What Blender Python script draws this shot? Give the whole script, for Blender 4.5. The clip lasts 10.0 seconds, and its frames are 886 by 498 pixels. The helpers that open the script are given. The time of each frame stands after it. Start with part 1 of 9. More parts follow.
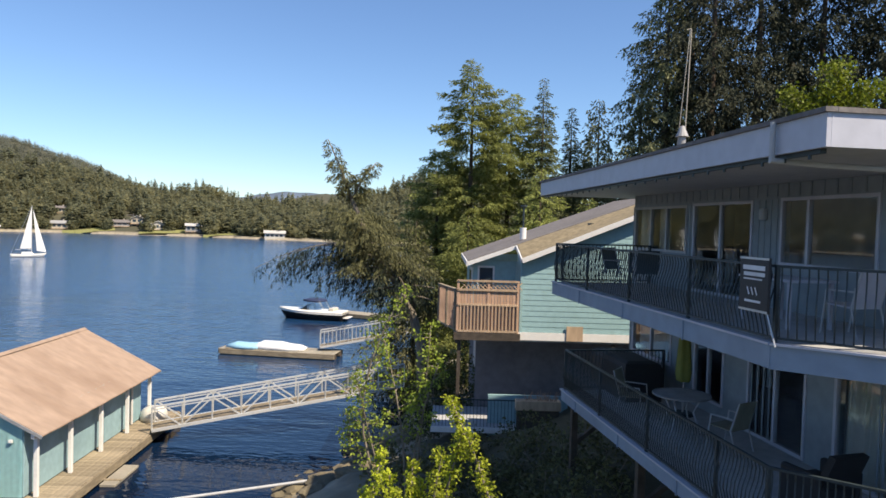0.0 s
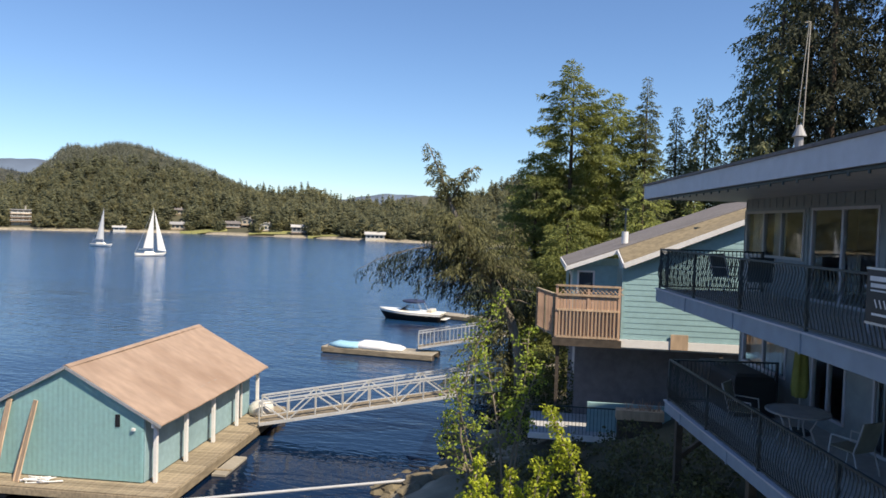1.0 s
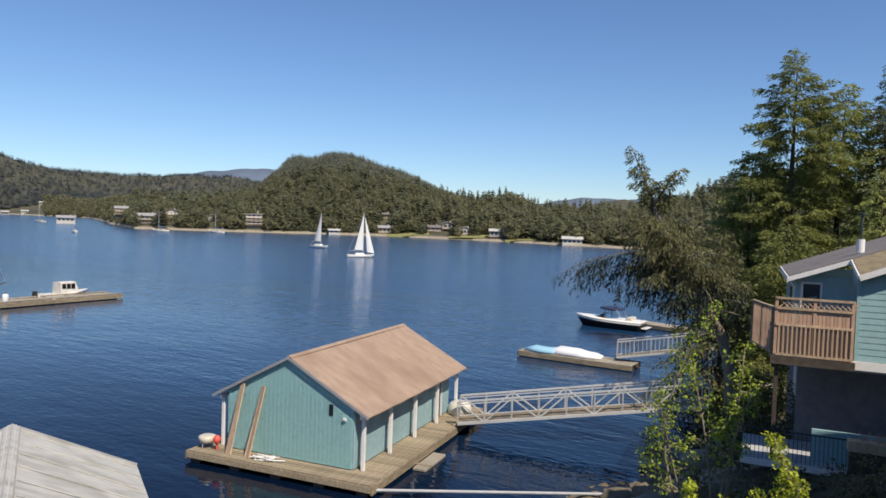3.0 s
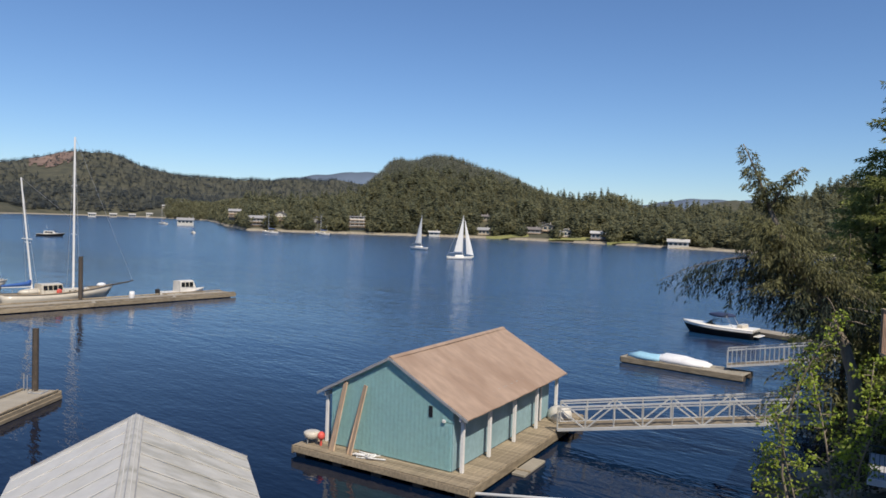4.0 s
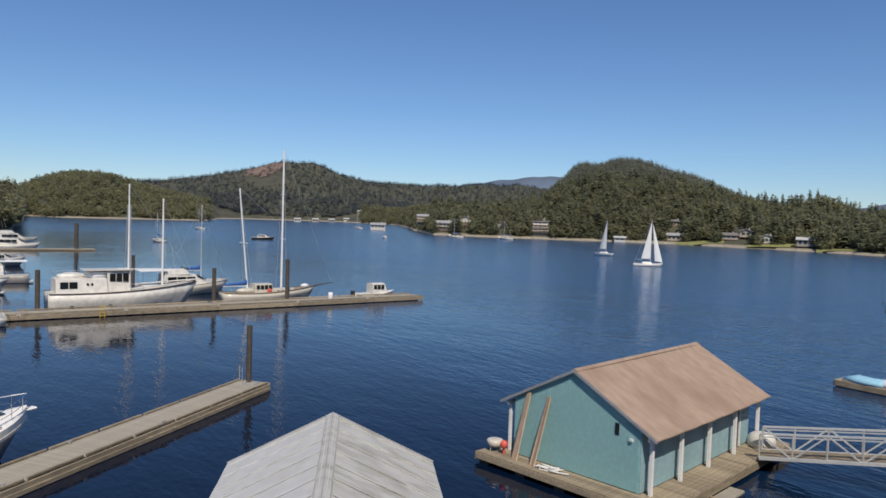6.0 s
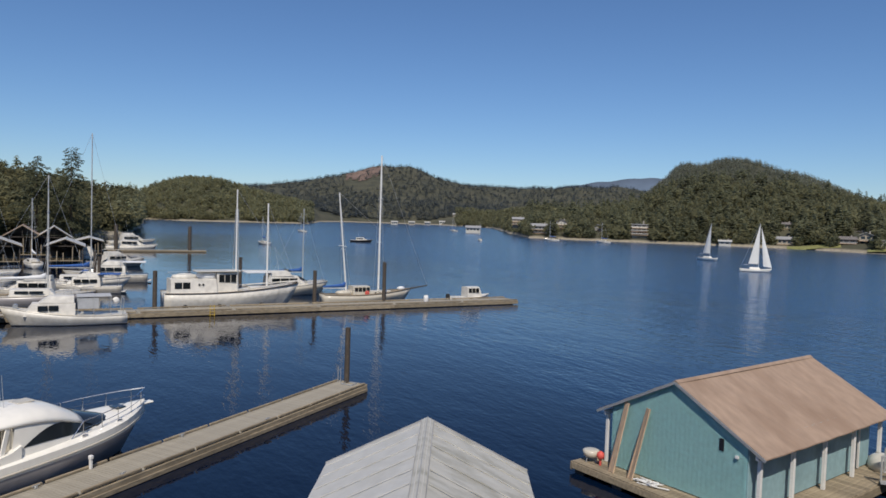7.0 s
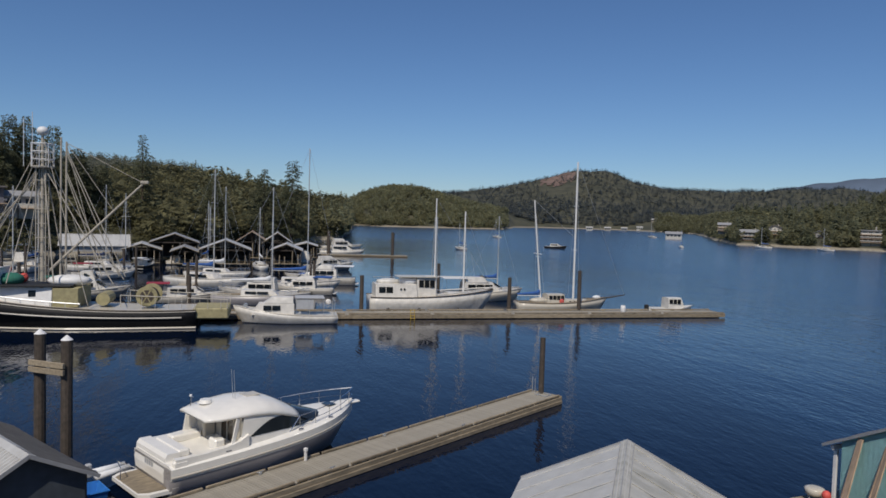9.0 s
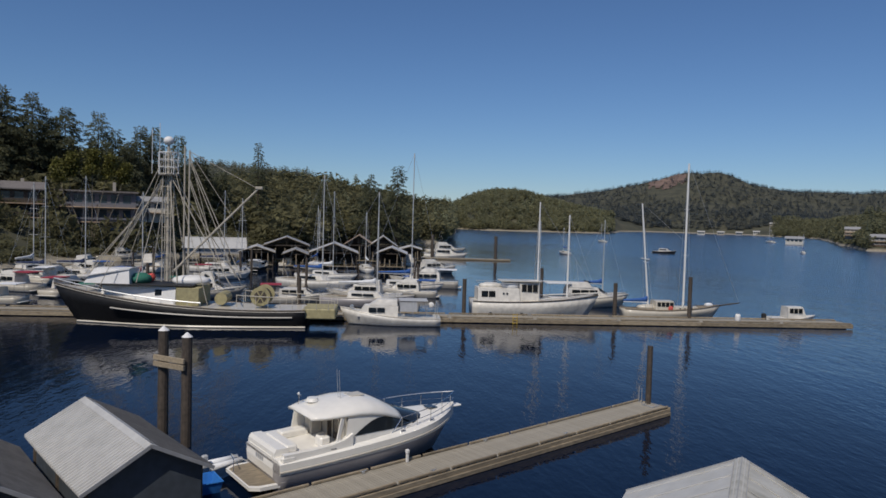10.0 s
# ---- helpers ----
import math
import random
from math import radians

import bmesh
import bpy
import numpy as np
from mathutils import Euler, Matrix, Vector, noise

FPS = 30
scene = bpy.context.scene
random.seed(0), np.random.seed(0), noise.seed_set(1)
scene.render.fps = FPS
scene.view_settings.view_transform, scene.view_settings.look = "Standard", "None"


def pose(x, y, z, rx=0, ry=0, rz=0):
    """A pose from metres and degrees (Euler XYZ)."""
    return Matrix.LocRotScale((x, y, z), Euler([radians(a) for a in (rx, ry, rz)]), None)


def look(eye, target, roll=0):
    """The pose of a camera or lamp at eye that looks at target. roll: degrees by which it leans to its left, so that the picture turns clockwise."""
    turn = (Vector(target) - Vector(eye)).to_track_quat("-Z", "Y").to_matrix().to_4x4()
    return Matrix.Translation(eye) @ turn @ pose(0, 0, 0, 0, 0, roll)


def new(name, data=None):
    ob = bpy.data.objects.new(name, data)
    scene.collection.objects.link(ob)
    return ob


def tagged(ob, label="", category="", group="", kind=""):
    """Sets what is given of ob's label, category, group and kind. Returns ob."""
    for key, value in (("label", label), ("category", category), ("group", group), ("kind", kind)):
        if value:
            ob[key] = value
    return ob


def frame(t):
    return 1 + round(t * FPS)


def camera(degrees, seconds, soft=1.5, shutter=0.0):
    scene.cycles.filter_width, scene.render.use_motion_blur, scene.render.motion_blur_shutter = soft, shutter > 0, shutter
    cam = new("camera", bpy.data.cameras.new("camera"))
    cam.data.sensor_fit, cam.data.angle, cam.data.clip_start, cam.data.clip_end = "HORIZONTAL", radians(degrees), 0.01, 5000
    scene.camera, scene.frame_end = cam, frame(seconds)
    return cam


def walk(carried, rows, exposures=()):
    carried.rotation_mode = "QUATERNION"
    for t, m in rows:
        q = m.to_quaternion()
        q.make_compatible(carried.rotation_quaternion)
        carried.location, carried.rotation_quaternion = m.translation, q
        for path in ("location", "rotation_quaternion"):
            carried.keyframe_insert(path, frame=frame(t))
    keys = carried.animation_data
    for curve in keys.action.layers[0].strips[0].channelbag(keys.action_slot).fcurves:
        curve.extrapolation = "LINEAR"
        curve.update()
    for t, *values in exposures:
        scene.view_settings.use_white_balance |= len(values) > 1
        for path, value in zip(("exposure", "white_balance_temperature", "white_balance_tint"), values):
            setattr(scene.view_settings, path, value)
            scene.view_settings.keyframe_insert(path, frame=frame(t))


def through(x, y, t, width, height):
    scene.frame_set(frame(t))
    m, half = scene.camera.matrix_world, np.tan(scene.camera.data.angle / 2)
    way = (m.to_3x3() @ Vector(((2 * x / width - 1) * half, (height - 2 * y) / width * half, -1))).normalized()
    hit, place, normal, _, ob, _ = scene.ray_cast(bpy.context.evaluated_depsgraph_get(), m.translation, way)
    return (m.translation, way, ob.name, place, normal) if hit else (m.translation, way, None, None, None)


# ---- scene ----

# ---- camera: seconds, eye, pitch, lean to the left, heading ----
cam = camera(64.39, 10.0, soft=1.6)
PATH = [
    (0, 0.017, -0.081, 10.279, -1.96, 1.64, 6.50),
    (0.5, 0.002, -0.066, 10.309, -2.00, 1.72, 10.61),
    (1, -0.016, -0.038, 10.350, -2.06, 1.75, 14.44),
    (1.5, -0.055, -0.002, 10.363, -2.12, 1.85, 18.25),
    (2, -0.089, -0.005, 10.366, -2.14, 1.94, 22.17),
    (2.5, -0.123, 0.025, 10.377, -2.18, 1.95, 26.23),
    (4, -0.251, 0.153, 10.411, -2.34, 1.91, 38.42),
    (4.5, -0.293, 0.181, 10.444, -2.37, 1.89, 42.25),
    (5, -0.357, 0.235, 10.477, -2.37, 1.86, 45.91),
    (5.5, -0.444, 0.254, 10.533, -2.42, 1.88, 49.51),
    (7, -0.550, 0.293, 10.714, -2.48, 1.85, 60.97),
    (7.5, -0.600, 0.275, 10.779, -2.50, 1.84, 64.83),
    (8, -0.734, 0.285, 10.825, -2.50, 1.78, 68.69),
    (8.5, -0.799, 0.333, 10.888, -2.51, 1.69, 72.69),
    (9, -0.851, 0.280, 10.937, -2.51, 1.68, 76.67),
    (9.5, -0.960, 0.309, 10.941, -2.47, 1.68, 80.84),
    (10, -1.015, 0.356, 10.944, -2.44, 1.66, 85.07),
]
EXPOSURES = [(0.0, 0.95, 7250, 12), (1.5, 0.75, 7050, 12), (2.5, 0.56, 6900, 12), (5.0, 0.22, 6600, 12), (7.5, -0.06, 6450, 11), (10.0, -0.36, 6350, 12)]
walk(cam, [(t, pose(x, y, z, 90 + pitch, 0, heading) @ pose(0, 0, 0, 0, 0, lean)) for t, x, y, z, pitch, lean, heading in PATH], EXPOSURES)

# ---- world and sun ----
SUN_TO = Vector((0.89, -0.46, 1.21)).normalized()      # towards the sun
world = bpy.data.worlds.new("world")
scene.world = world
world.use_nodes = True
wt = world.node_tree
sky = wt.nodes.new("ShaderNodeTexSky")
sky.sky_type, sky.sun_disc = "NISHITA", False
sky.sun_elevation = math.asin(SUN_TO.z)
sky.sun_rotation = math.atan2(SUN_TO.x, SUN_TO.y)
sky.altitude, sky.air_density, sky.dust_density, sky.ozone_density = 0, 1.0, 0.0, 7.0
clear = wt.nodes.new("ShaderNodeMix")          # clear, deep blue spring air
clear.data_type, clear.blend_type = "RGBA", "MULTIPLY"
clear.inputs[0].default_value = 1.0
clear.inputs[7].default_value = (0.86, 0.958, 1.068, 1)
wt.links.new(sky.outputs[0], clear.inputs[6])
wt.links.new(clear.outputs[2], wt.nodes["Background"].inputs[0])
wt.nodes["Background"].inputs[1].default_value = 0.085
sun = new("sun", bpy.data.lights.new("sun", "SUN"))
sun.data.energy, sun.data.angle, sun.data.color = 4.0, radians(0.55), (1.0, 0.92, 0.79)
sun.matrix_world = look(SUN_TO * 200, (0, 0, 0))


# ---- building helpers ----
def material(name, color, rough=0.6, metal=0.0, var=0.18, scale=3.0, stain=0.2, stain_scale=0.4, bump=0.15, bump_scale=25.0,
             stretch=(1, 1, 1), spread=0.0, stain_color=None, spec=0.5, subsurface=0.0):
    """A procedural surface: grain at one scale, stains at a larger one, fine relief, and a spread between alike pieces."""
    m = bpy.data.materials.new(name)
    m.use_nodes = True
    t = m.node_tree
    b = t.nodes["Principled BSDF"]
    b.inputs["Roughness"].default_value, b.inputs["Metallic"].default_value = rough, metal
    b.inputs["Specular IOR Level"].default_value = spec
    co = t.nodes.new("ShaderNodeTexCoord")
    mp = t.nodes.new("ShaderNodeMapping")
    mp.inputs["Scale"].default_value = stretch
    t.links.new(co.outputs["Object"], mp.inputs[0])

    def noise_node(s, detail):
        n = t.nodes.new("ShaderNodeTexNoise")
        n.inputs["Scale"].default_value, n.inputs["Detail"].default_value = s, detail
        t.links.new(mp.outputs[0], n.inputs["Vector"])
        return n

    def mix(a, bcol, fac, kind="MIX"):
        n = t.nodes.new("ShaderNodeMix")
        n.data_type, n.blend_type = "RGBA", kind
        for socket, value in ((n.inputs[0], fac), (n.inputs[6], a), (n.inputs[7], bcol)):
            if isinstance(value, (float, tuple)):
                socket.default_value = value
            else:
                t.links.new(value, socket)
        return n.outputs[2]

    def ramp(src, lo, hi, vlo=0.0, vhi=1.0):
        n = t.nodes.new("ShaderNodeMapRange")
        for i, v in enumerate((lo, hi, vlo, vhi)):
            n.inputs[1 + i].default_value = v
        t.links.new(src, n.inputs[0])
        return n.outputs[0]

    c = (*color, 1.0)
    dark = tuple(v * (1 - var) for v in color) + (1.0,)
    light = tuple(min(1, v * (1 + var)) for v in color) + (1.0,)
    grain = noise_node(scale, 6)
    out = mix(dark, light, ramp(grain.outputs[0], 0.3, 0.7))
    if stain:
        big = noise_node(stain_scale, 4)
        sc = (*(stain_color or tuple(v * 0.55 for v in color)), 1.0)
        out = mix(out, sc, ramp(big.outputs[0], 0.48, 0.72, 0.0, stain))
    if spread:
        info = t.nodes.new("ShaderNodeObjectInfo")
        val = ramp(info.outputs["Random"], 0, 1, 1 - spread, 1 + spread)
        hs = t.nodes.new("ShaderNodeHueSaturation")
        t.links.new(val, hs.inputs["Value"])
        t.links.new(out, hs.inputs["Color"])
        out = hs.outputs[0]
    t.links.new(out, b.inputs["Base Color"])
    if bump:
        fine = noise_node(bump_scale, 5)
        bn = t.nodes.new("ShaderNodeBump")
        bn.inputs["Strength"].default_value, bn.inputs["Distance"].default_value = bump, 0.02
        t.links.new(fine.outputs[0], bn.inputs["Height"])
        t.links.new(bn.outputs[0], b.inputs["Normal"])
    return m


def leaf_material(name, color, var=0.5, rough=0.6, through=0.25, patch=0.0, patch_scale=0.1):
    """Foliage: each clump its own shade, with some light let through."""
    m = bpy.data.materials.new(name)
    m.use_nodes = True
    t = m.node_tree
    b = t.nodes["Principled BSDF"]
    b.inputs["Roughness"].default_value = rough
    b.inputs["Specular IOR Level"].default_value = 0.25
    geo = t.nodes.new("ShaderNodeNewGeometry")
    info = t.nodes.new("ShaderNodeObjectInfo")
    r = t.nodes.new("ShaderNodeValToRGB")
    lo = tuple(v * (1 - var) for v in color)
    hi = (color[0] * (1 + var * 1.2), color[1] * (1 + var), color[2] * (1 + var * 0.4))
    r.color_ramp.elements[0].color, r.color_ramp.elements[1].color = (*lo, 1), (*hi, 1)
    t.links.new(geo.outputs["Random Per Island"], r.inputs[0])
    hs = t.nodes.new("ShaderNodeHueSaturation")
    mr = t.nodes.new("ShaderNodeMapRange")
    mr.inputs[3].default_value, mr.inputs[4].default_value = 0.8, 1.2
    t.links.new(info.outputs["Random"], mr.inputs[0])
    t.links.new(mr.outputs[0], hs.inputs["Value"])
    t.links.new(r.outputs[0], hs.inputs["Color"])
    t.links.new(hs.outputs[0], b.inputs["Base Color"])
    if patch:                                  # one tree or stand differs from the next
        co = t.nodes.new("ShaderNodeTexCoord")
        n = t.nodes.new("ShaderNodeTexNoise")
        n.inputs["Scale"].default_value, n.inputs["Detail"].default_value, n.inputs["Roughness"].default_value = patch_scale, 3, 0.65
        t.links.new(co.outputs["Object"], n.inputs["Vector"])
        pr = t.nodes.new("ShaderNodeMapRange")
        pr.inputs[1].default_value, pr.inputs[2].default_value, pr.inputs[3].default_value, pr.inputs[4].default_value = 0.3, 0.7, 1 - patch, 1 + patch
        t.links.new(n.outputs[0], pr.inputs[0])
        mu = t.nodes.new("ShaderNodeMath")
        mu.operation = "MULTIPLY"
        t.links.new(mr.outputs[0], mu.inputs[0])
        t.links.new(pr.outputs[0], mu.inputs[1])
        t.links.new(mu.outputs[0], hs.inputs["Value"])
    if through:
        tr = t.nodes.new("ShaderNodeBsdfTranslucent")
        mx = t.nodes.new("ShaderNodeMixShader")
        mx.inputs[0].default_value = through
        t.links.new(hs.outputs[0], tr.inputs[0])
        t.links.new(b.outputs[0], mx.inputs[1])
        t.links.new(tr.outputs[0], mx.inputs[2])
        t.links.new(mx.outputs[0], t.nodes["Material Output"].inputs[0])
    return m


def glass_material(name, tint=(0.02, 0.025, 0.03), rough=0.04):
    """A dark window pane with a mirror-like face."""
    m = bpy.data.materials.new(name)
    m.use_nodes = True
    b = m.node_tree.nodes["Principled BSDF"]
    b.inputs["Base Color"].default_value = (*tint, 1)
    b.inputs["Roughness"].default_value = rough
    b.inputs["IOR"].default_value = 1.38
    return m


def thing(name, m=None, label="", category="", group="", kind=""):
    """A thing: an Empty at its base, at the pose m, that parents its parts."""
    ob = new(name)
    ob.empty_display_size = 0.3
    ob.matrix_world = m or Matrix()
    return tagged(ob, label, category, group, kind)


def mesh_of(name, bm, mat, smooth=False):
    me = bpy.data.meshes.new(name)
    bmesh.ops.recalc_face_normals(bm, faces=bm.faces)
    bm.to_mesh(me)
    bm.free()
    me.materials.append(mat)
    if smooth:
        me.polygons.foreach_set("use_smooth", [True] * len(me.polygons))
    return me


def part(name, bm, mat, parent=None, label="", smooth=False, m=None):
    """Links a bmesh, or a mesh made before, as one mesh object under a thing or a part."""
    me = bm if isinstance(bm, bpy.types.Mesh) else mesh_of(name, bm, mat, smooth)
    ob = new(name, me)
    if parent:
        ob.parent = parent
    if m is not None:
        ob.matrix_local = m
    return tagged(ob, label)


def raw(name, verts, faces, mat, parent=None, label="", smooth=False):
    """A mesh object from computed arrays."""
    me = bpy.data.meshes.new(name)
    verts = np.asarray(verts, float)
    faces = np.asarray(faces, int)
    me.vertices.add(len(verts))
    me.vertices.foreach_set("co", verts.ravel())
    n = faces.shape[1]
    me.loops.add(faces.size)
    me.loops.foreach_set("vertex_index", faces.ravel())
    me.polygons.add(len(faces))
    me.polygons.foreach_set("loop_start", np.arange(0, faces.size, n))
    if smooth:
        me.polygons.foreach_set("use_smooth", [True] * len(faces))
    me.update(calc_edges=True)
    me.materials.append(mat)
    ob = new(name, me)
    if parent:
        ob.parent = parent
    return tagged(ob, label)


def box(x0, x1, y0, y1, z0, z1, bm=None, bevel=0.0, m=None):
    bm = bm or bmesh.new()
    r = bmesh.ops.create_cube(bm, size=1.0)["verts"]
    bmesh.ops.scale(bm, vec=(abs(x1 - x0), abs(y1 - y0), abs(z1 - z0)), verts=r)
    bmesh.ops.translate(bm, vec=((x0 + x1) / 2, (y0 + y1) / 2, (z0 + z1) / 2), verts=r)
    if bevel:
        edges = list({e for v in r for e in v.link_edges})
        r = list({v for f in bmesh.ops.bevel(bm, geom=edges, offset=bevel, segments=1, affect="EDGES")["faces"] for v in f.verts} | {v for v in r if v.is_valid})
    if m is not None:
        bmesh.ops.transform(bm, matrix=m, verts=[v for v in r if v.is_valid])
    return bm


def rod(p, q, r0, r1=None, bm=None, seg=8):
    """A tapered round bar from p to q."""
    bm = bm or bmesh.new()
    p, q = Vector(p), Vector(q)
    d = q - p
    m = Matrix.Translation((p + q) / 2) @ d.to_track_quat("Z", "Y").to_matrix().to_4x4()
    bmesh.ops.create_cone(bm, cap_ends=True, segments=seg, radius1=r0, radius2=r0 if r1 is None else r1, depth=max(d.length, 1e-4), matrix=m)
    return bm


def beam(p, q, w, h, bm=None):
    """A square bar from p to q, w across and h high."""
    bm = bm or bmesh.new()
    p, q = Vector(p), Vector(q)
    d = q - p
    m = Matrix.Translation((p + q) / 2) @ d.to_track_quat("Y", "Z").to_matrix().to_4x4()
    return box(-w / 2, w / 2, -d.length / 2, d.length / 2, -h / 2, h / 2, bm, m=m)


def polyline(points, r, bm=None, seg=6):
    """One bent tube through the points."""
    pts = [Vector(p) for p in points]
    dirs = [(q - p).normalized() for p, q in zip(pts, pts[1:])]
    side = dirs[0].orthogonal().normalized()
    rings = []
    for i, p in enumerate(pts):
        before, after = dirs[max(i - 1, 0)], dirs[min(i, len(dirs) - 1)]
        mean = before + after
        mean = mean.normalized() if mean.length > 0.2 else after
        side = side - mean * side.dot(mean)
        side = side.normalized() if side.length > 1e-3 else mean.orthogonal().normalized()
        up = mean.cross(side)
        out = before - after
        wide = min(1.5, 1 / max(0.3, mean.dot(after)))
        out = out.normalized() if out.length > 1e-3 else None
        ring = []
        for g in range(seg):
            v = side * math.cos(2 * math.pi * g / seg) + up * math.sin(2 * math.pi * g / seg)
            if out:
                v = v + out * (v.dot(out) * (wide - 1))
            ring.append(tuple(p + v * r))
        rings.append(ring)
    return loft(rings, bm=bm)


def prism(outline, a, b, axis="x", bm=None):
    """A closed outline of (u, v) pushed along an axis from a to b."""
    bm = bm or bmesh.new()

    def at(u, v, w):
        return {"x": (w, u, v), "y": (u, w, v), "z": (u, v, w)}[axis]

    v0 = [bm.verts.new(at(u, v, a)) for u, v in outline]
    v1 = [bm.verts.new(at(u, v, b)) for u, v in outline]
    bm.faces.new(v0)
    bm.faces.new(v1[::-1])
    for i in range(len(outline)):
        j = (i + 1) % len(outline)
        bm.faces.new((v0[i], v0[j], v1[j], v1[i]))
    return bm


def loft(rings, closed=True, caps=True, bm=None):
    """A skin over rings of equally many points."""
    bm = bm or bmesh.new()
    vs = [[bm.verts.new(p) for p in ring] for ring in rings]
    n = len(rings[0])
    for a, b in zip(vs, vs[1:]):
        for i in range(n if closed else n - 1):
            j = (i + 1) % n
            bm.faces.new((a[i], a[j], b[j], b[i]))
    if caps:
        bm.faces.new(vs[0])
        bm.faces.new(vs[-1][::-1])
    return bm


def ball(c, r, bm=None, seg=10, squash=(1, 1, 1)):
    bm = bm or bmesh.new()
    bmesh.ops.create_uvsphere(bm, u_segments=seg, v_segments=max(5, seg // 2 + 1), radius=1.0,
                              matrix=Matrix.Translation(c) @ Matrix.Diagonal((r * squash[0], r * squash[1], r * squash[2], 1)))
    return bm

# ---- materials ----
M = {}
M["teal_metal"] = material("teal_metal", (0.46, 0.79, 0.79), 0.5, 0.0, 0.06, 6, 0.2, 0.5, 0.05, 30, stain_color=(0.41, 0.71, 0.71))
# eave shade is put into this darker teal of the boathouse side walls
M["teal_shade"] = material("shaded_teal_siding", (0.25, 0.385, 0.42), 0.6, 0.0, 0.1, 4, 0.3, 0.6)
M["rust_roof"] = material("rusted_roof", (0.335, 0.242, 0.180), 0.75, 0.0, 0.14, 3.0, 0.8, 0.5, 0.2, 14, stain_color=(0.245, 0.165, 0.115), stretch=(0.16, 1, 1))
M["white_paint"] = material("white_paint", (0.73, 0.72, 0.70), 0.5, 0.0, 0.05, 8, 0.25, 1.2, 0.05, stain_color=(0.5, 0.48, 0.44))
M["wood_grey"] = material("weathered_wood", (0.27, 0.22, 0.15), 0.85, 0.0, 0.3, 9, 0.5, 0.8, 0.4, 22, stretch=(1, 0.25, 1), spread=0.22)
M["wood_dock"] = material("dock_wood", (0.31, 0.28, 0.225), 0.85, 0.0, 0.15, 9, 0.45, 0.6, 0.4, 22, stretch=(0.3, 1, 1), spread=0.07)
M["wood_dark"] = material("wet_timber", (0.070, 0.055, 0.042), 0.7, 0.0, 0.35, 6, 0.6, 0.9, 0.4, 18)
M["wood_new"] = material("bare_lumber", (0.47, 0.34, 0.23), 0.75, 0.0, 0.2, 10, 0.35, 1.5, 0.25, 25, stretch=(1, 1, 0.2), spread=0.15)
M["cedar"] = material("cedar_boards", (0.45, 0.29, 0.20), 0.7, 0.0, 0.2, 9, 0.4, 1.5, 0.25, 25, stretch=(1, 1, 0.2), spread=0.15)
M["concrete"] = material("pale_concrete", (0.36, 0.33, 0.28), 0.9, 0.0, 0.15, 6, 0.5, 0.5, 0.3, 18)
M["galv"] = material("galvanised_metal", (0.52, 0.53, 0.53), 0.45, 0.6, 0.1, 10, 0.3, 1.5, 0.08)
M["alu"] = material("bare_aluminium", (0.60, 0.60, 0.58), 0.45, 0.3, 0.08, 8, 0.3, 1.0, 0.06)
M["gelcoat"] = material("white_gelcoat", (0.82, 0.79, 0.72), 0.22, 0.0, 0.03, 3, 0.12, 0.7, 0.0)
M["gel_worn"] = material("chalky_worn_gelcoat", (0.66, 0.63, 0.57), 0.4, 0.0, 0.12, 2, 0.3, 0.7, 0.05)
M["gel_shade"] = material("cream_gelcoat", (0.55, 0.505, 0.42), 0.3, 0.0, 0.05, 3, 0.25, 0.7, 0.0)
M["hull_grey"] = material("grey_hull", (0.33, 0.31, 0.31), 0.3, 0.0, 0.05, 3, 0.2, 0.7, 0.0)
M["hull_black"] = material("black_hull", (0.010, 0.010, 0.011), 0.55, 0.0, 0.3, 3, 0.3, 0.7, 0.05, spec=0.25)
M["antifoul"] = material("boot_stripe", (0.05, 0.06, 0.08), 0.6)
M["canvas_blue"] = material("blue_canvas", (0.03, 0.10, 0.32), 0.85, 0.0, 0.2, 6, 0.3, 2, 0.3, 20)
M["canvas_navy"] = material("navy_canvas", (0.02, 0.035, 0.09), 0.85, 0.0, 0.2, 6, 0.3, 2, 0.3, 20)
M["canvas_red"] = material("red_canvas", (0.30, 0.03, 0.05), 0.85, 0.0, 0.2, 6, 0.3, 2, 0.3, 20)
M["canvas_green"] = material("green_tarpaulin", (0.03, 0.16, 0.11), 0.8, 0.0, 0.2, 6, 0.3, 2, 0.3, 20)
M["canvas_white"] = material("white_boat_cover", (0.72, 0.73, 0.74), 0.7, 0.0, 0.06, 6, 0.25, 1.5, 0.25, 12)
M["canvas_sky"] = material("pale_blue_cover", (0.28, 0.52, 0.66), 0.7, 0.0, 0.12, 6, 0.3, 1.5, 0.25, 12)
M["sail"] = material("sailcloth", (0.66, 0.66, 0.64), 0.6, 0.0, 0.03, 3, 0.1, 1)
M["glass"] = glass_material("window_glass")
M["glass_blue"] = glass_material("tinted_glass", (0.03, 0.05, 0.07))
M["chrome"] = material("stainless_steel", (0.7, 0.7, 0.7), 0.2, 1.0, 0.03, 8, 0.0, 1, 0.0)
M["rubber"] = material("black_rubber", (0.02, 0.02, 0.02), 0.7)
M["orange"] = material("orange_plastic", (0.62, 0.09, 0.07), 0.6, 0.0, 0.15, 4, 0.4, 2.0)
M["yellow"] = material("yellow_plastic", (0.6, 0.4, 0.04), 0.5)
M["blue_plastic"] = material("blue_plastic", (0.03, 0.17, 0.5), 0.45)
M["roof_white"] = material("white_roof_sheet", (0.50, 0.49, 0.46), 0.5, 0.0, 0.06, 3, 0.45, 0.6, 0.08, 18, stain_color=(0.38, 0.36, 0.30))
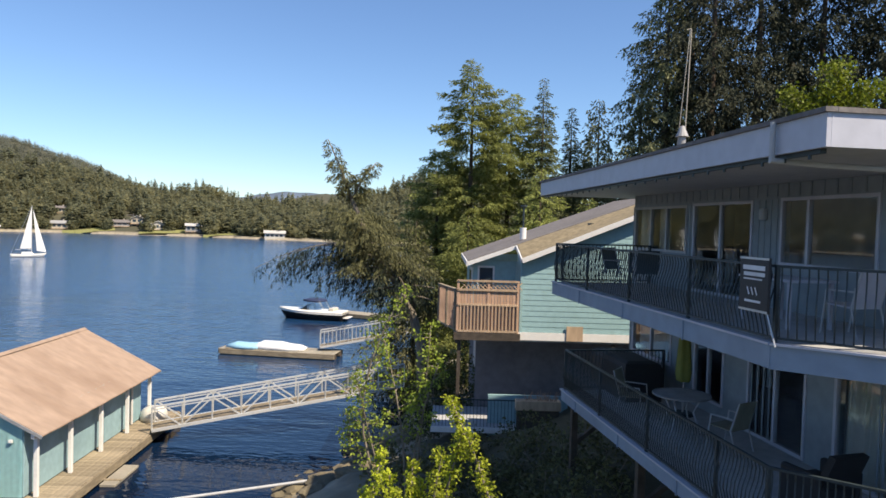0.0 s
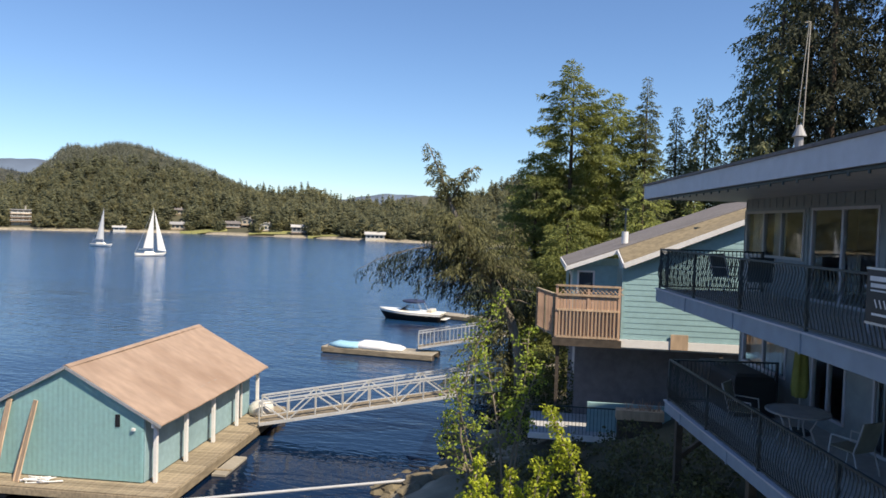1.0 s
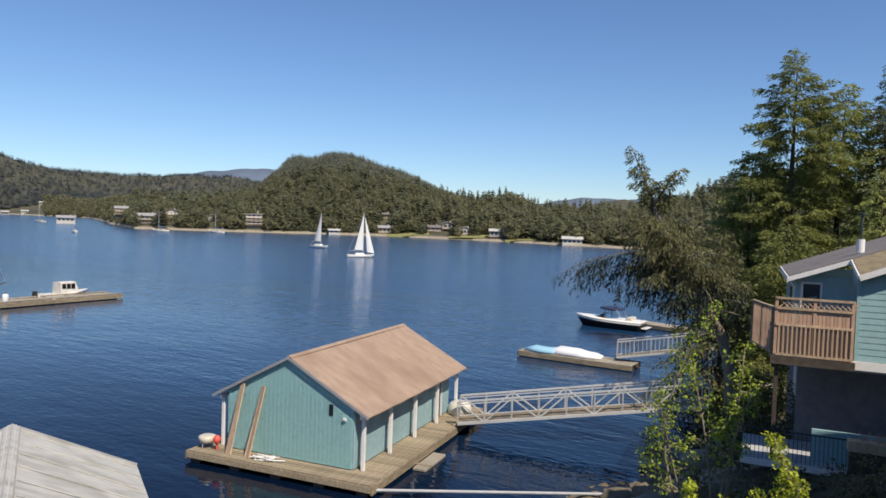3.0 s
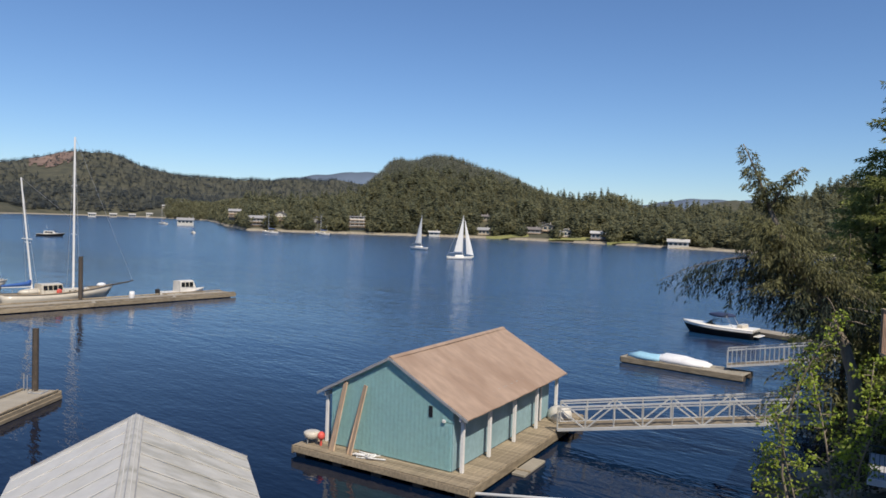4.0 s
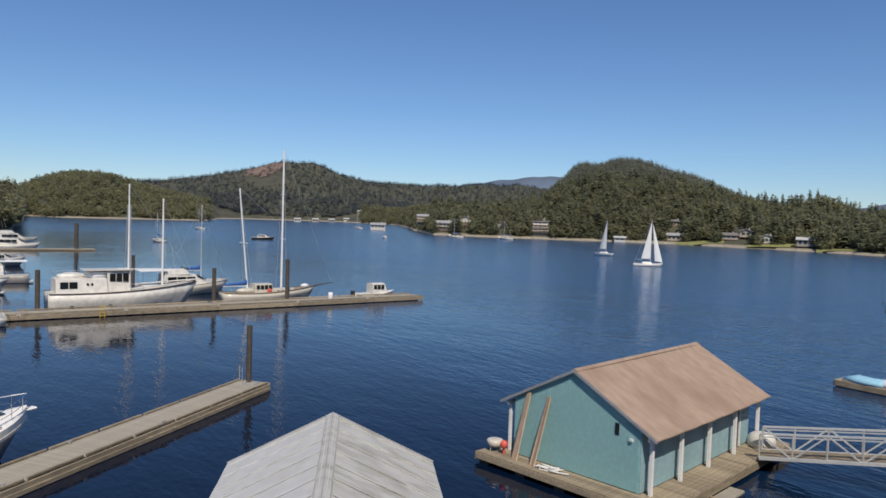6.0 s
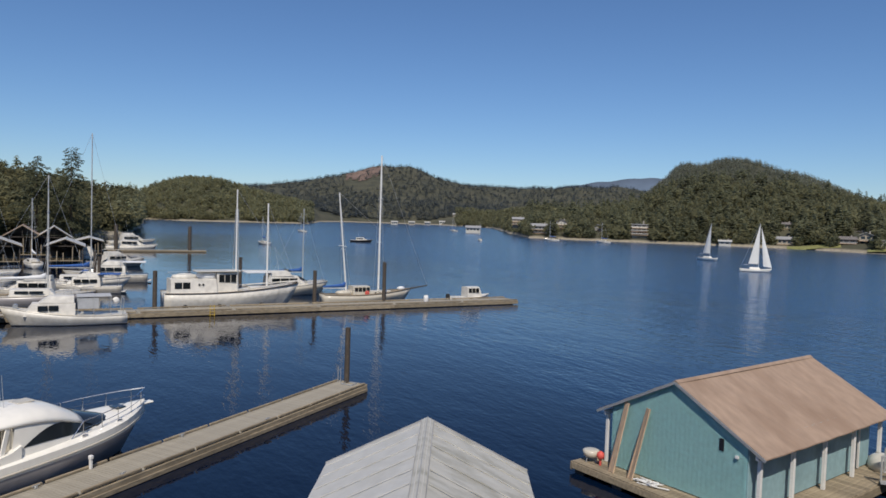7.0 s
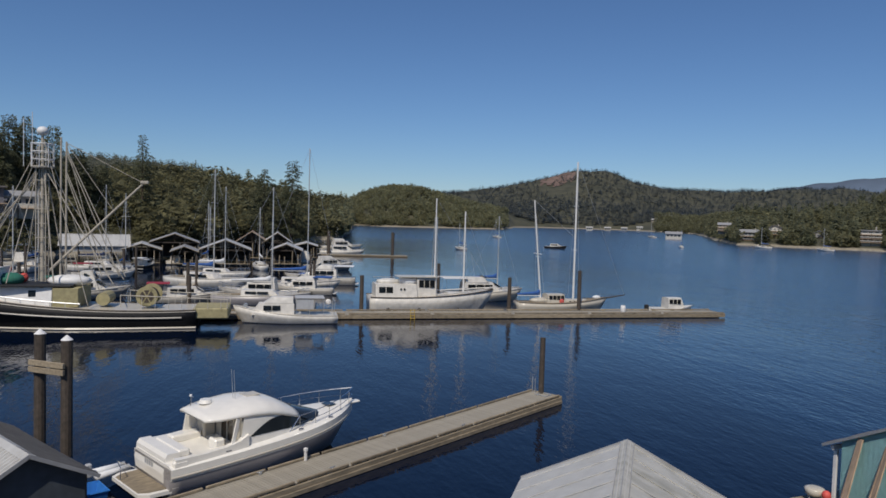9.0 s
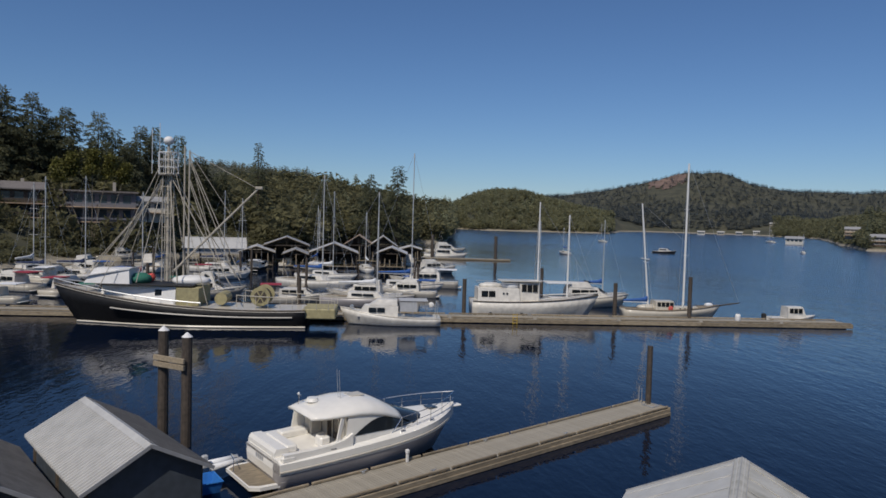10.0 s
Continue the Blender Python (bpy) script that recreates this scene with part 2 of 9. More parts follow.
M["roof_corr"] = material("corrugated_roof_sheet", (0.52, 0.51, 0.48), 0.5, 0.1, 0.08, 3, 0.4, 0.5, 0.08, 18)
# dark blue boards; they also stand in for shade in the open half
M["shed_wall"] = material("dark_blue_boards_and_shade", (0.05, 0.06, 0.072), 0.7, 0.0, 0.2, 3, 0.5, 0.5, 0.1)
M["roof_grey"] = material("grey_roof_sheet", (0.33, 0.33, 0.33), 0.6, 0.1, 0.15, 2, 0.4, 0.4, 0.1)
M["roof_dirty"] = material("streaked_roof_sheet", (0.47, 0.46, 0.42), 0.55, 0.0, 0.08, 3, 0.8, 1.6, 0.08, 18, stain_color=(0.27, 0.26, 0.21), stretch=(0.3, 1.2, 1))
# old dark sheet; also holds the shade of one slope on a near shed
M["roof_old_shaded"] = material("old_and_shaded_roof_sheet", (0.13, 0.125, 0.12), 0.7, 0.0, 0.2, 3, 0.5, 0.5, 0.1, 18)
M["shingle"] = material("grey_shingles", (0.17, 0.155, 0.15), 0.9, 0.0, 0.25, 7, 0.4, 0.6, 0.4, 20)
M["siding"] = material("teal_siding", (0.265, 0.425, 0.45), 0.6, 0.0, 0.08, 5, 0.2, 0.8, 0.08, 30)
M["house_wall"] = material("blue_grey_wall", (0.24, 0.285, 0.31), 0.65, 0.0, 0.1, 5, 0.25, 0.6, 0.1, 30)
M["fascia"] = material("fascia_paint", (0.47, 0.48, 0.54), 0.5, 0.0, 0.05, 5, 0.2, 0.9, 0.05)
M["deck_edge"] = material("blue_grey_fascia", (0.22, 0.29, 0.375), 0.55, 0.0, 0.08, 4, 0.35, 0.7, 0.08)
M["soffit"] = material("soffit_boards", (0.42, 0.43, 0.44), 0.7, 0.0, 0.08, 4, 0.2, 0.8, 0.08)
M["deck_floor"] = material("deck_membrane", (0.40, 0.405, 0.41), 0.8, 0.0, 0.12, 5, 0.3, 0.7, 0.15)
M["iron"] = material("dark_painted_iron", (0.030, 0.044, 0.049), 0.5, 0.2, 0.2, 9, 0.0)
M["curtain"] = material("pale_curtain", (0.55, 0.54, 0.5), 0.9, 0.0, 0.08, 4, 0.2, 1.0, 0.2, 12, stretch=(1, 6, 0.2))
M["umbrella"] = material("olive_umbrella", (0.19, 0.20, 0.045), 0.85, 0.0, 0.15, 6, 0.3, 1.5, 0.2)
M["plastic_tan"] = material("tan_sling_fabric", (0.25, 0.24, 0.18), 0.7)
M["sign_black"] = material("black_board", (0.012, 0.012, 0.016), 0.5)
M["sign_white"] = material("white_lettering", (0.7, 0.7, 0.72), 0.6)
M["rock"] = material("shore_rock", (0.15, 0.125, 0.08), 0.9, 0.0, 0.35, 1.5, 0.5, 0.4, 0.7, 5, spread=0.15)
M["bark"] = material("bark", (0.075, 0.055, 0.04), 0.95, 0.0, 0.4, 4, 0.4, 0.7, 0.8, 9, stretch=(1, 1, 0.3))
M["bark_pale"] = material("pale_bark", (0.2, 0.17, 0.13), 0.9, 0.0, 0.35, 5, 0.4, 0.9, 0.6, 12, stretch=(1, 1, 0.3))
M["fir"] = leaf_material("fir_needles", (0.25, 0.285, 0.10), 0.35, 0.7, 0.5)
M["fir_blue"] = leaf_material("bluish_fir_needles", (0.13, 0.155, 0.085), 0.4, 0.6, 0.35)
M["leaf_lime2"] = leaf_material("lime_tree_leaves", (0.19, 0.24, 0.03), 0.5, 0.5, 0.35)
# shade over the stand behind the house is put into these needles
M["fir_dark"] = leaf_material("shaded_stand_needles", (0.044, 0.050, 0.034), 0.25, 0.9, through=0.15)
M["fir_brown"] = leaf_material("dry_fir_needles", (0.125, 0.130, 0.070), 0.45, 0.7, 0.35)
# distance haze is put into these needle colours: paler, greyer, then bluer
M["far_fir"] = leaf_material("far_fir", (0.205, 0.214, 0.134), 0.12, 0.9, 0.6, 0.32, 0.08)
M["hazed_hill_fir"] = leaf_material("hazed_hill_fir", (0.158, 0.168, 0.130), 0.10, 0.9, 0.5, 0.35, 0.05)
M["hazed_distant_fir"] = leaf_material("hazed_distant_fir", (0.070, 0.086, 0.096), 0.06, 0.9, 0.5, 0.3, 0.03)
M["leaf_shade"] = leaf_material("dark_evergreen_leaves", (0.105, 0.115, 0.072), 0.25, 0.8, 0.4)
# the leaning crown's shade is put into the needles of its lower boughs
M["fir_droop"] = leaf_material("shaded_drooping_needles", (0.032, 0.047, 0.040), 0.4, 0.7, 0.12)
M["leaf_lime"] = leaf_material("lime_leaves", (0.37, 0.43, 0.05), 0.4, 0.5, 0.45)
M["leaf_green"] = leaf_material("fresh_leaves", (0.26, 0.345, 0.06), 0.45, 0.5, 0.42)
M["leaf_dark"] = leaf_material("dark_shrub_leaves", (0.110, 0.120, 0.065), 0.45, 0.6, 0.3)
M["leaf_olive"] = leaf_material("olive_leaves", (0.13, 0.13, 0.035), 0.4, 0.6, 0.2)
M["leaf_far"] = leaf_material("far_olive_leaves", (0.222, 0.218, 0.126), 0.13, 0.9, 0.6, 0.32, 0.07)
M["leaf_bank"] = leaf_material("hillside_leaves", (0.150, 0.146, 0.084), 0.3, 0.9, 0.5, 0.4, 0.13)
# sunlight on the edge of that stand is put into this paler tone
M["fir_mid"] = leaf_material("sunlit_edge_needles", (0.14, 0.152, 0.082), 0.35, 0.6, 0.3)
M["fir_marina"] = leaf_material("hillside_fir_needles", (0.128, 0.138, 0.088), 0.3, 0.8, 0.45, 0.25, 0.15)
M["mast_paint"] = material("weathered_mast_paint", (0.42, 0.38, 0.31), 0.6, 0.0, 0.15, 8, 0.3, 1.0, 0.05)
M["hull_dirty"] = material("dull_white_hull", (0.38, 0.355, 0.31), 0.45, 0.0, 0.1, 3, 0.4, 0.7, 0.0)
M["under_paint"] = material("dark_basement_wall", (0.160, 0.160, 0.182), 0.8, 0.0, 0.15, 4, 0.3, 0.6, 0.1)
M["door_brown"] = glass_material("brown_tinted_glass", (0.05, 0.035, 0.025), 0.1)
M["locker_tan"] = material("tan_painted_locker", (0.34, 0.30, 0.16), 0.7)
M["olive_roof"] = material("mossy_tan_roofing", (0.25, 0.20, 0.12), 0.9, 0.0, 0.25, 6, 0.5, 0.7, 0.4, 20)
M["leaf_olive2"] = leaf_material("bank_leaves", (0.06, 0.075, 0.025), 0.5, 0.5, 0.2)
M["wall_tan"] = material("tan_far_wall", (0.36, 0.32, 0.26), 0.8)
M["wall_pale"] = material("pale_far_wall", (0.50, 0.48, 0.43), 0.8)
M["wall_grey"] = material("grey_far_wall", (0.26, 0.26, 0.26), 0.8)

# ---- land and water ----
def smooth(v):
    v = np.clip(v, 0, 1)
    return v * v * (3 - 2 * v)


SHORE_Y = [-80, -30, 0, 14, 24, 30, 36, 55, 75, 100, 150, 220]
SHORE_X = [-30, -9, -8, -8.5, -9.0, -6.5, -6.0, -7.5, -11, -16, -8, 60]
BAY_AT = [-60, 0, 10, 17, 25, 35, 47, 54, 55.5, 57, 62, 69, 71.2, 71.8, 82, 84, 84.6, 89, 98, 108, 117, 135, 180, 240, 300]
BAY_R = [420, 350, 345, 358, 392, 438, 433, 445, 560, 930, 1150, 1150, 1050, 795, 750, 790, 330, 262, 205, 165, 135, 110, 95, 110, 420]
HILLS = [  # heading, its spread, distance, its spread, height
    (39.4, 2.8, 1000, 260, 67), (33.6, 2.7, 960, 240, 39), (43.0, 4.0, 800, 200, 12), (42.7, 0.8, 880, 160, 14), (44.3, 0.9, 820, 150, 9), (28.0, 5.0, 720, 170, 9), (25.2, 0.8, 570, 60, 6),
    (47.0, 4.0, 2300, 400, 60), (53.0, 3.0, 2000, 330, 8), (36.0, 8.0, 2600, 400, 60),
    (60.0, 10.0, 2000, 330, 80), (65.2, 3.0, 2000, 330, 56), (70.5, 2.6, 2050, 330, 18), (78.0, 6.0, 2000, 330, 44),
    (75.5, 2.6, 1000, 150, 10), (80.6, 2.8, 980, 140, 30),
    (16.0, 4.0, 4200, 300, 150), (8.0, 3.5, 560, 110, 14), (2.0, 5.0, 700, 140, 40),
    (103.0, 6.0, 640, 160, 31), (95.5, 3.5, 440, 80, 9), (113.0, 7.0, 260, 60, 6), (124.0, 9.0, 240, 60, 14),
]


def wobble(x, y, s, seed=0.0):
    """A cheap, even roughness in -1..1."""
    return (np.sin(x * s + 1.7 * np.sin(y * s * 0.7 + seed)) + np.sin(y * s * 1.3 + 2.1 * np.sin(x * s * 0.6 + seed * 2)) + np.sin((x + y) * s * 2.1 + seed)) / 3


def land(x, y):
    """The height of the ground."""
    x, y = np.asarray(x, float), np.asarray(y, float)
    r = np.hypot(x, y)
    th = np.degrees(np.arctan2(-x, y))
    th = np.where(th < -60, th + 360, th)
    d = x - np.interp(y, SHORE_Y, SHORE_X) + 0.7 * wobble(x, y, 0.9)
    near = np.where(d < 0, np.maximum(d * 0.35, -3), 0.36 * np.minimum(d, 11) + 0.18 * np.clip(d - 11, 0, 60))
    near = near + np.where(d > 0, 0.22 * wobble(x, y, 1.6, 3) * np.minimum(d, 3) / 3, 0)
    near = np.where(y > 215, -3, near)
    s = r - np.interp(th, BAY_AT, BAY_R) + 5 * wobble(x, y, 0.045)
    rise = 0.9 * smooth(s / 6) + 3.2 * smooth((s - 6) / 40) + 13 * smooth((s - 25) / 170)
    far = np.where(s < 0, -3, rise)
    up = np.zeros_like(r)
    for a, sa, dist, sd, h in HILLS:
        up = up + h * np.exp(-0.5 * ((th - a) / sa) ** 2 - 0.5 * ((r - dist) / sd) ** 2)
    up = up * (1 + 0.05 * wobble(x, y, 0.02) + 0.03 * wobble(x, y, 0.05, 2))
    far = far + np.where(s > 0, up * smooth(s / 60), 0)
    return np.where((r < 230) & (x > -60) & (y > -120), near, np.maximum(far, np.where(r < 300, near, -3)))


ground_mat = bpy.data.materials.new("shore_ground")
ground_mat.use_nodes = True
gt = ground_mat.node_tree
gb = gt.nodes["Principled BSDF"]
gb.inputs["Roughness"].default_value = 0.95
g_co = gt.nodes.new("ShaderNodeTexCoord")
g_n1 = gt.nodes.new("ShaderNodeTexNoise")
g_n1.inputs["Scale"].default_value, g_n1.inputs["Detail"].default_value = 0.035, 8
g_n2 = gt.nodes.new("ShaderNodeTexNoise")
g_n2.inputs["Scale"].default_value, g_n2.inputs["Detail"].default_value = 0.9, 6
for n in (g_n1, g_n2):
    gt.links.new(g_co.outputs["Object"], n.inputs["Vector"])
g_r = gt.nodes.new("ShaderNodeValToRGB")
g_r.color_ramp.elements[0].position, g_r.color_ramp.elements[0].color = 0.35, (0.040, 0.043, 0.027, 1)
g_r.color_ramp.elements[1].position, g_r.color_ramp.elements[1].color = 0.68, (0.090, 0.084, 0.050, 1)
gt.links.new(g_n1.outputs[0], g_r.inputs[0])
g_r2 = gt.nodes.new("ShaderNodeValToRGB")
g_r2.color_ramp.elements[0].position, g_r2.color_ramp.elements[0].color = 0.3, (0.18, 0.155, 0.11, 1)
g_r2.color_ramp.elements[1].position, g_r2.color_ramp.elements[1].color = 0.7, (0.40, 0.35, 0.26, 1)
gt.links.new(g_n2.outputs[0], g_r2.inputs[0])
g_sep = gt.nodes.new("ShaderNodeSeparateXYZ")
gt.links.new(g_co.outputs["Object"], g_sep.inputs[0])
g_h = gt.nodes.new("ShaderNodeMapRange")          # bare stones and sand reach as high as the tide
g_h.inputs[1].default_value, g_h.inputs[2].default_value = 0.9, 1.8
gt.links.new(g_sep.outputs[2], g_h.inputs[0])
g_mix = gt.nodes.new("ShaderNodeMix")
g_mix.data_type = "RGBA"
gt.links.new(g_h.outputs[0], g_mix.inputs[0])
gt.links.new(g_r2.outputs[0], g_mix.inputs[6])
gt.links.new(g_r.outputs[0], g_mix.inputs[7])
gt.links.new(g_mix.outputs[2], gb.inputs["Base Color"])
g_bp = gt.nodes.new("ShaderNodeBump")
g_bp.inputs["Strength"].default_value, g_bp.inputs["Distance"].default_value = 0.6, 0.3
gt.links.new(g_n2.outputs[0], g_bp.inputs["Height"])
gt.links.new(g_bp.outputs[0], gb.inputs["Normal"])

heads = np.radians(np.concatenate([np.arange(-60, -20, 1.0), np.arange(-20, 125, 0.5), np.arange(125, 300, 2.0)]))
dists = np.concatenate([np.concatenate([[0.02], np.linspace(1.0, 60, 90)]), np.geomspace(61, 4700, 150)])
hh, dd = np.meshgrid(heads, dists, indexing="ij")
gx, gy = -np.sin(hh) * dd, np.cos(hh) * dd
na, nr = hh.shape
ii, jj = np.meshgrid(np.arange(na), np.arange(nr - 1), indexing="ij")
i2 = (ii + 1) % na
quads = np.stack([ii * nr + jj, ii * nr + jj + 1, i2 * nr + jj + 1, i2 * nr + jj], -1).reshape(-1, 4)
ground = raw("ground", np.stack([gx, gy, land(gx, gy)], -1).reshape(-1, 3), quads, ground_mat, smooth=True)
tagged(ground, "wooded stony shore and hills round a calm bay", "ground", kind="structure")

water_mat = bpy.data.materials.new("bay_water")
water_mat.use_nodes = True
w_t = water_mat.node_tree
w_b = w_t.nodes["Principled BSDF"]
w_b.inputs["Base Color"].default_value = (0.002, 0.010, 0.032, 1)
w_b.inputs["Roughness"].default_value = 0.05
w_b.inputs["IOR"].default_value = 1.33
w_co = w_t.nodes.new("ShaderNodeTexCoord")


def water_noise(scale, detail, stretch, turn):
    mp = w_t.nodes.new("ShaderNodeMapping")
    mp.inputs["Scale"].default_value, mp.inputs["Rotation"].default_value = stretch, (0, 0, radians(turn))
    w_t.links.new(w_co.outputs["Object"], mp.inputs[0])
    n = w_t.nodes.new("ShaderNodeTexNoise")
    n.inputs["Scale"].default_value, n.inputs["Detail"].default_value = scale, detail
    w_t.links.new(mp.outputs[0], n.inputs["Vector"])
    return n.outputs[0]


def water_math(op, a, b):
    n = w_t.nodes.new("ShaderNodeMath")
    n.operation = op
    for s, v in zip(n.inputs, (a, b)):
        if isinstance(v, float):
            s.default_value = v
        else:
            w_t.links.new(v, s)
    return n.outputs[0]


ripple = water_noise(1.0, 3, (0.35, 1.1, 1), 35)
chop = water_noise(3.2, 2, (0.5, 1.0, 1), 20)
swell = water_noise(0.22, 2, (0.5, 1.0, 1), 30)
calm = w_t.nodes.new("ShaderNodeMapRange")
calm.inputs[1].default_value, calm.inputs[2].default_value, calm.inputs[3].default_value, calm.inputs[4].default_value = 25.0, 92.0, 0.24, 1.0
w_sep = w_t.nodes.new("ShaderNodeSeparateXYZ")
w_t.links.new(w_co.outputs["Object"], w_sep.inputs[0])
drift = water_math("MULTIPLY", water_noise(0.03, 2, (1, 1.6, 1), 40), 60.0)
w_t.links.new(water_math("ADD", water_math("SUBTRACT", w_sep.outputs[1], 30.0), drift), calm.inputs[0])   # sheltered among the floats
height = water_math("ADD", water_math("ADD", ripple, water_math("MULTIPLY", chop, 0.5)), water_math("MULTIPLY", swell, 1.5))
w_bp = w_t.nodes.new("ShaderNodeBump")
w_bp.inputs["Distance"].default_value = 0.125
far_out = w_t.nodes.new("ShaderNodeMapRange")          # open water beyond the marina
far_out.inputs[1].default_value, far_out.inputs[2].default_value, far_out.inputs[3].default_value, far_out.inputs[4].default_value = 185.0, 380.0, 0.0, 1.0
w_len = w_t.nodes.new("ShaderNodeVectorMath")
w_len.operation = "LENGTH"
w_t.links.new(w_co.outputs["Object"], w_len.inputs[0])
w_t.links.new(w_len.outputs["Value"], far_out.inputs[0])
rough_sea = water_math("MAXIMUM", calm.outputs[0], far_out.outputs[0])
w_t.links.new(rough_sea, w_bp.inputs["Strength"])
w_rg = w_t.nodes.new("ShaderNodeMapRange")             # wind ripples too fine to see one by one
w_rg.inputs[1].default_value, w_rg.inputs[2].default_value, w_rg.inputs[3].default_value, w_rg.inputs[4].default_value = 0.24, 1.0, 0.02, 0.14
w_cl = w_t.nodes.new("ShaderNodeMix")                  # water's own blue, with open water's brighter sky reflection put into the colour
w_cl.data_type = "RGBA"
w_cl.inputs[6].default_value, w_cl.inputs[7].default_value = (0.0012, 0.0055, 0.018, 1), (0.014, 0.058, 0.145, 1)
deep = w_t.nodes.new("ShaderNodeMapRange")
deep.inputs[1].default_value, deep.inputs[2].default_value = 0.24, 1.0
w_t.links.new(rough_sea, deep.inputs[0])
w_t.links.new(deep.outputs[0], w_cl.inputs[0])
w_t.links.new(w_cl.outputs[2], w_b.inputs["Base Color"])
w_t.links.new(rough_sea, w_rg.inputs[0])
w_t.links.new(w_rg.outputs[0], w_b.inputs["Roughness"])
w_t.links.new(height, w_bp.inputs["Height"])
w_t.links.new(w_bp.outputs[0], w_b.inputs["Normal"])
w_r = np.array([0.0, 30, 90, 250, 700, 2000, 4600])
w_a = np.radians(np.arange(0, 360, 5.0))
w_v = np.array([(r * math.cos(a), r * math.sin(a), 0.0) for a in w_a for r in w_r])
w_f = np.array([(i * 7 + j, i * 7 + j + 1, ((i + 1) % 72) * 7 + j + 1, ((i + 1) % 72) * 7 + j) for i in range(72) for j in range(6)])
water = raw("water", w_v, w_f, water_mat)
tagged(water, "calm dark blue bay water with light ripples", "water", kind="structure")


# ---- far woods ----
FAR_PLOTS = [(-324, 319, 15), (-259, 368, 16), (-229, 378, 13), (-222, 384, 9), (-206, 378, 11), (-128, 352, 18), (-376, 299, 12), (-428, 300, 12), (-378, 283, 16), (-360, 317, 10),
             (-277, 394, 11), (-239, 406, 11), (-278, 341, 9), (-182, 372, 12), (-240, 366, 16), (-195, 373, 20), (-160, 368, 16), (-172.6, -66.5, 26), (-160.6, -80.8, 18), (-182, -58, 10)]
rng = np.random.default_rng(7)


def far_conifer(boughs, thin, skew=0.7):
    """Verts and triangles of a ragged conifer one metre high: loose flat boughs round a thin stem."""
    v, f = [], []
    for k in range(boughs):
        u = 0.06 + 0.92 * ((k + rng.uniform(0, 1)) / boughs)
        a = k * 2.399963 + rng.normal(0, 0.3)
        q = (thin * (1 - u) ** skew * rng.uniform(0.55, 1.2) + 0.012)
        w = q * rng.uniform(0.35, 0.6) + 0.012
        c, s = math.cos(a), math.sin(a)
        drop = q * rng.uniform(-0.1, 0.55)
        n0 = len(v)
        v += [(0.0, 0.0, u + rng.uniform(0.01, 0.05)), (q * c - w * s, q * s + w * c, u - drop), (q * c + w * s, q * s - w * c, u - drop + rng.uniform(-0.03, 0.03))]
        f.append((n0, n0 + 1, n0 + 2))
    return np.array(v), np.array(f)


def far_broadleaf(clumps, size=0.095):
    """Verts and triangles of a loose round crown one metre high."""
    v, f = [], []
    for _ in range(clumps):
        a, u = rng.uniform(0, 2 * math.pi), rng.uniform(-0.9, 1)
        c = np.array([0.36 * math.sqrt(1 - u * u) * math.cos(a), 0.36 * math.sqrt(1 - u * u) * math.sin(a), 0.58 + 0.4 * u]) * rng.uniform(0.75, 1.0)
        c[2] = max(0.1, c[2])
        n0 = len(v)
        tri = rng.normal(0, size, (3, 3))
        v += list(c + tri)
        f.append((n0, n0 + 1, n0 + 2))
    return np.array(v), np.array(f)


def woods(name, places, heights, models, mat, label, widen=1.0):
    """Many far trees in one mesh."""
    vs, fs, n0 = [], [], 0
    for (x, y, z), h in zip(places, heights):
        v, f = models[rng.integers(len(models))]
        a = rng.uniform(0, 2 * math.pi)
        c, s = math.cos(a), math.sin(a)
        w = h * rng.uniform(0.85, 1.3) * widen
        vs.append(np.stack([x + w * (c * v[:, 0] - s * v[:, 1]), y + w * (s * v[:, 0] + c * v[:, 1]), z - 0.3 + h * v[:, 2]], -1))
        fs.append(f + n0)
        n0 += len(v)
    ob = raw(name, np.concatenate(vs), np.concatenate(fs), mat)
    return tagged(ob, label, "woods", kind="stuff")


def scatter(n, head, dist, rel=True, floor=1.0, open_views=True):
    """Random places on land: headings in degrees, and metres behind the shore (or from the middle)."""
    th = rng.uniform(head[0], head[1], n)
    base = np.interp(th, BAY_AT, BAY_R) if rel else 0.0
    r = base + dist[0] + (dist[1] - dist[0]) * rng.uniform(0, 1, n) ** 1.3
    x, y = -np.sin(np.radians(th)) * r, np.cos(np.radians(th)) * r
    z = land(x, y)
    ok = z > floor
    for hx, hy, hw in FAR_PLOTS if open_views else ():          # keep the view from each house open to the water
        hr, ha = math.hypot(hx, hy), math.degrees(math.atan2(-hx, hy))
        ok &= ~((np.abs(np.radians(th - ha)) * hr < hw * 0.36) & (r < hr + 6) & (r > hr - 60))
    return np.stack([x, y, z], -1)[ok]


tall = [far_conifer(64, wd, sk) for wd, sk in ((0.15, 0.7), (0.18, 0.6), (0.2, 0.5), (0.24, 0.6), (0.2, 0.8), (0.26, 0.45))]
mid = [far_conifer(44, wd, sk) for wd, sk in ((0.17, 0.7), (0.2, 0.5), (0.24, 0.6), (0.28, 0.5), (0.22, 0.7), (0.3, 0.4))]
small = [far_conifer(16, wd) for wd in (0.24, 0.28, 0.32, 0.26)]
round_crowns = [far_broadleaf(100, 0.085) for _ in range(5)]
fine_crowns = [far_broadleaf(190, 0.06) for _ in range(5)]
pl = scatter(3300, (-4, 54.5), (14, 210))
woods("far_shore_trees", pl, 5.5 + 9 * rng.uniform(0, 1, len(pl)) ** 1.6, tall, M["far_fir"], "dense fir woods on the far shore", 1.15)
pl = scatter(1500, (-4, 54.5), (8, 190))
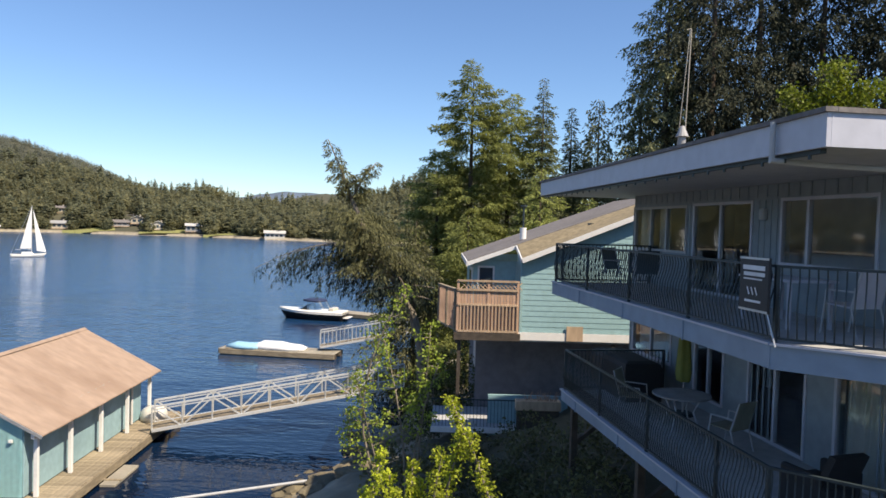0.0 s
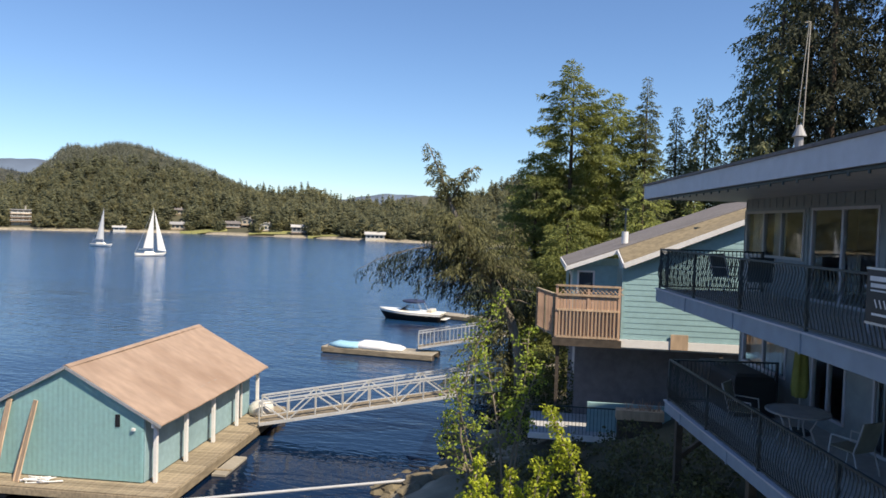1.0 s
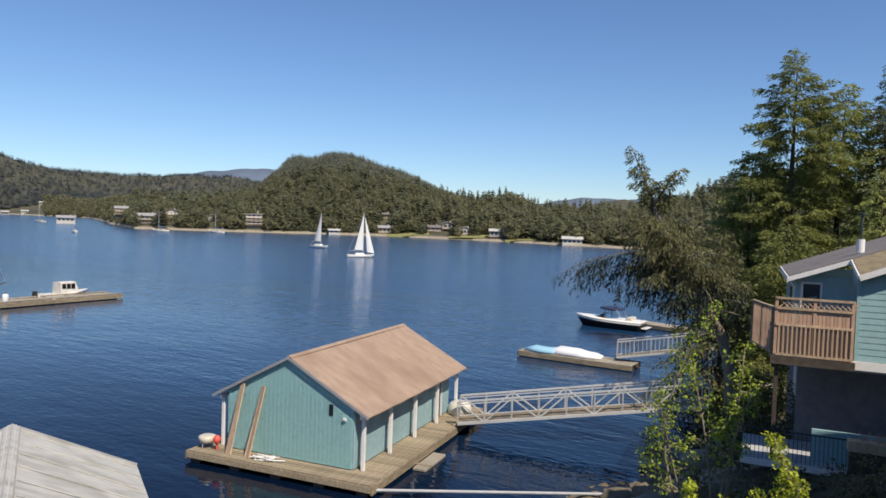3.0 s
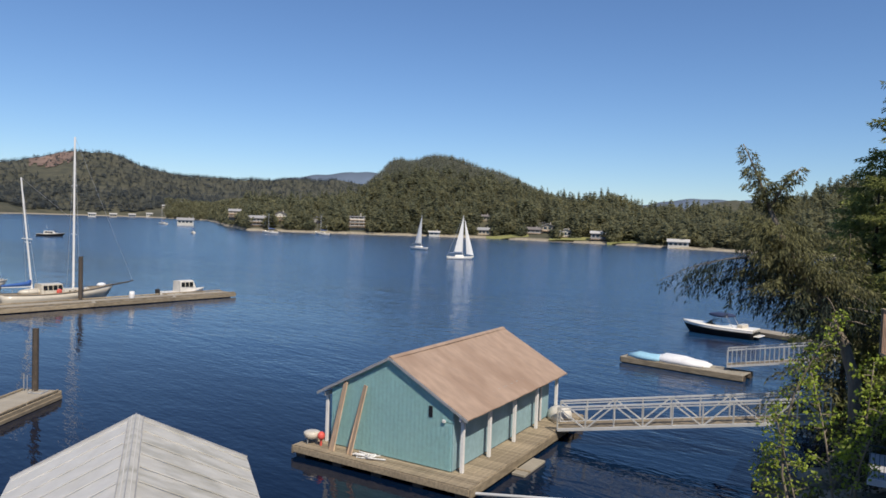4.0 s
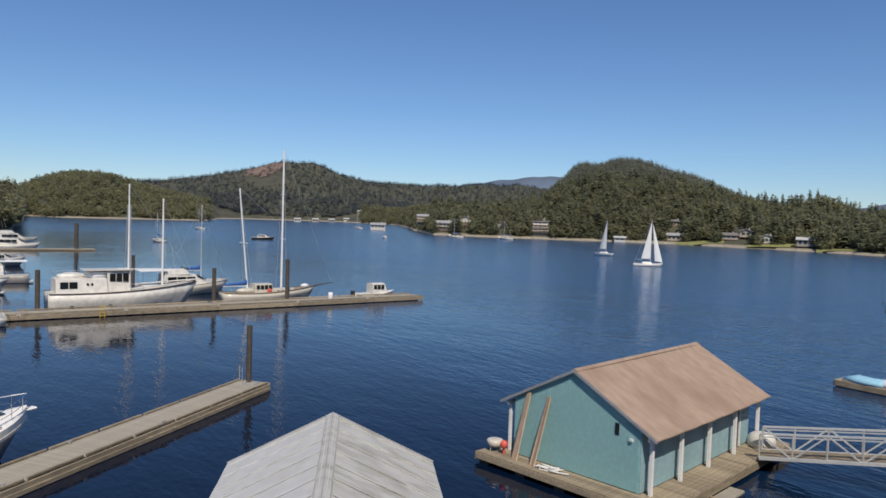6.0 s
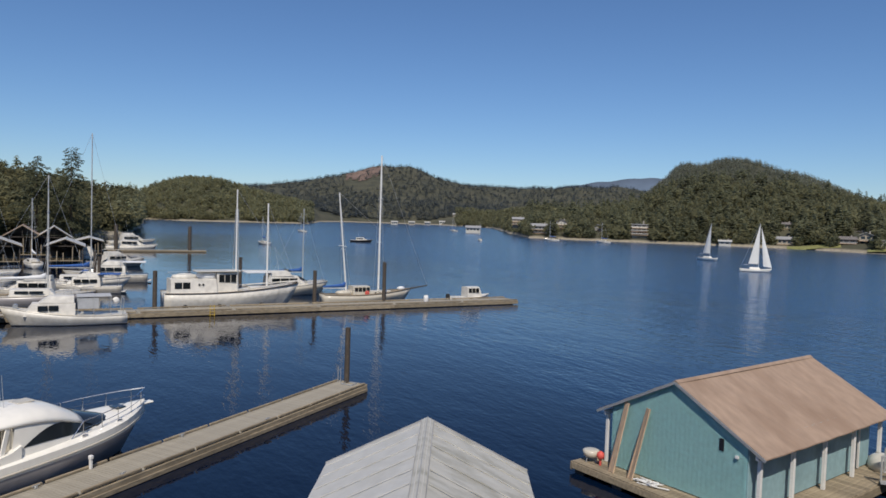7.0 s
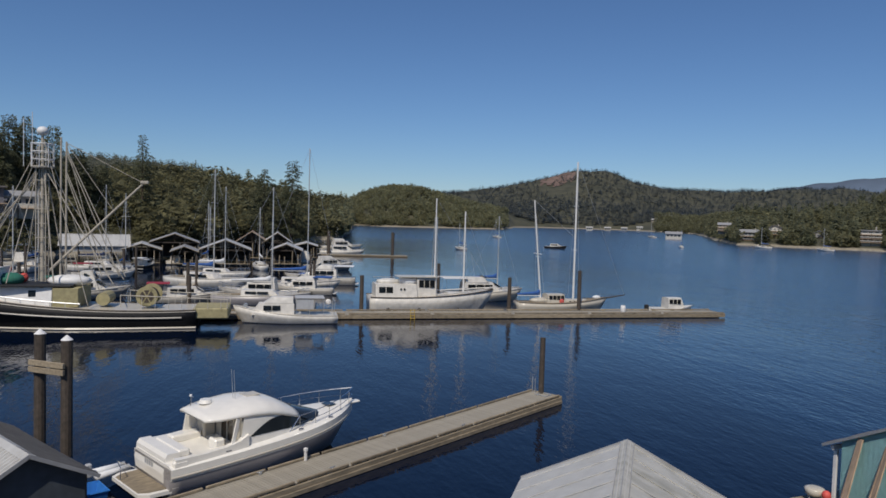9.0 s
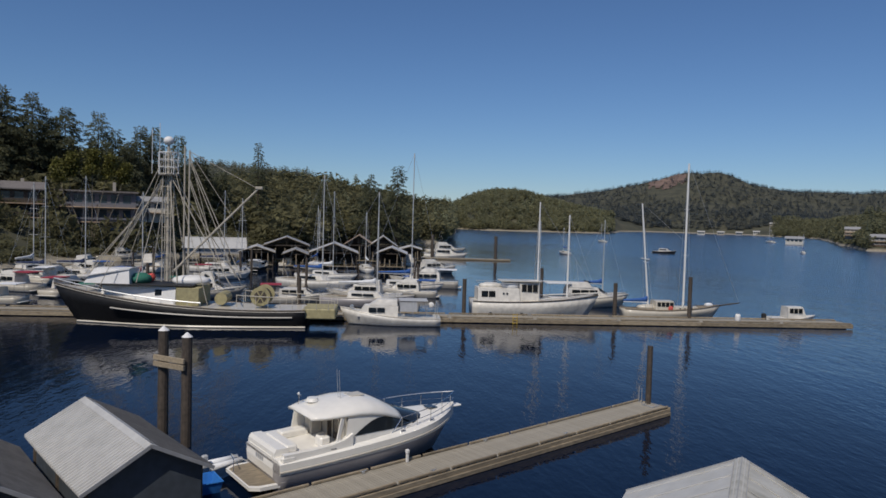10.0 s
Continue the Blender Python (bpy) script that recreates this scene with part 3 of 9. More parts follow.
woods("far_shore_broadleaf", pl, rng.uniform(4, 10, len(pl)), round_crowns, M["leaf_far"], "olive broadleaf trees on the far shore", 1.15)
pl = scatter(700, (-4, 54.5), (10, 60))
woods("far_shore_shade_trees", pl, rng.uniform(3, 7.5, len(pl)), round_crowns, M["leaf_shade"], "dark evergreen trees between the far houses", 1.1)
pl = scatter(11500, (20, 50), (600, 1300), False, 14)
woods("hill_trees", pl, rng.uniform(4, 8, len(pl)), small, M["hazed_hill_fir"], "fir woods on the round hill", 1.3)
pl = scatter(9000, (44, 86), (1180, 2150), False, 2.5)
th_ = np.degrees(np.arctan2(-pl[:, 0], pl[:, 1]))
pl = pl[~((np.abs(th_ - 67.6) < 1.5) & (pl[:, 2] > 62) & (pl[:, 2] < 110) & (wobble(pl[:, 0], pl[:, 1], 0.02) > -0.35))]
woods("distant_hill_trees", pl, rng.uniform(6, 10, len(pl)), small, M["hazed_distant_fir"], "woods on the distant hills", 1.6)
pl = scatter(900, (52, 60), (5, 260))
woods("point_trees", pl, rng.uniform(4, 9, len(pl)), round_crowns, M["leaf_far"], "olive woods on the point", 1.2)
pl = scatter(900, (71.5, 86), (12, 320))
woods("headland_trees", pl, rng.uniform(5, 11, len(pl)), mid, M["far_fir"], "fir woods on the low headland", 1.2)
pl = scatter(1500, (71.5, 86), (8, 300))
woods("headland_broadleaf", pl, rng.uniform(4, 9, len(pl)), round_crowns, M["leaf_far"], "olive broadleaf woods on the low headland", 1.15)
pl = scatter(90, (85, 97), (25, 190))
woods("marina_shore_trees", pl, rng.uniform(6, 13, len(pl)), tall, M["far_fir"], "dark firs behind the marina", 1.2)
pl = np.concatenate([scatter(620, (85, 99), (8, 150)), scatter(300, (99, 124), (34, 150))])
woods("marina_shore_broadleaf", pl, rng.uniform(5, 11, len(pl)), fine_crowns, M["leaf_bank"], "olive broadleaf trees behind the marina", 1.15)
pl = np.concatenate([scatter(230, (86, 100), (3, 30)), scatter(650, (100, 124), (2, 52), open_views=False)])
woods("marina_bank_bushes", pl, rng.uniform(0.8, 2.6, len(pl)), round_crowns, M["leaf_far"], "low bushes on the marina bank", 1.6)
yard = np.array([(-157.0, -70.0), (-155.5, -66.5), (-159.5, -63.0), (-160.5, -58.5), (-161.5, -54.5), (-164.0, -51.0), (-150.5, -78.0), (-152.5, -74.0), (-149.0, -82.0)])
woods("marina_yard_trees", np.column_stack([yard, land(yard[:, 0], yard[:, 1])]), 6.0 + 3.4 * rng.uniform(0, 1, len(yard)), fine_crowns, M["leaf_bank"], "small olive trees in front of the marina houses", 0.8)
pl = scatter(2000, (93, 114), (420, 800), False, 12)
woods("marina_hill_trees", pl, rng.uniform(4, 7, len(pl)), small, M["hazed_hill_fir"], "woods on the hill behind the marina", 1.5)

# ---- the teal boathouse on its float ----
def plank_set(parent, mat, x0, x1, y0, y1, z, w=0.19, thick=0.045, along="x", gap=0.014, name="plank", limit=300, tilt=0.004):
    """Deck boards side by side, each an object on one shared mesh. along: the way each board runs."""
    span = (y1 - y0) if along == "x" else (x1 - x0)
    n = max(1, round(span / w))
    step = span / n
    length = (x1 - x0) if along == "x" else (y1 - y0)
    bm = box(-length / 2, length / 2, -step / 2 + gap / 2, step / 2 - gap / 2, -thick, 0, bevel=0.006) if along == "x" else \
        box(-step / 2 + gap / 2, step / 2 - gap / 2, -length / 2, length / 2, -thick, 0, bevel=0.006)
    me = mesh_of(name, bm, mat)
    for i in range(n):
        c = (i + 0.5) * step
        at = ((x0 + x1) / 2, y0 + c, z) if along == "x" else (x0 + c, (y0 + y1) / 2, z)
        dx, dy = (random.uniform(-0.03, 0.03), 0) if along == "x" else (0, random.uniform(-0.03, 0.03))
        part(name, me, mat, parent, m=pose(at[0] + dx, at[1] + dy, at[2] + random.uniform(-tilt, tilt), 0, 0, random.uniform(-0.15, 0.15)))


BOAT_AT = pose(-15.23, 21.06, 0, 0, 0, 8)
fl = thing("float_dock", BOAT_AT, "weathered plank float carrying the teal boathouse", "dock")
for lx in (-8.3, -6.3, -4.3, -2.3, -0.4):
    part("float_log", rod((lx, 0.1, 0.12), (lx, 12.4, 0.12), 0.26, 0.22, seg=10), M["wood_dark"], fl)
for ly in (0.04, 4.2, 8.4, 12.46):
    part("cross_beam", box(-8.65, 0, ly - 0.06, ly + 0.06, 0.2, 0.455, bevel=0.01), M["wood_grey"], fl)
part("edge_beam", box(0, 0.09, 0, 12.5, 0.12, 0.47, bevel=0.012), M["wood_grey"], fl)
part("edge_beam", box(-8.74, -8.65, 0, 12.5, 0.12, 0.47, bevel=0.012), M["wood_grey"], fl)
plank_set(fl, M["wood_grey"], -1.62, 0.02, 1.5, 12.5, 0.505, 0.2, along="x")
plank_set(fl, M["wood_grey"], -8.66, 0.02, 0.0, 1.5, 0.505, 0.21, along="x")
plank_set(fl, M["wood_grey"], -8.66, -7.7, 1.5, 12.5, 0.505, 0.2, along="x")

bh = thing("boathouse", BOAT_AT @ pose(0, 0, 0.51), "teal corrugated boathouse with a rusty tan gable roof", "boathouse")
RX, EZ, RZ, EX0, EX1, GY0, GY1 = -4.36, 2.24, 4.23, -8.12, -0.62, 0.9, 11.62
WX0, WX1, WY0, WY1 = -7.4, -1.36, 1.03, 11.0


def roof_at(x):
    """The underside of the roof over x."""
    return EZ + (RZ - EZ) * (1 - abs(x - RX) / (EX1 - RX)) - 0.1


# gable walls of upright ribbed sheets, cut to the roof's slope
def ribbed_gable(y, x0, x1, out):
    bm = bmesh.new()
    n = int((x1 - x0) / 0.1)
    xs = [x0 + (x1 - x0) * i / n for i in range(n + 1)]
    low, top = [], []
    for i, x in enumerate(xs):
        off = out * (0.004 if i % 2 else 0.0)
        low.append(bm.verts.new((x, y + off, 0.04)))
        top.append(bm.verts.new((x, y + off, roof_at(x))))
    for i in range(n):
        bm.faces.new((low[i], low[i + 1], top[i + 1], top[i]))
    bmesh.ops.solidify(bm, geom=bm.faces[:], thickness=0.03)
    return bm


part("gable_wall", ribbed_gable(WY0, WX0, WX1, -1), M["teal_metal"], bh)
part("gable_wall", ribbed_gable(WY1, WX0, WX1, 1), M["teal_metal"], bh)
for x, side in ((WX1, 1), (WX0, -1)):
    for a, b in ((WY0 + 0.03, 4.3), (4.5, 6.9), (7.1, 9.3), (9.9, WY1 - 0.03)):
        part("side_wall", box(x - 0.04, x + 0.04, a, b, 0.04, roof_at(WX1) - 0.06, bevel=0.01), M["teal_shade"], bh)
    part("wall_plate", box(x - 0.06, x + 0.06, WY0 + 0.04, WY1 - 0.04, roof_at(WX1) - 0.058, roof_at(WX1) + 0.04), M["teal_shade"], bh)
part("door_frame", box(WX1 + 0.02, WX1 + 0.09, 9.26, 9.34, 0.04, 2.0), M["white_paint"], bh)
part("door_frame", box(WX1 + 0.02, WX1 + 0.09, 9.86, 9.94, 0.04, 2.0), M["white_paint"], bh)


def roof_slope(xe, ridge, z_e, z_r, y0, y1, thick, parent, mat, name="roof_slope", ribs=0.0, crown=0.02, sag=0.0, nj=24):
    """One slope of a gable roof, slightly sagging, with a rib every so far."""
    bm = bmesh.new()
    ni = 8
    n = nj if not ribs else int((y1 - y0) / ribs) * 4
    top, bot = [], []
    for j in range(n + 1):
        y = y0 + (y1 - y0) * ((j + (0.0, 1.0, 0.35, 0.65)[j % 4] if ribs else j) / n)
        rt, rb = [], []
        for i in range(ni + 1):
            u = i / ni
            z = z_e + (z_r - z_e) * u - sag * math.sin(math.pi * j / n) + (0.0 if ribs else 0.012) * math.sin(j * 1.7 + i * 2.3)
            up = (crown if j % 4 > 1 else 0.0) if ribs else 0.0
            rt.append(bm.verts.new((xe + (ridge - xe) * u, y, z + up)))
            rb.append(bm.verts.new((xe + (ridge - xe) * u, y, z - thick)))
        top.append(rt)
        bot.append(rb)
    for j in range(n):
        for i in range(ni):
            bm.faces.new((top[j][i], top[j][i + 1], top[j + 1][i + 1], top[j + 1][i]))
            bm.faces.new((bot[j][i], bot[j + 1][i], bot[j + 1][i + 1], bot[j][i + 1]))
        for i in (0, ni):
            bm.faces.new((top[j][i], top[j + 1][i], bot[j + 1][i], bot[j][i]))
    for j in (0, n):
        for i in range(ni):
            bm.faces.new((top[j][i], bot[j][i], bot[j][i + 1], top[j][i + 1]))
    return part(name, bm, mat, parent)


roof_slope(EX1, RX, EZ, RZ, GY0, GY1, 0.05, bh, M["rust_roof"], sag=0.03)
roof_slope(EX0, RX, EZ, RZ, GY0, GY1, 0.05, bh, M["rust_roof"], sag=0.03)
part("ridge_cap", prism([(RX - 0.16, RZ - 0.055), (RX, RZ + 0.035), (RX + 0.16, RZ - 0.055), (RX, RZ)], GY0 - 0.01, GY1 + 0.01, "y"), M["rust_roof"], bh)
for y in (GY0 - 0.03, GY1 + 0.03):
    for xe in (EX0, EX1):
        part("barge_board", beam((xe, y, EZ - 0.07), (RX, y, RZ - 0.07), 0.03, 0.1), M["galv"], bh)
part("eave_beam", box(-1.06, -0.94, GY0 + 0.1, GY1 - 0.05, EZ - 0.06 - 0.1, EZ - 0.06 + 0.06), M["white_paint"], bh)
part("eave_beam", box(-7.86, -7.74, GY0 + 0.1, GY1 - 0.05, EZ - 0.06 - 0.1, EZ - 0.06 + 0.06), M["white_paint"], bh)
for x in (-1.0, -7.8):
    for y in (1.25, 3.6, 6.1, 8.65, 11.2):
        post = part("post", box(x - 0.07, x + 0.07, y - 0.07, y + 0.07, 0.0, EZ - 0.165, bevel=0.01), M["white_paint"], bh)
part("wall_slot", box(-2.45, -2.28, WY0 - 0.035, WY0 + 0.02, 2.05, 2.5), M["sign_black"], bh, "dark narrow vent opening")
part("wall_bracket", box(-1.78, -1.66, WY0 - 0.1, WY0 - 0.03, 1.95, 2.05), M["white_paint"], bh)
for x, lean in ((-6.8, 0.06), (-5.85, 0.16)):
    th = thing("leaning_plank", BOAT_AT @ pose(x, 0.37, 0.51), "bare lumber plank leaning against the teal gable", "plank", "leaning planks")
    part("board", beam((0, 0, 0), (lean + 0.14, 0.58, 2.86), 0.27, 0.05), M["wood_new"], th)
    part("board", beam((-0.18, 0.05, 0), (lean + 0.03, 0.6, 2.72), 0.09, 0.05), M["wood_new"], th)
di = thing("dinghy", BOAT_AT @ pose(-0.75, 10.9, 0.51, 0, 0, 62), "upturned white dinghy on the float", "dinghy")
rings = []
for k in range(9):
    u = k / 8
    w = 0.58 * math.sin(math.pi * (0.14 + 0.86 * u) ** 0.9) ** 0.6 if u < 1 else 0.03
    w = max(w, 0.05)
    h = 0.72 * (1 - 0.5 * u ** 3)
    rings.append([(w * math.cos(a), -0.65 + 1.3 * u, 0.02 + h * math.sin(a) ** 0.8) for a in np.linspace(0.001, math.pi - 0.001, 11)])
part("hull", loft(rings, closed=True), M["gel_worn"], di, smooth=True)
part("keel", beam((0, -0.6, 0.74), (0, 0.3, 0.62), 0.05, 0.05), M["gel_worn"], di)
tb = thing("float_table", BOAT_AT @ pose(-8.2, 0.7, 0.51), "white round tub on a stand beside the boathouse", "table")
part("tub", loft([[(r * math.cos(a), r * math.sin(a), z) for a in np.linspace(0, 2 * math.pi, 14)[:-1]] for r, z in ((0.24, 0.2), (0.33, 0.26), (0.37, 0.46), (0.28, 0.5))]), M["gel_shade"], tb, smooth=True)
for a in range(4):
    part("leg", rod((0.3 * math.cos(a * 1.57), 0.3 * math.sin(a * 1.57), 0), (0.24 * math.cos(a * 1.57), 0.24 * math.sin(a * 1.57), 0.25), 0.02, seg=6), M["galv"], tb)
bu = thing("mooring_buoy", BOAT_AT @ pose(-7.6, 0.6, 0.51), "small red plastic buoy on the float", "buoy")
part("float", ball((0, 0, 0.42), 0.17, seg=12, squash=(1, 1, 1.1)), M["orange"], bu, smooth=True)
part("stem", rod((0, 0, 0), (0, 0, 0.3), 0.05, 0.05), M["orange"], bu)
rp = thing("rope_heap", BOAT_AT @ pose(-5.1, 0.5, 0.51), "tangled pale rope and netting on the float", "rope")
pts = [Vector((random.uniform(-0.6, 0.6), random.uniform(-0.25, 0.25), random.uniform(0.02, 0.16))) for _ in range(26)]
part("coil", polyline(pts, 0.022, seg=5), M["white_paint"], rp)
part("pipe_piece", rod((-0.1, -0.2, 0.03), (0.9, 0.1, 0.06), 0.03, seg=8), M["white_paint"], rp)


# ---- gangways ----
def gangway(name, p, q, width, high, bays, m_rail, label, truss=True):
    """A truss gangway from p to q: chords, posts, diagonals and a deck."""
    p, q = Vector(p), Vector(q)
    d = q - p
    flat = Vector((d.x, d.y, 0)).normalized()
    side = Vector((-flat.y, flat.x, 0))
    g = thing(name, Matrix.Translation(p), label, "gangway")
    for s in (-1, 1):
        o = side * (s * width / 2)
        up = Vector((0, 0, high))
        part("bottom_chord", beam(o, o + d, 0.1, 0.13), m_rail, g)
        part("top_chord", beam(o + up, o + d + up, 0.08, 0.08), m_rail, g)
        if truss:
            part("mid_rail", beam(o + up * 0.88, o + d + up * 0.88, 0.035, 0.05), m_rail, g)
        for k in range(bays + 1):
            a = o + d * (k / bays)
            part("upright", beam(a, a + up, 0.055, 0.055), m_rail, g)
            if truss and k < bays:
                b = o + d * ((k + 1) / bays)
                part("diagonal", beam(a + up, b, 0.05, 0.06) if k % 2 == 0 else beam(a, b + up, 0.05, 0.06), m_rail, g)
            if not truss and k < bays:
                for j in (1, 2, 3):
                    c = o + d * ((k + j / 4) / bays)
                    part("baluster", beam(c, c + up, 0.03, 0.03), m_rail, g)
    part("deck", beam(Vector((0, 0, 0.02)), d + Vector((0, 0, 0.02)), width - 0.1, 0.06), M["wood_grey"], g)
    return g


gangway("gangway", (-16.55, 30.15, 0.66), (-5.9, 34.75, 2.26), 1.3, 1.07, 9, M["alu"], "grey aluminium truss gangway from shore to the boathouse float")
gangway("small_gangway", (-15.2, 52.2, 0.72), (-8.2, 54.0, 2.0), 1.2, 1.15, 6, M["alu"], "light aluminium gangway to a small float", truss=False)

# ---- the two-storey house with balconies ----
HOUSE = pose(0.81, 18.83, 0, 0, 0, 14.5)
UP, LOW, SOFF, WALL = 8.87, 6.25, 11.25, 2.66
house = thing("house", HOUSE, "blue-grey two-storey house with deep flat eaves and balconies", "house")


def wall_with_holes(name, x, y0, y1, z0, z1, holes, thick, mat, parent):
    """A wall in the plane x, cut up round its openings (y0, y1, z0, z1)."""
    ys = sorted({y0, y1, *(h[0] for h in holes), *(h[1] for h in holes)})
    bm = bmesh.new()
    for a, b in zip(ys, ys[1:]):
        zs, cut = z0, sorted((h for h in holes if h[0] <= a and h[1] >= b), key=lambda h: h[2])
        for h in cut:
            if h[2] > zs + 1e-3:
                box(x, x + thick, a, b, zs, h[2], bm)
            zs = h[3]
        if zs < z1 - 1e-3:
            box(x, x + thick, a, b, zs, z1, bm)
    bmesh.ops.remove_doubles(bm, verts=bm.verts, dist=1e-4)
    return part(name, bm, mat, parent)


UP_HOLES = [(-2.15, 0.91, 9.75, 10.92), (-4.9, -2.45, 8.9, 10.95), (-8.32, -5.82, 9.7, 10.97), (-10.9, -8.75, 8.9, 10.97)]
LOW_HOLES = [(-1.58, 0.79, 6.9, 8.15), (-4.05, -2.75, 6.5, 8.2), (-6.78, -4.95, 6.28, 8.2), (-10.4, -7.5, 6.28, 8.2)]
wall_with_holes("front_wall", WALL, -12.0, 0.99, 3.0, SOFF - 0.003, UP_HOLES + LOW_HOLES, 0.2, M["house_wall"], house)
part("end_wall", box(WALL + 0.2, 11.0, 0.79, 0.99, 3.0, SOFF - 0.003), M["house_wall"], house)
part("end_wall", box(WALL + 0.2, 11.0, -12.0, -11.8, 3.0, SOFF - 0.003), M["house_wall"], house)
part("back_wall", box(10.8, 11.0, -11.8, 0.79, 3.0, SOFF - 0.003), M["house_wall"], house)
part("upper_floor", box(WALL + 0.2, 10.8, -11.8, 0.79, UP - 0.3, UP - 0.02), M["deck_floor"], house)
part("lower_floor", box(WALL + 0.2, 10.8, -11.8, 0.79, LOW - 0.3, LOW - 0.02), M["deck_floor"], house)
part("room_partition", box(5.6, 5.7, -11.8, 0.79, LOW, SOFF - 0.01), M["soffit"], house)
# upright battens on the wall
me = mesh_of("batten", box(-0.018, 0.0, -0.02, 0.02, 0.0, SOFF - 11.0 + 0.0 - 0.004), M["house_wall"])
for i in range(38):
    y = 0.93 - i * 0.33
    part("batten", me, None, house, m=pose(WALL, y, 11.0))
me = mesh_of("batten", box(-0.016, 0.0, -0.014, 0.014, 0.0, SOFF - 0.3 - LOW), M["house_wall"])
for y in [-2.3, -5.1, -5.3, -5.5, -5.7, 1.0, -8.5, -8.62]:
    part("batten", me, None, house, m=pose(WALL, y, LOW))


def window(y0, y1, z0, z1, splits, parent, frame_mat, name="window", curtain=False, sill=True):
    """A framed window in the front wall: frame bars, mullions and a pane for each light."""
    w = part(name, box(WALL - 0.03, WALL + 0.06, y0, y1, z0, z0 + 0.06), frame_mat, parent, "pale framed window with dark panes")
    part("frame_bar", box(WALL - 0.03, WALL + 0.06, y0, y1, z1 - 0.06, z1), frame_mat, w)
    edges = [y0, *[y0 + (y1 - y0) * s for s in splits], y1]
    for k, y in enumerate(edges):
        a = y if k == 0 else (y - 0.06 if k == len(edges) - 1 else y - 0.035)
        part("mullion", box(WALL - 0.028, WALL + 0.058, a, a + (0.06 if k in (0, len(edges) - 1) else 0.07), z0 + 0.06, z1 - 0.06), frame_mat, w)
    for a, b in zip(edges, edges[1:]):
        part("pane", box(WALL + 0.015, WALL + 0.022, a + 0.03, b - 0.03, z0 + 0.05, z1 - 0.05), M["pane"], w)
    if curtain:
        for a, b in curtain:
            bm = bmesh.new()
            n = 28
            vs = [[bm.verts.new((WALL + 0.16 + 0.03 * math.sin(i * 1.9), a + (b - a) * i / n, z)) for i in range(n + 1)] for z in (z0 + 0.05, z1 - 0.05)]
            for i in range(n):
                bm.faces.new((vs[0][i], vs[0][i + 1], vs[1][i + 1], vs[1][i]))
            part("curtain", bm, M["curtain"], w, "pale hanging curtain", smooth=True)
    return w


pane_mat = bpy.data.materials.new("clear_pane")
pane_mat.use_nodes = True
pb = pane_mat.node_tree.nodes["Principled BSDF"]
pb.inputs["Base Color"].default_value = (0.9, 0.95, 0.95, 1)
pb.inputs["Roughness"].default_value, pb.inputs["IOR"].default_value = 0.02, 1.5
pb.inputs["Transmission Weight"].default_value = 1.0
M["pane"] = pane_mat
window(-2.15, 0.91, 9.75, 10.92, [0.36, 0.66], house, M["soffit"], curtain=[(-2.1, -1.75), (-0.95, -0.35), (0.1, 0.85)])
window(-4.9, -2.45, 8.9, 10.95, [0.5], house, M["fascia"], "sliding_door")
window(-8.32, -5.82, 9.7, 10.97, [0.68], house, M["fascia"])
window(-10.9, -8.75, 8.9, 10.97, [0.5], house, M["fascia"], "sliding_door")
window(-1.58, 0.79, 6.9, 8.15, [0.5], house, M["fascia"], curtain=[(-1.5, 0.7)])
window(-4.05, -2.75, 6.5, 8.2, [0.5], house, M["fascia"])
window(-6.78, -4.95, 6.28, 8.2, [0.5], house, M["fascia"], "sliding_door")
window(-10.4, -7.5, 6.28, 8.2, [0.42], house, M["fascia"], "sliding_door", curtain=[(-10.3, -9.3), (-8.6, -7.6)])
part("wall_lamp", box(WALL - 0.12, WALL, -5.4, -5.26, 10.55, 10.78, bevel=0.02), M["soffit"], house)


# decks: floor slab with a painted edge, cut off at the near corner
def deck_outline(y_far, off=0.0):
    return [(WALL, y_far - off), (off, y_far - off), (off, -9.75), (1.0 + off, -10.75), (WALL, -10.75)]


for z, y_far, deep in ((UP, -0.15, 0.31), (LOW, -1.2, 0.25)):
    mid_z = z - 0.02 - deep / 2
    part("balcony_floor", prism(deck_outline(y_far, 0.06), z - 0.05, z, "z"), M["deck_floor"], house)
    part("balcony_slab", prism(deck_outline(y_far, 0.02), z - deep + 0.03, z - 0.052, "z"), M["soffit"], house)
    part("balcony_fascia", box(-0.03, 0.018, -9.75, y_far, z - deep - 0.02, z - 0.02, bevel=0.008), M["deck_edge"], house)
    part("balcony_fascia", box(-0.03, WALL, y_far - 0.018, y_far + 0.03, z - deep - 0.02, z - 0.02, bevel=0.008), M["deck_edge"], house)
    part("balcony_fascia", beam((-0.01, -9.75, mid_z), (1.0, -10.76, mid_z), 0.05, deep), M["deck_edge"], house)
    part("balcony_fascia", box(1.0, WALL, -10.8, -10.755, z - deep - 0.02, z - 0.02), M["deck_edge"], house)
    part("drip_edge", box(-0.06, 0.04, -9.75, y_far + 0.05, z - 0.018, z + 0.012), M["fascia"], house)
    part("drip_edge", beam((-0.02, -9.75, z - 0.002), (1.0, -10.8, z - 0.002), 0.12, 0.03), M["fascia"], house)
    part("drip_edge", box(1.0, WALL, -10.86, -10.74, z - 0.016, z + 0.014), M["fascia"], house)
    for y in (-2.3, -4.9, -7.4):
        part("fascia_strap", box(-0.05, -0.031, y - 0.02, y + 0.02, z - deep - 0.03, z + 0.0), M["deck_edge"], house)
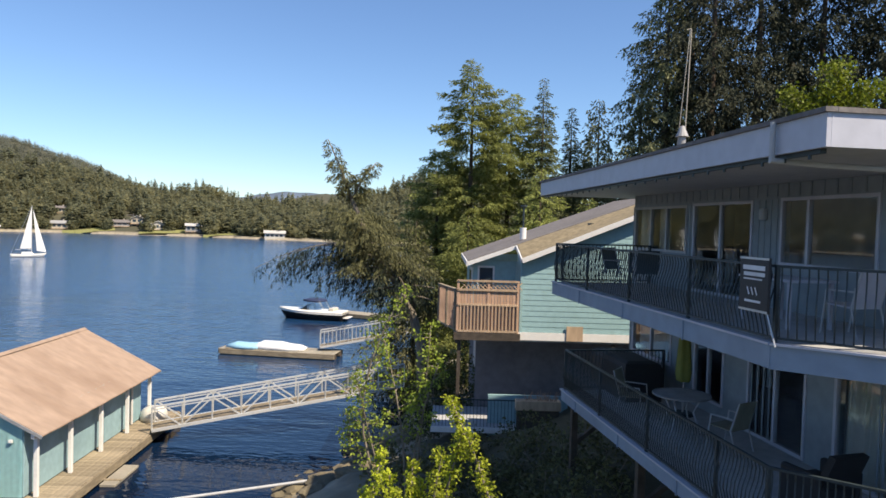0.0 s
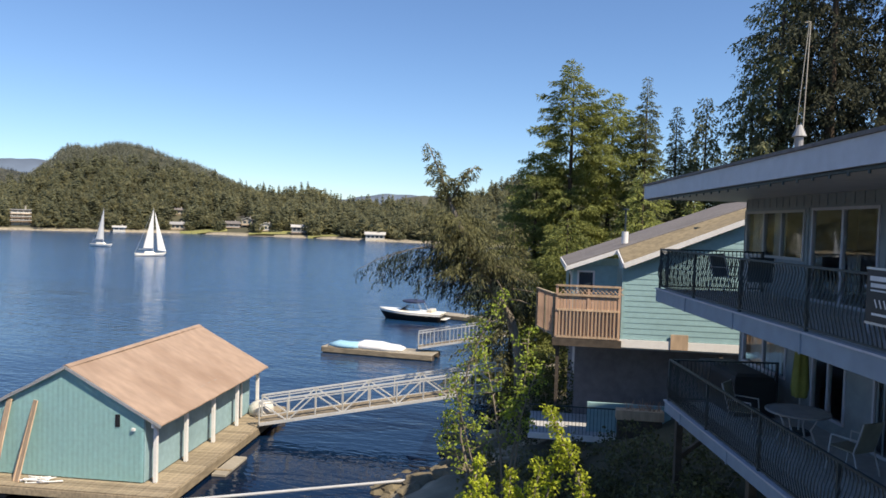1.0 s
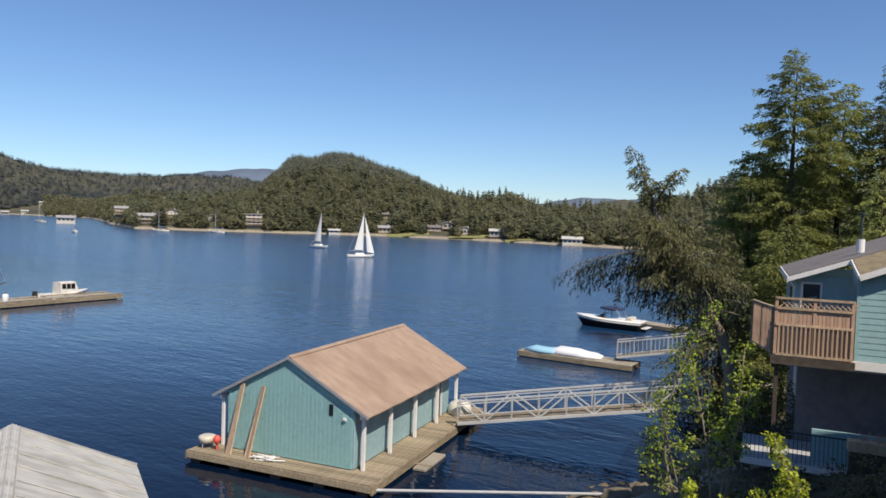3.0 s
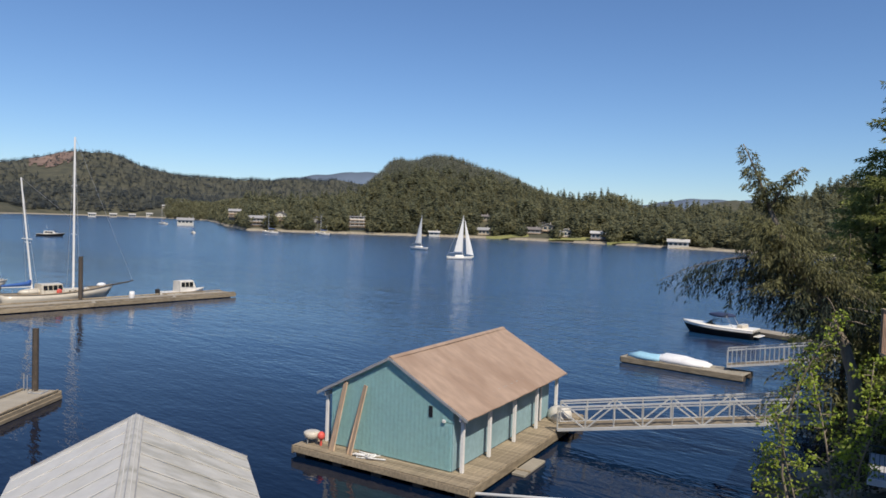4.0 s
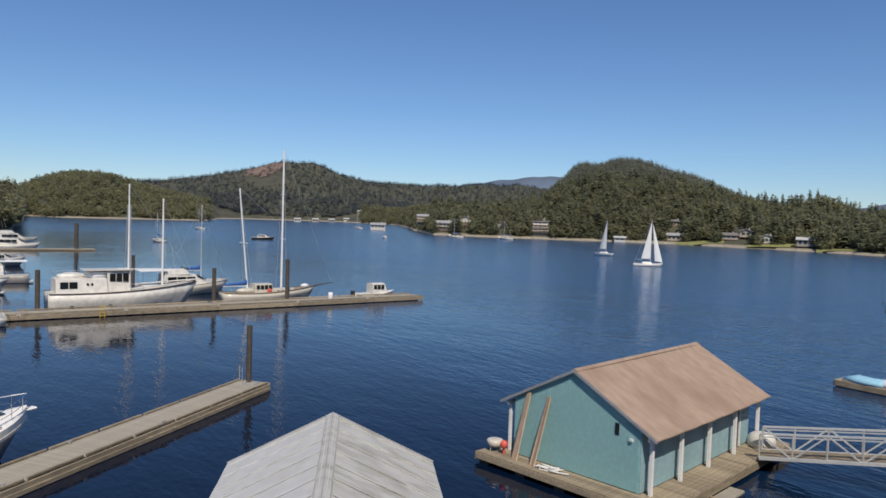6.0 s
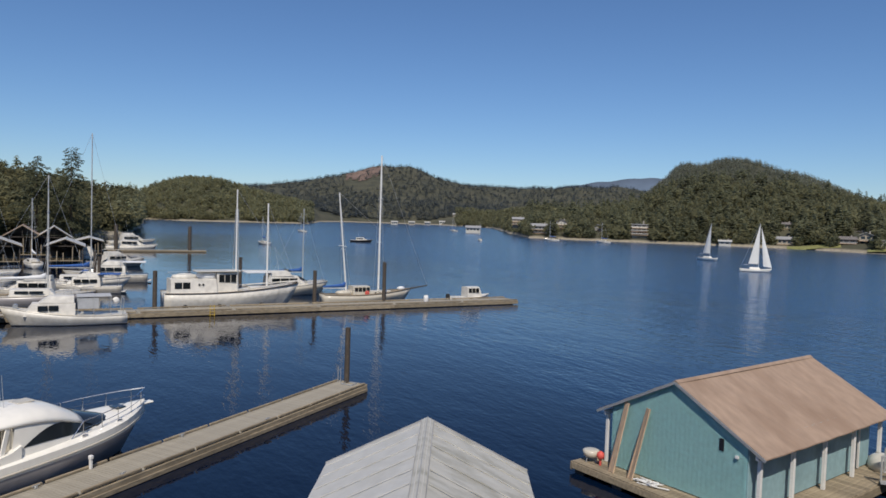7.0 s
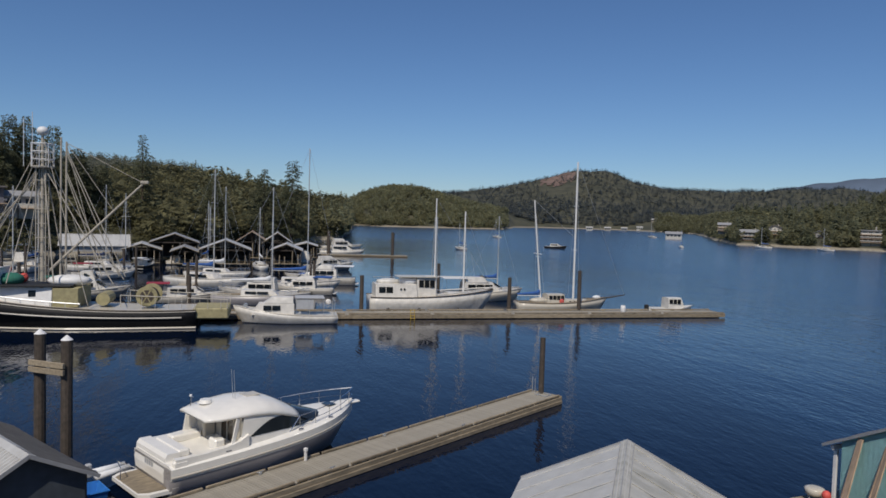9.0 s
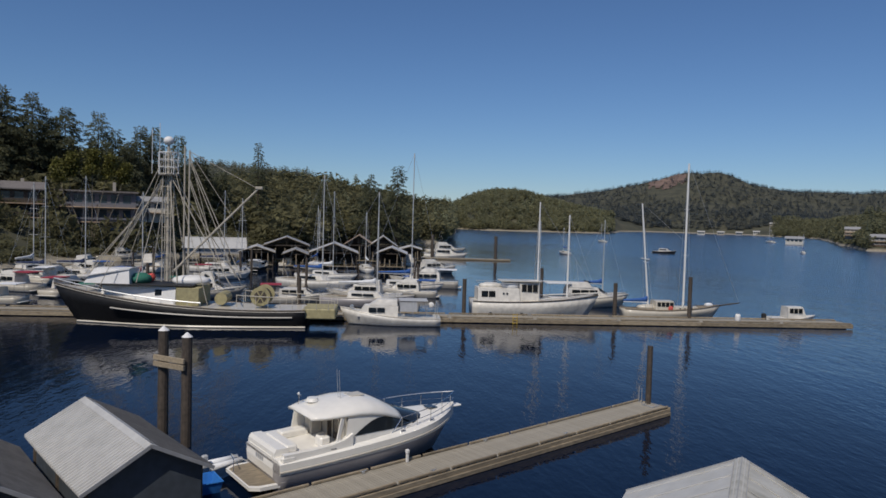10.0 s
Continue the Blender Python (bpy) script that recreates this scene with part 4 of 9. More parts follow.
for y in (-1.2, -5.2, -9.0):
    part("deck_post", box(0.25, 0.4, y - 0.075, y + 0.075, 1.0, LOW - 0.4), M["wood_dark"], house)
    part("deck_brace", beam((0.32, y, LOW - 1.4), (1.6, y, LOW - 0.42), 0.1, 0.1), M["wood_dark"], house)

# rails with bellied pickets
belly = [(0.0, 0.07), (-0.025, 0.2), (-0.07, 0.38), (-0.055, 0.55), (0.0, 0.72), (0.025, 0.88), (0.0, 0.985)]


def picket_mesh(out):
    return mesh_of("picket", loft([[(u * out[0] + sx, u * out[1] + sy, z) for sx, sy in ((-0.012, 0), (0, -0.012), (0.012, 0), (0, 0.012))] for u, z in belly]), M["iron"])


def rail_run(parent, p, q, z, pitch):
    p, q = Vector((*p, z)), Vector((*q, z))
    d = q - p
    out = Vector((d.y, -d.x, 0)).normalized()
    part("top_rail", beam(p + Vector((0, 0, 1.0)), q + Vector((0, 0, 1.0)), 0.055, 0.035), M["iron"], parent)
    part("bottom_rail", beam(p + Vector((0, 0, 0.07)), q + Vector((0, 0, 0.07)), 0.03, 0.03), M["iron"], parent)
    me = picket_mesh((-out.x, -out.y))
    n = int(d.length / pitch)
    for i in range(n):
        c = p + d * ((i + 0.5) / n)
        part("picket", me, None, parent, m=pose(*c))
    for i in range(int(d.length / 2.4) + 1):
        c = p + d * min(1, i * 2.4 / d.length)
        part("rail_post", box(-0.025, 0.025, -0.025, 0.025, 0, 1.02), M["iron"], parent, m=pose(*c))


for z, y_far, pitch in ((UP, -0.2, 0.1), (LOW, -1.25, 0.09)):
    rl = thing("balcony_rail", HOUSE, "dark iron balcony rail with bellied pickets", "railing", "balcony rails")
    rail_run(rl, (0.03, y_far - 0.03), (0.03, -9.75), z, pitch)
    rail_run(rl, (WALL - 0.05, y_far - 0.03), (0.03, y_far - 0.03), z, pitch)
    rail_run(rl, (0.03, -9.75), (1.0, -10.7), z, pitch)
    rail_run(rl, (1.0, -10.7), (WALL - 0.05, -10.7), z, pitch)

# roof: the eave runs slightly askew to the wall below it
EF, EN = (0.30, 2.45), (-0.40, -11.15)          # far and near corner of the eave


def eave_x(y):
    return EN[0] + (EF[0] - EN[0]) * (y - EN[1]) / (EF[1] - EN[1])


def roof_plate(inset, z0, z1):
    return prism([(EF[0] + inset, EF[1] - inset), (11.4, EF[1] - inset), (11.4, EN[1] + inset), (EN[0] + inset, EN[1] + inset)], z0, z1, "z")


part("ceiling_soffit", roof_plate(0.05, SOFF, SOFF + 0.05), M["soffit"], house)
part("roof_deck", roof_plate(0.06, SOFF + 0.06, SOFF + 0.39), M["shingle"], house)
part("fascia_board", beam((EN[0] + 0.028, EN[1], SOFF + 0.175), (EF[0] + 0.028, EF[1], SOFF + 0.175), 0.055, 0.37), M["fascia"], house)
part("fascia_board", box(EF[0] + 0.06, 11.4, EF[1] - 0.055, EF[1], SOFF - 0.01, SOFF + 0.36), M["fascia"], house)
part("fascia_board", box(EN[0] + 0.06, 11.4, EN[1], EN[1] + 0.055, SOFF - 0.01, SOFF + 0.36), M["fascia"], house)
part("roof_edging", beam((EN[0] + 0.03, EN[1] - 0.03, SOFF + 0.39), (EF[0] + 0.03, EF[1] + 0.03, SOFF + 0.39), 0.14, 0.055), M["shingle"], house)
part("roof_edging", box(EN[0] + 0.11, 11.4, EN[1] - 0.03, EN[1] + 0.1, SOFF + 0.362, SOFF + 0.417), M["shingle"], house)
part("gutter", beam((EN[0] + 0.12, EN[1] + 0.2, SOFF - 0.032), (EF[0] + 0.12, EF[1] - 0.1, SOFF - 0.032), 0.07, 0.056), M["iron"], house)
for k in range(26):          # small clips under the eave
    y = EN[1] + 0.4 + k * 0.5
    part("eave_clip", box(eave_x(y) + 0.07, eave_x(y) + 0.09, y - 0.02, y + 0.02, SOFF - 0.11, SOFF - 0.062), M["iron"], house)
dx = eave_x(-10.2) - 0.06
part("downpipe", polyline([(dx, -10.2, SOFF + 0.38), (dx, -10.2, SOFF - 0.08), (dx + 0.55, -10.3, SOFF - 0.12), (WALL - 0.08, -10.95, SOFF - 0.25), (WALL - 0.08, -10.98, UP)], 0.035, seg=8), M["soffit"], house)
fl_ = part("flue", rod((3.2, -0.6, SOFF + 0.39), (3.2, -0.6, SOFF + 1.5), 0.1, 0.1, seg=12), M["roof_grey"], house)
part("flue_cap", rod((3.2, -0.6, SOFF + 1.52), (3.2, -0.6, SOFF + 1.8), 0.17, 0.05, seg=12), M["roof_grey"], fl_)
part("antenna_pole", rod((3.3, -0.5, SOFF + 0.4), (3.4, -0.5, SOFF + 4.35), 0.015, seg=6), M["mast_paint"], house)
part("antenna_pole", rod((3.08, -0.6, SOFF + 1.3), (3.34, -0.55, SOFF + 4.3), 0.01, seg=6), M["mast_paint"], house)
part("antenna_arm", rod((3.25, -0.52, SOFF + 4.33), (3.4, -0.5, SOFF + 4.36), 0.01, seg=6), M["mast_paint"], house)
part("foundation", box(WALL + 0.02, 10.9, -11.9, 1.0, 0.5, 2.997), M["concrete"], house)

# sign board hung on the upper rail
sg = thing("sign_board", HOUSE @ pose(-0.09, -9.42, UP + 0.38, 0, 0, 0), "black sign board with white lines, hung on the rail", "sign")
part("board", box(-0.02, 0.02, -0.36, 0.3, 0.0, 0.72, bevel=0.008), M["sign_black"], sg)
part("frame_strip", box(-0.028, -0.021, -0.36, 0.3, 0.69, 0.72), M["galv"], sg)
part("frame_strip", box(-0.028, -0.021, -0.36, 0.3, 0.0, 0.03), M["galv"], sg)
for z0, z1, a, b in ((0.55, 0.61, -0.28, 0.22), (0.47, 0.52, -0.28, 0.2), (0.42, 0.44, -0.22, 0.2), (0.12, 0.15, -0.2, 0.16)):
    part("text_bar", box(-0.026, -0.021, a, b, z0, z1), M["sign_white"], sg)
for k in range(3):
    part("emblem_bar", beam((-0.024, -0.12 + k * 0.09, 0.22), (-0.024, -0.07 + k * 0.09, 0.32), 0.004, 0.02), M["sign_white"], sg)
part("leg", rod((0.0, -0.33, 0.0), (0.02, -0.5, -0.4), 0.012, seg=6), M["galv"], sg)


# ---- balcony furniture ----
def patio_chair(m, mat, label, group):
    c = thing("patio_chair", m, label, "chair", group)
    part("seat", prism([(-0.24, 0.40), (0.24, 0.43), (0.24, 0.45), (-0.24, 0.42)], -0.25, 0.25, "y"), mat, c)
    part("backrest", prism([(-0.24, 0.42), (-0.22, 0.42), (-0.36, 0.95), (-0.39, 0.95)], -0.25, 0.25, "y"), mat, c)
    for s in (-0.27, 0.27):
        part("leg", polyline([(0.28, s, 0), (0.22, s, 0.44), (0.2, s, 0.64), (-0.28, s, 0.64)], 0.014, seg=6), M["soffit"], c)
        part("leg", polyline([(-0.34, s, 0), (-0.22, s, 0.42), (-0.38, s, 0.96)], 0.014, seg=6), M["soffit"], c)
    return c


tbl = thing("round_table", HOUSE @ pose(1.38, -4.7, LOW), "round glass patio table on the lower balcony", "table")
part("tabletop", rod((0, 0, 0.7), (0, 0, 0.725), 0.55, seg=28), M["wall_grey"], tbl)
part("rim", loft([[(r * math.cos(a), r * math.sin(a), z) for a in np.linspace(0, 2 * math.pi, 29)[:-1]] for r, z in ((0.55, 0.69), (0.58, 0.7), (0.58, 0.73), (0.55, 0.735))], caps=False), M["wall_grey"], tbl)
for a in range(4):
    part("leg", polyline([(0.42 * math.cos(a * 1.57 + 0.7), 0.42 * math.sin(a * 1.57 + 0.7), 0), (0.25 * math.cos(a * 1.57 + 0.7), 0.25 * math.sin(a * 1.57 + 0.7), 0.4), (0.4 * math.cos(a * 1.57 + 0.7), 0.4 * math.sin(a * 1.57 + 0.7), 0.7)], 0.016, seg=6), M["soffit"], tbl)
um = thing("closed_umbrella", HOUSE @ pose(1.95, -3.65, LOW), "folded olive patio umbrella beside the table", "umbrella")
part("pole", rod((0, 0, 0.06), (0, 0, 2.2), 0.02, seg=8), M["soffit"], um)
part("canopy", loft([[(r * (1 + 0.25 * math.cos(5 * a)) * math.cos(a), r * (1 + 0.25 * math.cos(5 * a)) * math.sin(a), z) for a in np.linspace(0, 2 * math.pi, 21)[:-1]] for r, z in ((0.13, 0.75), (0.15, 0.95), (0.12, 1.5), (0.07, 2.05), (0.02, 2.18))]), M["umbrella"], um, smooth=True)
part("base", rod((0, 0, 0), (0, 0, 0.07), 0.24, 0.2, seg=16), M["iron"], um)
patio_chair(HOUSE @ pose(1.7, -5.95, LOW, 0, 0, 115), M["plastic_tan"], "tan sling patio chair by the round table", "lower balcony chairs")
patio_chair(HOUSE @ pose(0.85, -3.55, LOW, 0, 0, -40), M["plastic_tan"], "tan sling patio chair by the round table", "lower balcony chairs")
patio_chair(HOUSE @ pose(1.7, -9.0, UP, 0, 0, 100), M["fascia"], "pale patio chair on the upper balcony", "upper balcony chairs")
patio_chair(HOUSE @ pose(1.4, -1.1, UP, 0, 0, -60), M["iron"], "dark patio chair on the upper balcony", "upper balcony chairs")
patio_chair(HOUSE @ pose(1.5, -2.4, UP, 0, 0, 80), M["iron"], "dark patio chair on the upper balcony", "upper balcony chairs")
bt = thing("balcony_table", HOUSE @ pose(1.4, -7.9, UP), "pale rectangular table on the upper balcony", "table")
part("tabletop", box(-0.4, 0.4, -0.7, 0.7, 0.7, 0.74, bevel=0.01), M["fascia"], bt)
for sx in (-0.34, 0.34):
    for sy in (-0.6, 0.6):
        part("leg", box(sx - 0.025, sx + 0.025, sy - 0.025, sy + 0.025, 0, 0.7), M["fascia"], bt)
bq = thing("covered_grill", HOUSE @ pose(1.5, -1.45, LOW), "black covered grill on the lower balcony", "grill")
part("cover", loft([[(x, y, z) for x, y in ((-a, -b), (a, -b), (a, b), (-a, b))] for a, b, z in ((0.46, 1.15, 0.02), (0.46, 1.15, 0.8), (0.42, 1.08, 0.9), (0.3, 0.9, 0.94))]), M["rubber"], bq)
lo = thing("lounge_chair", HOUSE @ pose(1.6, -8.65, LOW, 0, 0, 100), "black padded lounge chair on the lower balcony", "chair")
part("seat", box(-0.35, 0.4, -0.32, 0.32, 0.22, 0.42, bevel=0.05), M["rubber"], lo)
part("backrest", prism([(-0.32, 0.4), (-0.2, 0.4), (-0.42, 0.92), (-0.54, 0.9)], -0.31, 0.31, "y"), M["rubber"], lo)
for s in (-0.38, 0.38):
    part("armrest", box(-0.35, 0.35, s - 0.06, s + 0.06, 0.0, 0.6, bevel=0.03), M["rubber"], lo)

# ---- the teal house next door ----
H2 = pose(-0.06, 25.0, 0, 0, 0, 6.5)
h2 = thing("teal_house", H2, "teal lap-sided house with white trim and grey shingle roof", "house")
SL = 0.417


def lap_board(z, x0, x1, h=0.19):
    return prism([(-0.0, z), (-0.018, z), (-0.006, z + h + 0.01), (0.0, z + h + 0.01)], x0, x1, "x")


for k in range(24):
    z = 6.56 + 0.19 * k
    x0 = 0.06 if z + 0.19 < 9.08 else 0.06 + (z + 0.19 - 9.08) / SL
    if x0 < 6.5:
        part("siding_board", lap_board(z, x0, 6.6), M["siding"], h2)
part("front_wall", prism([(0.08, 6.5), (6.6, 6.5), (6.6, 11.8), (0.08, 9.08)], 0.003, 0.18, "y"), M["siding"], h2)
part("corner_board", box(0.02, 0.12, -0.045, 0.06, 6.5, 9.02), M["siding"], h2)
part("side_wall", box(0.06, 0.2, 0.18, 2.2, 6.5, 8.95), M["siding"], h2)
part("trim_board", box(-0.02, 6.6, -0.06, 0.0, 6.27, 6.545), M["white_paint"], h2)
part("floor_slab", box(-1.6, 6.6, 0.02, 9, 6.2, 6.49), M["deck_floor"], h2)
part("hatch", box(1.7, 2.28, -0.1, -0.062, 6.28, 6.8), M["wood_new"], h2, "small tan plywood panel")
# lower roof over the front part
bm = bmesh.new()
q = [(0.04, -0.32, 9.2), (5.2, -0.32, 9.2 + 5.16 * SL), (5.2, 1.66, 8.86 + 7.2 * 0.371), (0.04, 1.66, 8.86 + 2.04 * 0.371)]
top = [bm.verts.new(p) for p in q]
bot = [bm.verts.new((x, y, z - 0.1)) for x, y, z in q]
bm.faces.new(top)
bm.faces.new(bot[::-1])
for i in range(4):
    bm.faces.new((bot[i], bot[(i + 1) % 4], top[(i + 1) % 4], top[i]))
part("roof", bm, M["olive_roof"], h2, "brownish mossy lower roof")
part("rake_board", beam((0.02, -0.345, 9.1), (5.2, -0.345, 9.1 + 5.18 * SL), 0.04, 0.17), M["white_paint"], h2)
part("eave_board", beam((0.01, -0.34, 9.11), (0.01, 1.66, 9.52), 0.05, 0.14), M["white_paint"], h2)
part("cheek_wall", prism([(0.19, 8.3), (1.66, 8.3), (1.66, 9.42), (0.19, 9.08)], 0.06, 0.1, "x"), M["siding"], h2)
# main roof behind
S2 = 0.371
part("main_roof", prism([(-1.8, 8.84), (5.5, 8.84 + 7.3 * S2), (5.5, 8.96 + 7.3 * S2), (-1.8, 8.96)], 1.7, 9.5, "y"), M["shingle"], h2)
part("rake_board", beam((-1.82, 1.665, 8.84), (5.5, 1.665, 8.84 + 7.32 * S2), 0.04, 0.15), M["white_paint"], h2)
part("eave_board", box(-1.86, -1.81, 1.65, 9.5, 8.74, 8.94), M["white_paint"], h2)
part("main_wall", box(-1.56, 0.06, 2.2, 2.35, 6.5, 8.95), M["siding"], h2)
part("main_wall", box(-1.56, -1.42, 2.35, 9.2, 6.5, 8.95), M["siding"], h2)
part("gable_infill", prism([(0.2, 6.5), (5.4, 6.5), (5.4, 11.55), (0.2, 9.64)], 2.2, 2.35, "y"), M["siding"], h2)
part("back_wall", box(-1.42, 6.6, 9.05, 9.2, 6.5, 8.95), M["siding"], h2)
wn = part("window", box(-1.4, -0.75, 2.15, 2.2, 7.5, 8.75), M["white_paint"], h2, "white framed corner window")
part("pane", box(-1.33, -0.82, 2.138, 2.148, 7.58, 8.68), M["glass_blue"], wn)
wn = part("window", box(-1.61, -1.56, 3.0, 4.6, 7.4, 8.6), M["white_paint"], h2, "white framed side window")
part("pane", box(-1.625, -1.612, 3.1, 4.5, 7.5, 8.5), M["glass_blue"], wn)
vp = part("flue", rod((0.42, 3.2, 9.8), (0.42, 3.2, 10.26), 0.13, seg=12), M["white_paint"], h2)
part("chimney_stem", rod((0.42, 3.2, 10.26), (0.42, 3.2, 11.1), 0.04, seg=10), M["iron"], vp)
part("chimney_hat", rod((0.42, 3.2, 11.1), (0.42, 3.2, 11.16), 0.13, seg=10), M["iron"], vp)
part("skylight", box(2.6, 3.3, 1.0, 1.5, 10.3, 10.5), M["iron"], h2)
# wooden deck and privacy fence
part("deck", box(-2.25, 0.02, -0.12, 2.2, 6.36, 6.5), M["wood_new"], h2)
part("deck_edge", box(-2.3, 0.05, -0.17, -0.12, 6.24, 6.5), M["wood_dark"], h2)
part("deck_beam", box(-2.25, -2.1, -0.1, 2.2, 6.1, 6.36), M["wood_dark"], h2)
fence = thing("privacy_fence", H2 @ pose(0, -0.1, 6.5), "cedar privacy fence with a lattice top on the deck", "fence")
for x in (-2.18, -1.1, -0.06):
    part("post", box(x - 0.045, x + 0.045, -0.045, 0.045, 0, 1.86), M["cedar"], fence)
for z in (0.06, 1.0, 1.52, 1.84):
    part("rail", box(-2.18, -0.06, -0.075, -0.046, z - 0.035, z + 0.035), M["wood_new"], fence)
me = mesh_of("picket", box(-0.048, 0.048, 0.0, 0.022, 0.04, 1.5), M["cedar"])
for i in range(20):
    part("picket", me, None, fence, m=pose(-2.12 + i * 0.107, -0.02, 0))
me = mesh_of("slat", box(-0.02, 0.02, -0.04, -0.022, 0.1, 0.97), M["wood_new"])
for i in range(17):
    part("slat", me, None, fence, m=pose(-2.08 + i * 0.125, -0.03, 0))
for i in range(14):
    x = -2.1 + i * 0.147
    part("lattice_strip", beam((x, -0.01, 1.55), (x + 0.26, -0.01, 1.81), 0.012, 0.03), M["wood_new"], fence)
    part("lattice_strip", beam((x + 0.26, -0.025, 1.55), (x, -0.025, 1.81), 0.012, 0.03), M["wood_new"], fence)
srail = thing("deck_rail", H2 @ pose(-2.26, 0, 6.5, 0, 0, 16), "weathered timber deck rail with spaced pickets", "railing")
for y in (0.05, 1.1, 2.15):
    part("post", box(-0.045, 0.045, y - 0.045, y + 0.045, 0, 1.5), M["wood_grey"], srail)
part("top_rail", box(-0.06, 0.06, 0, 2.2, 1.5, 1.54), M["wood_grey"], srail)
me = mesh_of("picket", box(-0.012, 0.012, -0.03, 0.03, 0.08, 1.5), M["cedar"])
for i in range(15):
    part("picket", me, None, srail, m=pose(0, 0.16 + i * 0.135, 0))
part("bottom_rail", box(-0.04, 0.04, 0, 2.2, 0.06, 0.12), M["wood_grey"], srail)
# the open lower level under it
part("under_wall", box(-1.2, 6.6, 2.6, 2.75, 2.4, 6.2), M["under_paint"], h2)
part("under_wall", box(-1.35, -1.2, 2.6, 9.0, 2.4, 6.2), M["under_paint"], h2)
part("under_window", box(-1.37, -1.35, 3.0, 4.4, 4.6, 5.9), M["white_paint"], h2)
part("lower_wall_patch", box(-0.98, 1.9, 0.3, 0.42, 2.6, 4.2), M["siding"], h2, "teal low wall below the house")
for x in (-2.1, 3.4):
    part("post", box(x - 0.06, x + 0.06, 0.02, 0.14, 1.5, 6.2), M["wood_dark"], h2)
part("lower_deck", box(-3.0, 0.6, -0.3, 2.6, 3.02, 3.16), M["deck_floor"], h2)
part("lower_deck_edge", box(-3.03, 0.6, -0.36, -0.3, 2.98, 3.17), M["white_paint"], h2)
lr = thing("lower_rail", H2 @ pose(0, -0.25, 3.16), "thin dark rail round the lower deck", "railing")
part("top_rail", box(-3.0, 0.6, -0.02, 0.02, 0.96, 1.0), M["iron"], lr)
me = mesh_of("picket", box(-0.008, 0.008, -0.008, 0.008, 0.03, 0.97), M["iron"])
for i in range(30):
    part("picket", me, None, lr, m=pose(-2.98 + i * 0.122, 0, 0))
pb_ = thing("planter_box", H2 @ pose(0.45, -0.75, 3.98), "long cedar planter box with dry reddish plants", "planter")
part("box", box(-0.55, 1.0, -0.2, 0.2, 0.0, 0.32, bevel=0.01), M["wood_new"], pb_)
part("support", box(-0.5, 0.95, -0.15, 0.15, -2.4, 0.0), M["wood_dark"], pb_)
sprig = bmesh.new()
for i in range(60):
    p = Vector((random.uniform(-0.2, 0.95), random.uniform(-0.15, 0.15), 0.3))
    rod(p, p + Vector((random.uniform(-0.2, 0.2), random.uniform(-0.15, 0.15), random.uniform(0.12, 0.38))), 0.012, 0.004, sprig, 4)
part("dry_plant", sprig, M["cedar"], pb_)

# ---- docks, pilings and sheds ----
def piling(x, y, top, r=0.17, cap=False, label="dark round timber mooring piling", group="pilings"):
    p = thing("piling", pose(x, y, 0), label, "piling", group)
    part("shaft", rod((0, 0, -3), (0.02, 0, top), r * 1.08, r, seg=12), M["wood_dark"], p)
    if cap:
        part("cap", rod((0.02, 0, top), (0.02, 0, top + 0.22), r * 1.08, 0.02, seg=12), M["white_paint"], p, "white cone cap")
    return p


# the finger dock beside the cruiser
FINGER = pose(-40.68, 16.42, -0.1, 0, 0, 216.2)
fd = thing("finger_dock", FINGER, "grey plank finger dock with timber edge rails", "dock")
plank_set(fd, M["wood_dock"], -0.95, 0.95, 0.0, 34.0, 0.55, 0.145, along="x", tilt=0.003)
for x in (-1.0, 1.0):
    part("side_beam", box(x - 0.06, x + 0.06, -0.06, 34, 0.06, 0.5, bevel=0.012), M["wood_grey"], fd)
    part("rub_board", box(x * 1.09 - 0.035, x * 1.09 + 0.035, -0.08, 34, 0.12, 0.3, bevel=0.01), M["wood_grey"], fd)
    for k in range(12):
        part("bull_rail", box(x * 0.95 - 0.05, x * 0.95 + 0.05, 0.05 + k * 2.8, 2.7 + k * 2.8, 0.57, 0.66, bevel=0.012), M["wood_grey"], fd)
        part("rail_block", box(x * 0.95 - 0.05, x * 0.95 + 0.05, 0.3 + k * 2.8, 0.6 + k * 2.8, 0.552, 0.568), M["wood_grey"], fd)
part("end_beam", box(-1.06, 1.06, -0.14, -0.06, 0.06, 0.56, bevel=0.012), M["wood_grey"], fd)
for y in (1.5, 7.5, 13.5, 19.5, 25.5):
    part("float_tank", box(-0.85, 0.85, y - 1.2, y + 1.2, -0.3, 0.3, bevel=0.05), M["rubber"], fd)
part("pile_hoop", polyline([(-0.45, 0.1, 0.58), (-0.45, 0.75, 0.58), (0.25, 0.75, 0.58), (0.25, 0.1, 0.58), (-0.45, 0.1, 0.58)], 0.03, seg=6), M["galv"], fd)
for y in (13.0, 17.6, 20.0, 9.0):
    c = thing("mooring_cleat", FINGER @ pose(0.8 if y in (13.0, 20.0) else -0.8, y, 0.55), "pale metal mooring cleat on the dock", "cleat", "dock cleats")
    part("horn", rod((0, -0.16, 0.12), (0, 0.16, 0.12), 0.02, seg=6), M["galv"], c)
    part("foot", box(-0.04, 0.04, -0.06, 0.06, 0, 0.11, bevel=0.01), M["galv"], c)
ps = thing("power_post", FINGER @ pose(0.82, 17.7, 0.55), "small white power post on the dock", "power post")
part("stem", box(-0.05, 0.05, -0.05, 0.05, 0, 0.4, bevel=0.01), M["white_paint"], ps)
part("head", box(-0.08, 0.08, -0.07, 0.07, 0.4, 0.55, bevel=0.02), M["white_paint"], ps)
